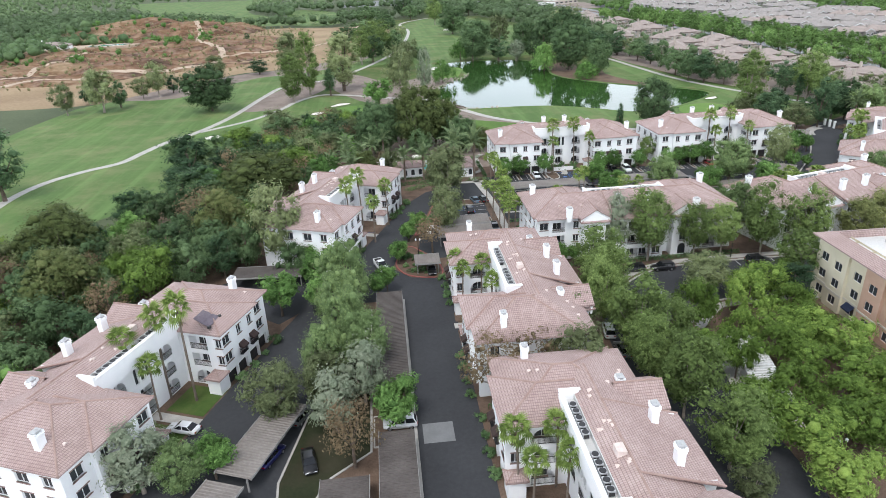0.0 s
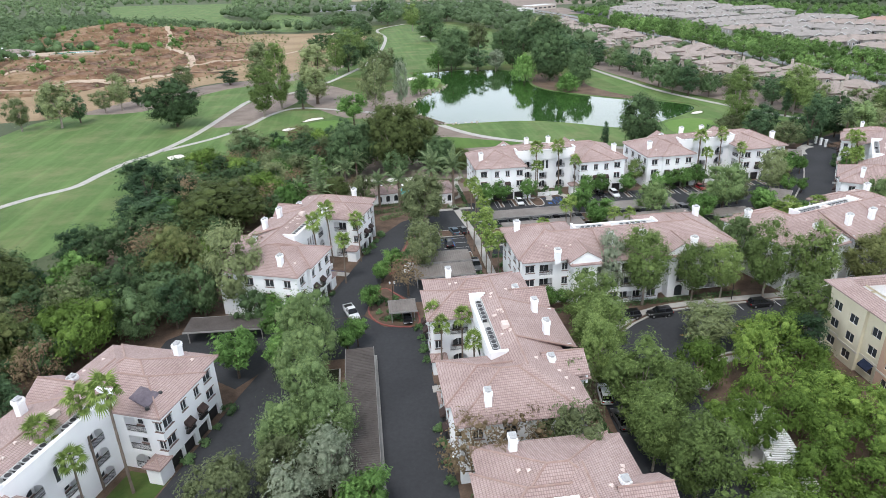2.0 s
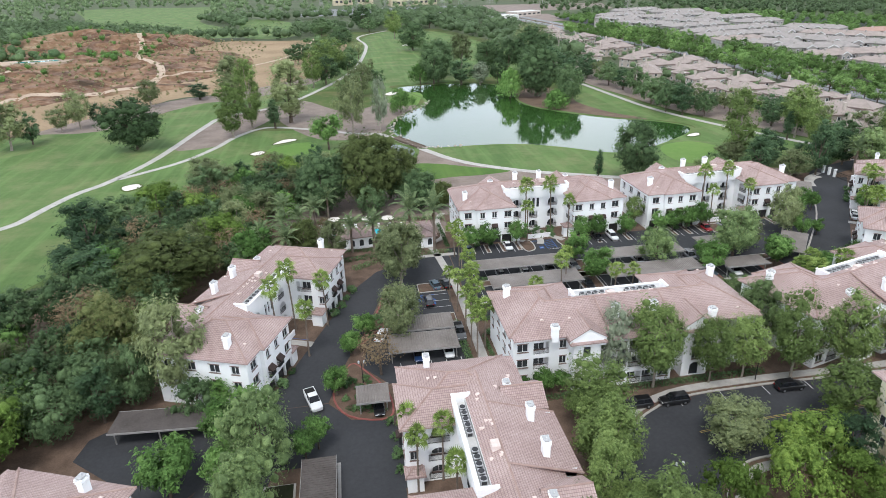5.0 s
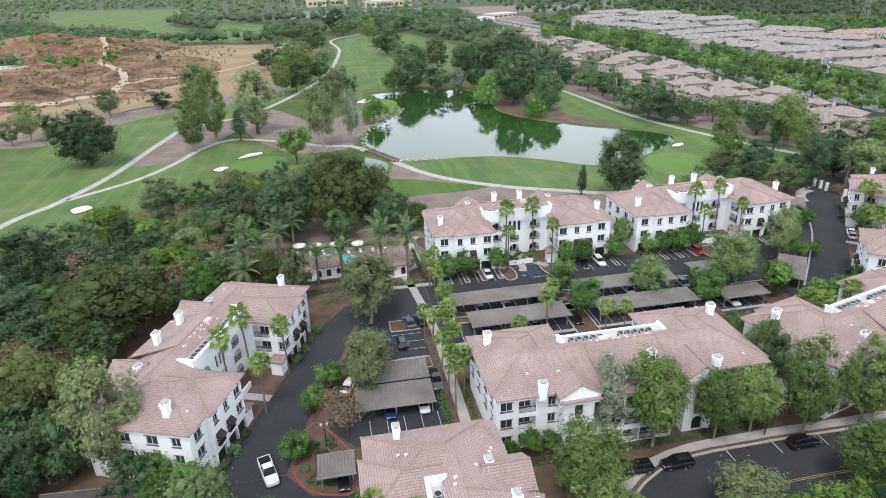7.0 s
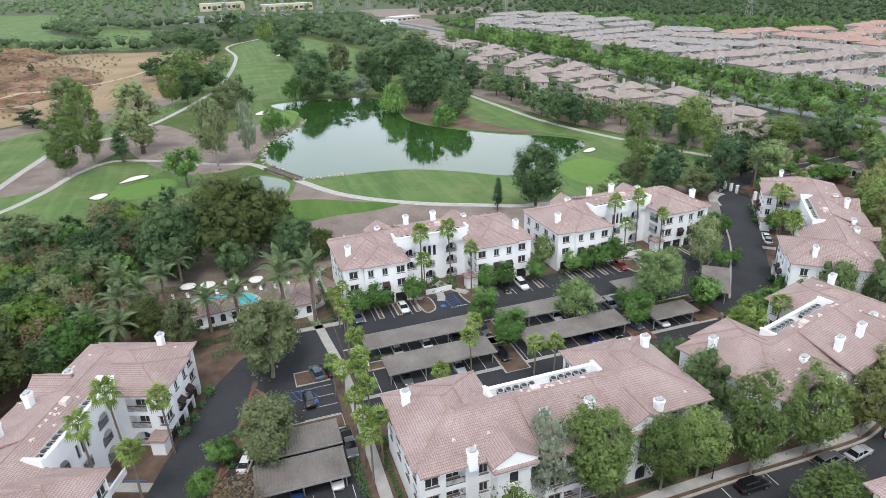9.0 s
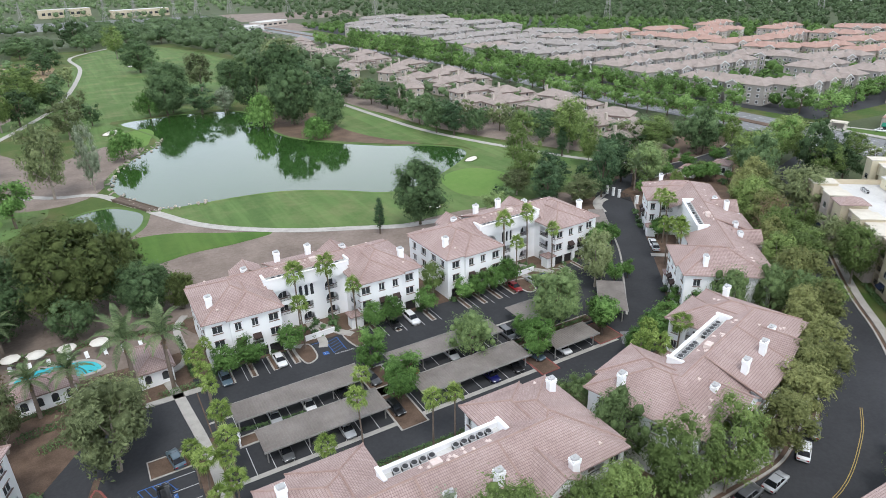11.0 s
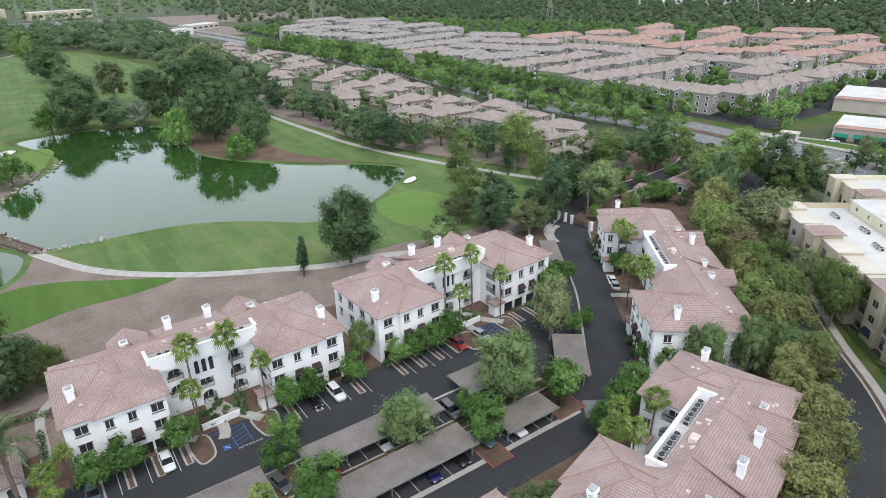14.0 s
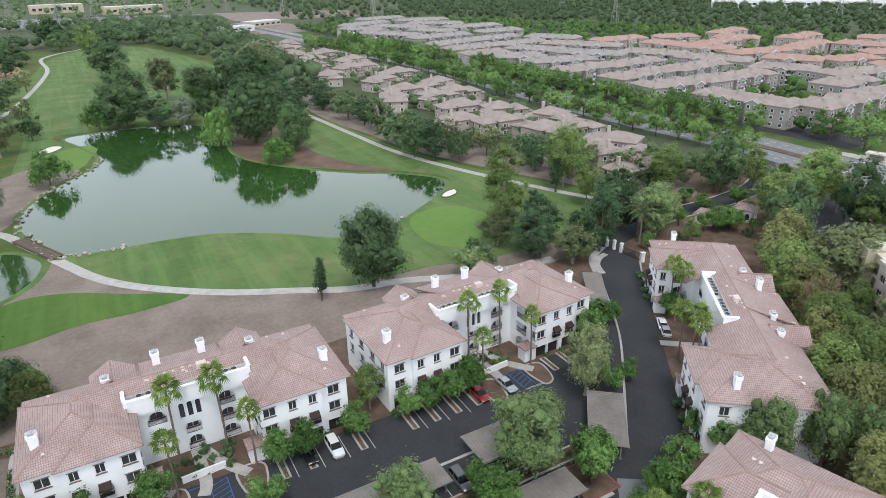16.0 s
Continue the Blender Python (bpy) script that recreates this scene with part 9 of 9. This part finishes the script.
tall_rows("pepper", ((-56.6, 131.4, 11.0, 7.8), ))
tall_rows("brown", ((-44.2, 146.0, 13.0, 6.6), ))
for k, (x, y) in enumerate(scatter(BELT, 170, 5.0, 31)):
    kind = ("oak", "euca", "oak", "deep", "pepper", "oak", "elm", "euca", "brown", "oak")[(k * 7) % 10]
    if free(x, y, 0.5):
        plant(kind, x, y, rng.uniform(8.5, 12.0))
rows_of("deep", ((-62.0, 150.0, 13.0), (-92.0, 130.0, 15.0), (-84.0, 118.0, 14.0), (152.0, 217.0, 10.0), (172.0, 226.0, 13.0)))
rows_of("oak", ((180.0, 232.0, 12.0), (28.0, 216.0, 8.0), (33.0, 206.0, 7.0)))
rows_of("syca", ((226.0, 221.0, 11.0), (236.0, 228.0, 11.0), (176.0, 202.0, 7.0)))
# row along the far cart path
line = smooth_line([(158, 404), (160, 370), (162, 340), (168, 312), (180, 290), (192, 262), (200, 240)], False, 3)
for k, (x, y) in enumerate(line):
    if not free(x, y, 0.8):
        continue
    plant(("far", "fardeep", "far")[k % 3], x + rng.uniform(-3, 3), y + rng.uniform(-3, 3), rng.uniform(9, 13))
    plant(("avenue", "fardeep")[k % 2], x + 10 + rng.uniform(-3, 3), y + 4, rng.uniform(6, 9))
rows_of("pepper", ((-48.3, 124.4, 10), (-55.9, 130.1, 9)))
rows_of("far", ((22, 452, 14), (10, 478, 15), (26, 420, 12), (12, 530, 14), (20, 560, 14), (74, 580, 15)))
for x, y in scatter([(226, 176), (258, 186), (288, 196), (290, 160), (268, 140), (238, 150)], 18, 7, 66):
    if free(x, y):
        plant(rng.choice(("avenue", "far")), x, y, rng.uniform(7, 10))
tall_rows("avenue", ((299.2, 228.5, 14.0, 8.8), (301.6, 243.0, 13.0, 7.4), (353.8, 243.5, 10.0, 6.4), (344.4, 257.0, 10.0, 6.4), (334.0, 238.0, 10.0, 6.0), (371.0, 247.0, 10.0, 6.4), (398.0, 250.5, 10.0, 6.6)))
# avenue trees along the boulevard
def even_line(pts, gap):
    """Points a fixed way apart along a 2D line."""
    out, left = [pts[0]], gap
    for a, b in zip(pts, pts[1:]):
        a, b = Vector(a), Vector(b)
        while (b - a).length > left:
            a = a.lerp(b, left / (b - a).length)
            out.append((a.x, a.y))
            left = gap
        left -= (b - a).length
    return out


line = even_line(smooth_line(BOULEVARD, False, 8), 10.4)
nor = offsets(line)
for k, ((x, y), (a, b)) in enumerate(zip(line, nor)):
    if 236 < y < 700:
        for off in (17.5, -17.5):
            if not (off < 0 and y < 258):
                plant("avenue", x + a * off + rng.uniform(-1, 1), y + b * off + rng.uniform(-1, 1), rng.uniform(10.5, 13.5), wide=rng.uniform(5.8, 7.4))
    if 262 < y < 640 and k % 5 == 0:
        plant("avenue", x, y, rng.uniform(4.5, 6.0))


# ---- distant woods: joined masses of crowns ----
def woods(name, label, spots, sizes, leaf, per, mat, seed, ground=None):
    rng = np.random.default_rng(seed)
    pts, nor, cores, radii = [], [], [], []
    for x, y in spots:
        h = rng.uniform(*sizes)
        r = h * rng.uniform(0.4, 0.55)
        d = rng.normal(size=(per, 3))
        d /= np.linalg.norm(d, axis=1)[:, None]
        d[:, 2] = np.where(rng.random(per) < 0.8, np.abs(d[:, 2]), d[:, 2])
        k = 1 + 0.3 * np.sin(5 * d[:, 0] + x) * np.cos(4 * d[:, 1] + y)
        z0 = max(0.0, ground(x, y)) if ground else 0.0
        q = np.array([x, y, z0 + h * 0.55]) + d * np.array([r, r, h * 0.47]) * (k * rng.uniform(0.8, 1.05, per))[:, None]
        w = d + np.array([0, 0, 0.7]) + rng.normal(size=(per, 3)) * 0.28
        pts.append(q)
        cores.append((x, y, z0 + h * 0.52))
        radii.append(r * 0.8)
        nor.append(w / np.linalg.norm(w, axis=1)[:, None])
    me = leaf_mesh(name, np.concatenate(pts), np.concatenate(nor), leaf * 0.62, rng, (np.array(cores), np.array(radii)))
    me.materials.append(inner(mat))
    me.materials.append(inner(mat))
    tagged(new(name, me), label, "woods", kind="stuff")


woods("distant_woods", "dense distant green woodland", scatter([(300, 860), (480, 880), (640, 520), (640, 220), (1500, 220), (1700, 1500), (700, 2100), (360, 1500)], 1900, 13, 51, ()), (9, 14), 2.35, 33, "wood", 1)
woods("valley_woods", "dense mid-green valley woodland", scatter([(480, 880), (640, 520), (640, 240), (1300, 240), (1100, 900), (560, 1200)], 1000, 13, 52, ()), (8, 12), 2.1, 42, "wood", 2)
woods("north_woods", "distant mixed trees beyond the fairway", scatter([(-330, 740), (-40, 740), (20, 820), (110, 800), (140, 640), (130, 480), (182, 470), (195, 700), (220, 1050), (-100, 1100), (-600, 1100), (-700, 750)], 1050, 10, 53, ([(-330, 1010), (-250, 960), (-165, 830), (-100, 800), (-110, 900), (-200, 1100), (-380, 1100)], [(-100, 800), (-40, 790), (-60, 1000), (-130, 1100)], [(-290, 590), (-90, 570), (-60, 760), (-250, 760)], [(-40, 860), (40, 860), (60, 1040), (-80, 1040)])), (9, 16), 1.6, 46, "wood", 3)
woods("far_north_woods", "hazy far trees on the plain", scatter([(-1400, 1100), (-100, 1100), (300, 1260), (400, 1500), (600, 2300), (-1500, 2400)], 1500, 17, 54, ([(-420, 1100), (-200, 1100), (-250, 1540), (-330, 1600), (-560, 1680), (-430, 1300)],)), (9, 16), 2.8, 30, "wood", 4)
woods("west_woods", "trees on the western hills", scatter([(-700, 300), (-330, 420), (-310, 560), (-290, 720), (-240, 780), (-330, 960), (-520, 1180), (-1000, 1200), (-900, 700)], 760, 11, 55, ()), (8, 14), 1.5, 44, "wood", 5)
woods("estate_trees", "garden trees between distant houses", scatter([(304, 240), (640, 240), (640, 520), (470, 860), (276, 860), (282, 560), (274, 420), (280, 330)], 820, 8.4, 56, FLAT_PLANS), (7, 10.5), 1.1, 46, "avenue", 6)
woods("row_house_gardens", "small garden trees among the row houses", scatter([(188, 235), (224, 225), (238, 300), (234, 420), (228, 620), (186, 660), (188, 480), (194, 340)], 150, 8, 57, ()), (4, 8), 0.8, 50, "wood", 7)
woods("hill_scrub", "dry scrub dotted over the hills", scatter([(-320, 400), (-110, 390), (-60, 480), (-60, 690), (-130, 800), (-340, 800)], 1150, 4.4, 58, ()), (0.9, 3.2), 0.5, 18, "scrub", 8, hill_z)
woods("hill_bushes", "green bushes scattered on the hills", scatter([(-330, 430), (-170, 500), (-130, 600), (-170, 780), (-330, 800)], 110, 8, 59, ()), (3, 8), 0.8, 54, "bright", 9, hill_z)
woods("villa_trees", "dense trees round the hilltop villa", scatter([(-345, 500), (-285, 520), (-258, 556), (-215, 580), (-222, 625), (-275, 640), (-290, 720), (-345, 730)], 140, 7, 60, ([(-285, 566), (-205, 578), (-200, 606), (-285, 606)],)), (7, 13), 0.9, 56, "oak", 10, hill_z)

# ---- hedges and low shrubs ----
def hedge(pts, w, h, label="clipped green hedge along the kerb"):
    rng = np.random.default_rng(int(abs(pts[0][0] * 10 + pts[0][1])))
    q, n = [], []
    for a, b in zip(pts, pts[1:]):
        ln = math.dist(a, b)
        k = int(ln * 60)
        t = rng.random(k)[:, None]
        base = np.array([*a, 0]) * (1 - t) + np.array([*b, 0]) * t
        d = rng.normal(size=(k, 3))
        d[:, 2] = np.abs(d[:, 2])
        d /= np.linalg.norm(d, axis=1)[:, None]
        q.append(base + d * np.array([w / 2, w / 2, h]) * rng.uniform(0.75, 1.1, k)[:, None])
        n.append(d + rng.normal(size=(k, 3)) * 0.3)
    n = np.concatenate(n)
    n /= np.linalg.norm(n, axis=1)[:, None]
    ob = thing("hedge", label, "hedge", "hedges")
    part_of("leaves", leaf_mesh("leaves", np.concatenate(q), n, 0.17, rng), "hedge", ob)


for pts, w, h in (([(2.6, 119.0), (8.6, 117.0)], 1.4, 0.8), ([(24.2, 124.6), (24.2, 142)], 1.6, 0.9), ([(28.6, 119.5), (28.4, 136)], 0.9, 0.8), ([(30, 115.4), (72, 115.6)], 1.4, 1.0), ([(5, 171), (14, 176)], 2.4, 1.0), ([(2, 176), (16, 178.5)], 2.4, 0.9), ([(-2, 182), (18, 180.6)], 1.4, 0.9),
                  ([(28.4, 142.4), (72, 141)], 1.2, 0.7), ([(22.5, 175.8), (29, 176)], 1.6, 1.1), ([(28.6, 178.5), (28.4, 194)], 1.2, 1.0), ([(-8, 203.6), (12, 201.8), (30, 198.8)], 1.2, 1.1), ([(-12, 190), (-12, 178)], 1.6, 1.3), ([(-4, 182.4), (1, 181.6)], 2.2, 1.2), ([(147, 121.5), (159, 135.6)], 1.4, 1.2), ([(31.6, 160), (53, 157.2)], 0.9, 0.6), ([(60, 157.2), (100, 157.2)], 1.0, 0.6), ([(112, 117.5), (128, 129)], 1.4, 1.0),
                  ([(12, 72.8), (28, 72.8)], 1.4, 1.0), ([(32.2, 112), (32.4, 76)], 1.0, 0.9), ([(32.6, 70), (33, 32)], 1.0, 0.9)):
    hedge(pts, w, h)
# planters at every garage pier
for cx, cy, r, L in [(x, y, r, 43.6) for x, y, r in PLACES] + [(9.5, 95.0, -90, 40.4), (10.4, 51.1, -90, 40.4), (133.2, 171.2, 231.8, 59.4)]:
    m = pose(cx, cy, 0, 0, 0, r)
    for s in (-1, 1):
        for k in range(4):
            p = m @ Vector((s * (L / 2 - 1.0 - 3.5 * k), -0.15, 0))
            plant("shrub", p.x, p.y, rng.uniform(0.9, 1.6))
for x, y in scatter([(0.6, 123), (3, 118), (8.6, 116.6), (8.6, 121), (4, 130)], 10, 1.4, 61) + scatter([(6, 139), (13, 145), (13, 151), (11, 156)], 12, 1.5, 62) + scatter([(48, 180), (57, 180), (57, 185), (48, 185)], 12, 1.4, 63) + scatter([(97, 180.5), (107, 181), (106, 186), (97, 185.5)], 12, 1.4, 64):
    plant("shrub", x, y, rng.uniform(0.8, 1.5))
for k, (x, y) in enumerate(scatter([(162, 204), (178, 198), (200, 193), (224, 206), (250, 226), (240, 238), (222, 232), (204, 226), (186, 226), (166, 216)], 60, 3.6, 68)):
    if free(x, y, 0.8) and abs(y - np.interp(x, [158, 174.7, 190.6, 206, 225.5, 240, 258], [212, 217.4, 218.4, 218.2, 220.9, 227, 240])) > 6.5 and math.dist((x, y), (201.6, 205.4)) > 5 and math.dist((x, y), (190.6, 209.2)) > 5:
        plant("bright" if k % 3 else "shrub", x, y, rng.uniform(3.4, 6.0) if k % 3 else rng.uniform(1.2, 2.0))
masters_done()
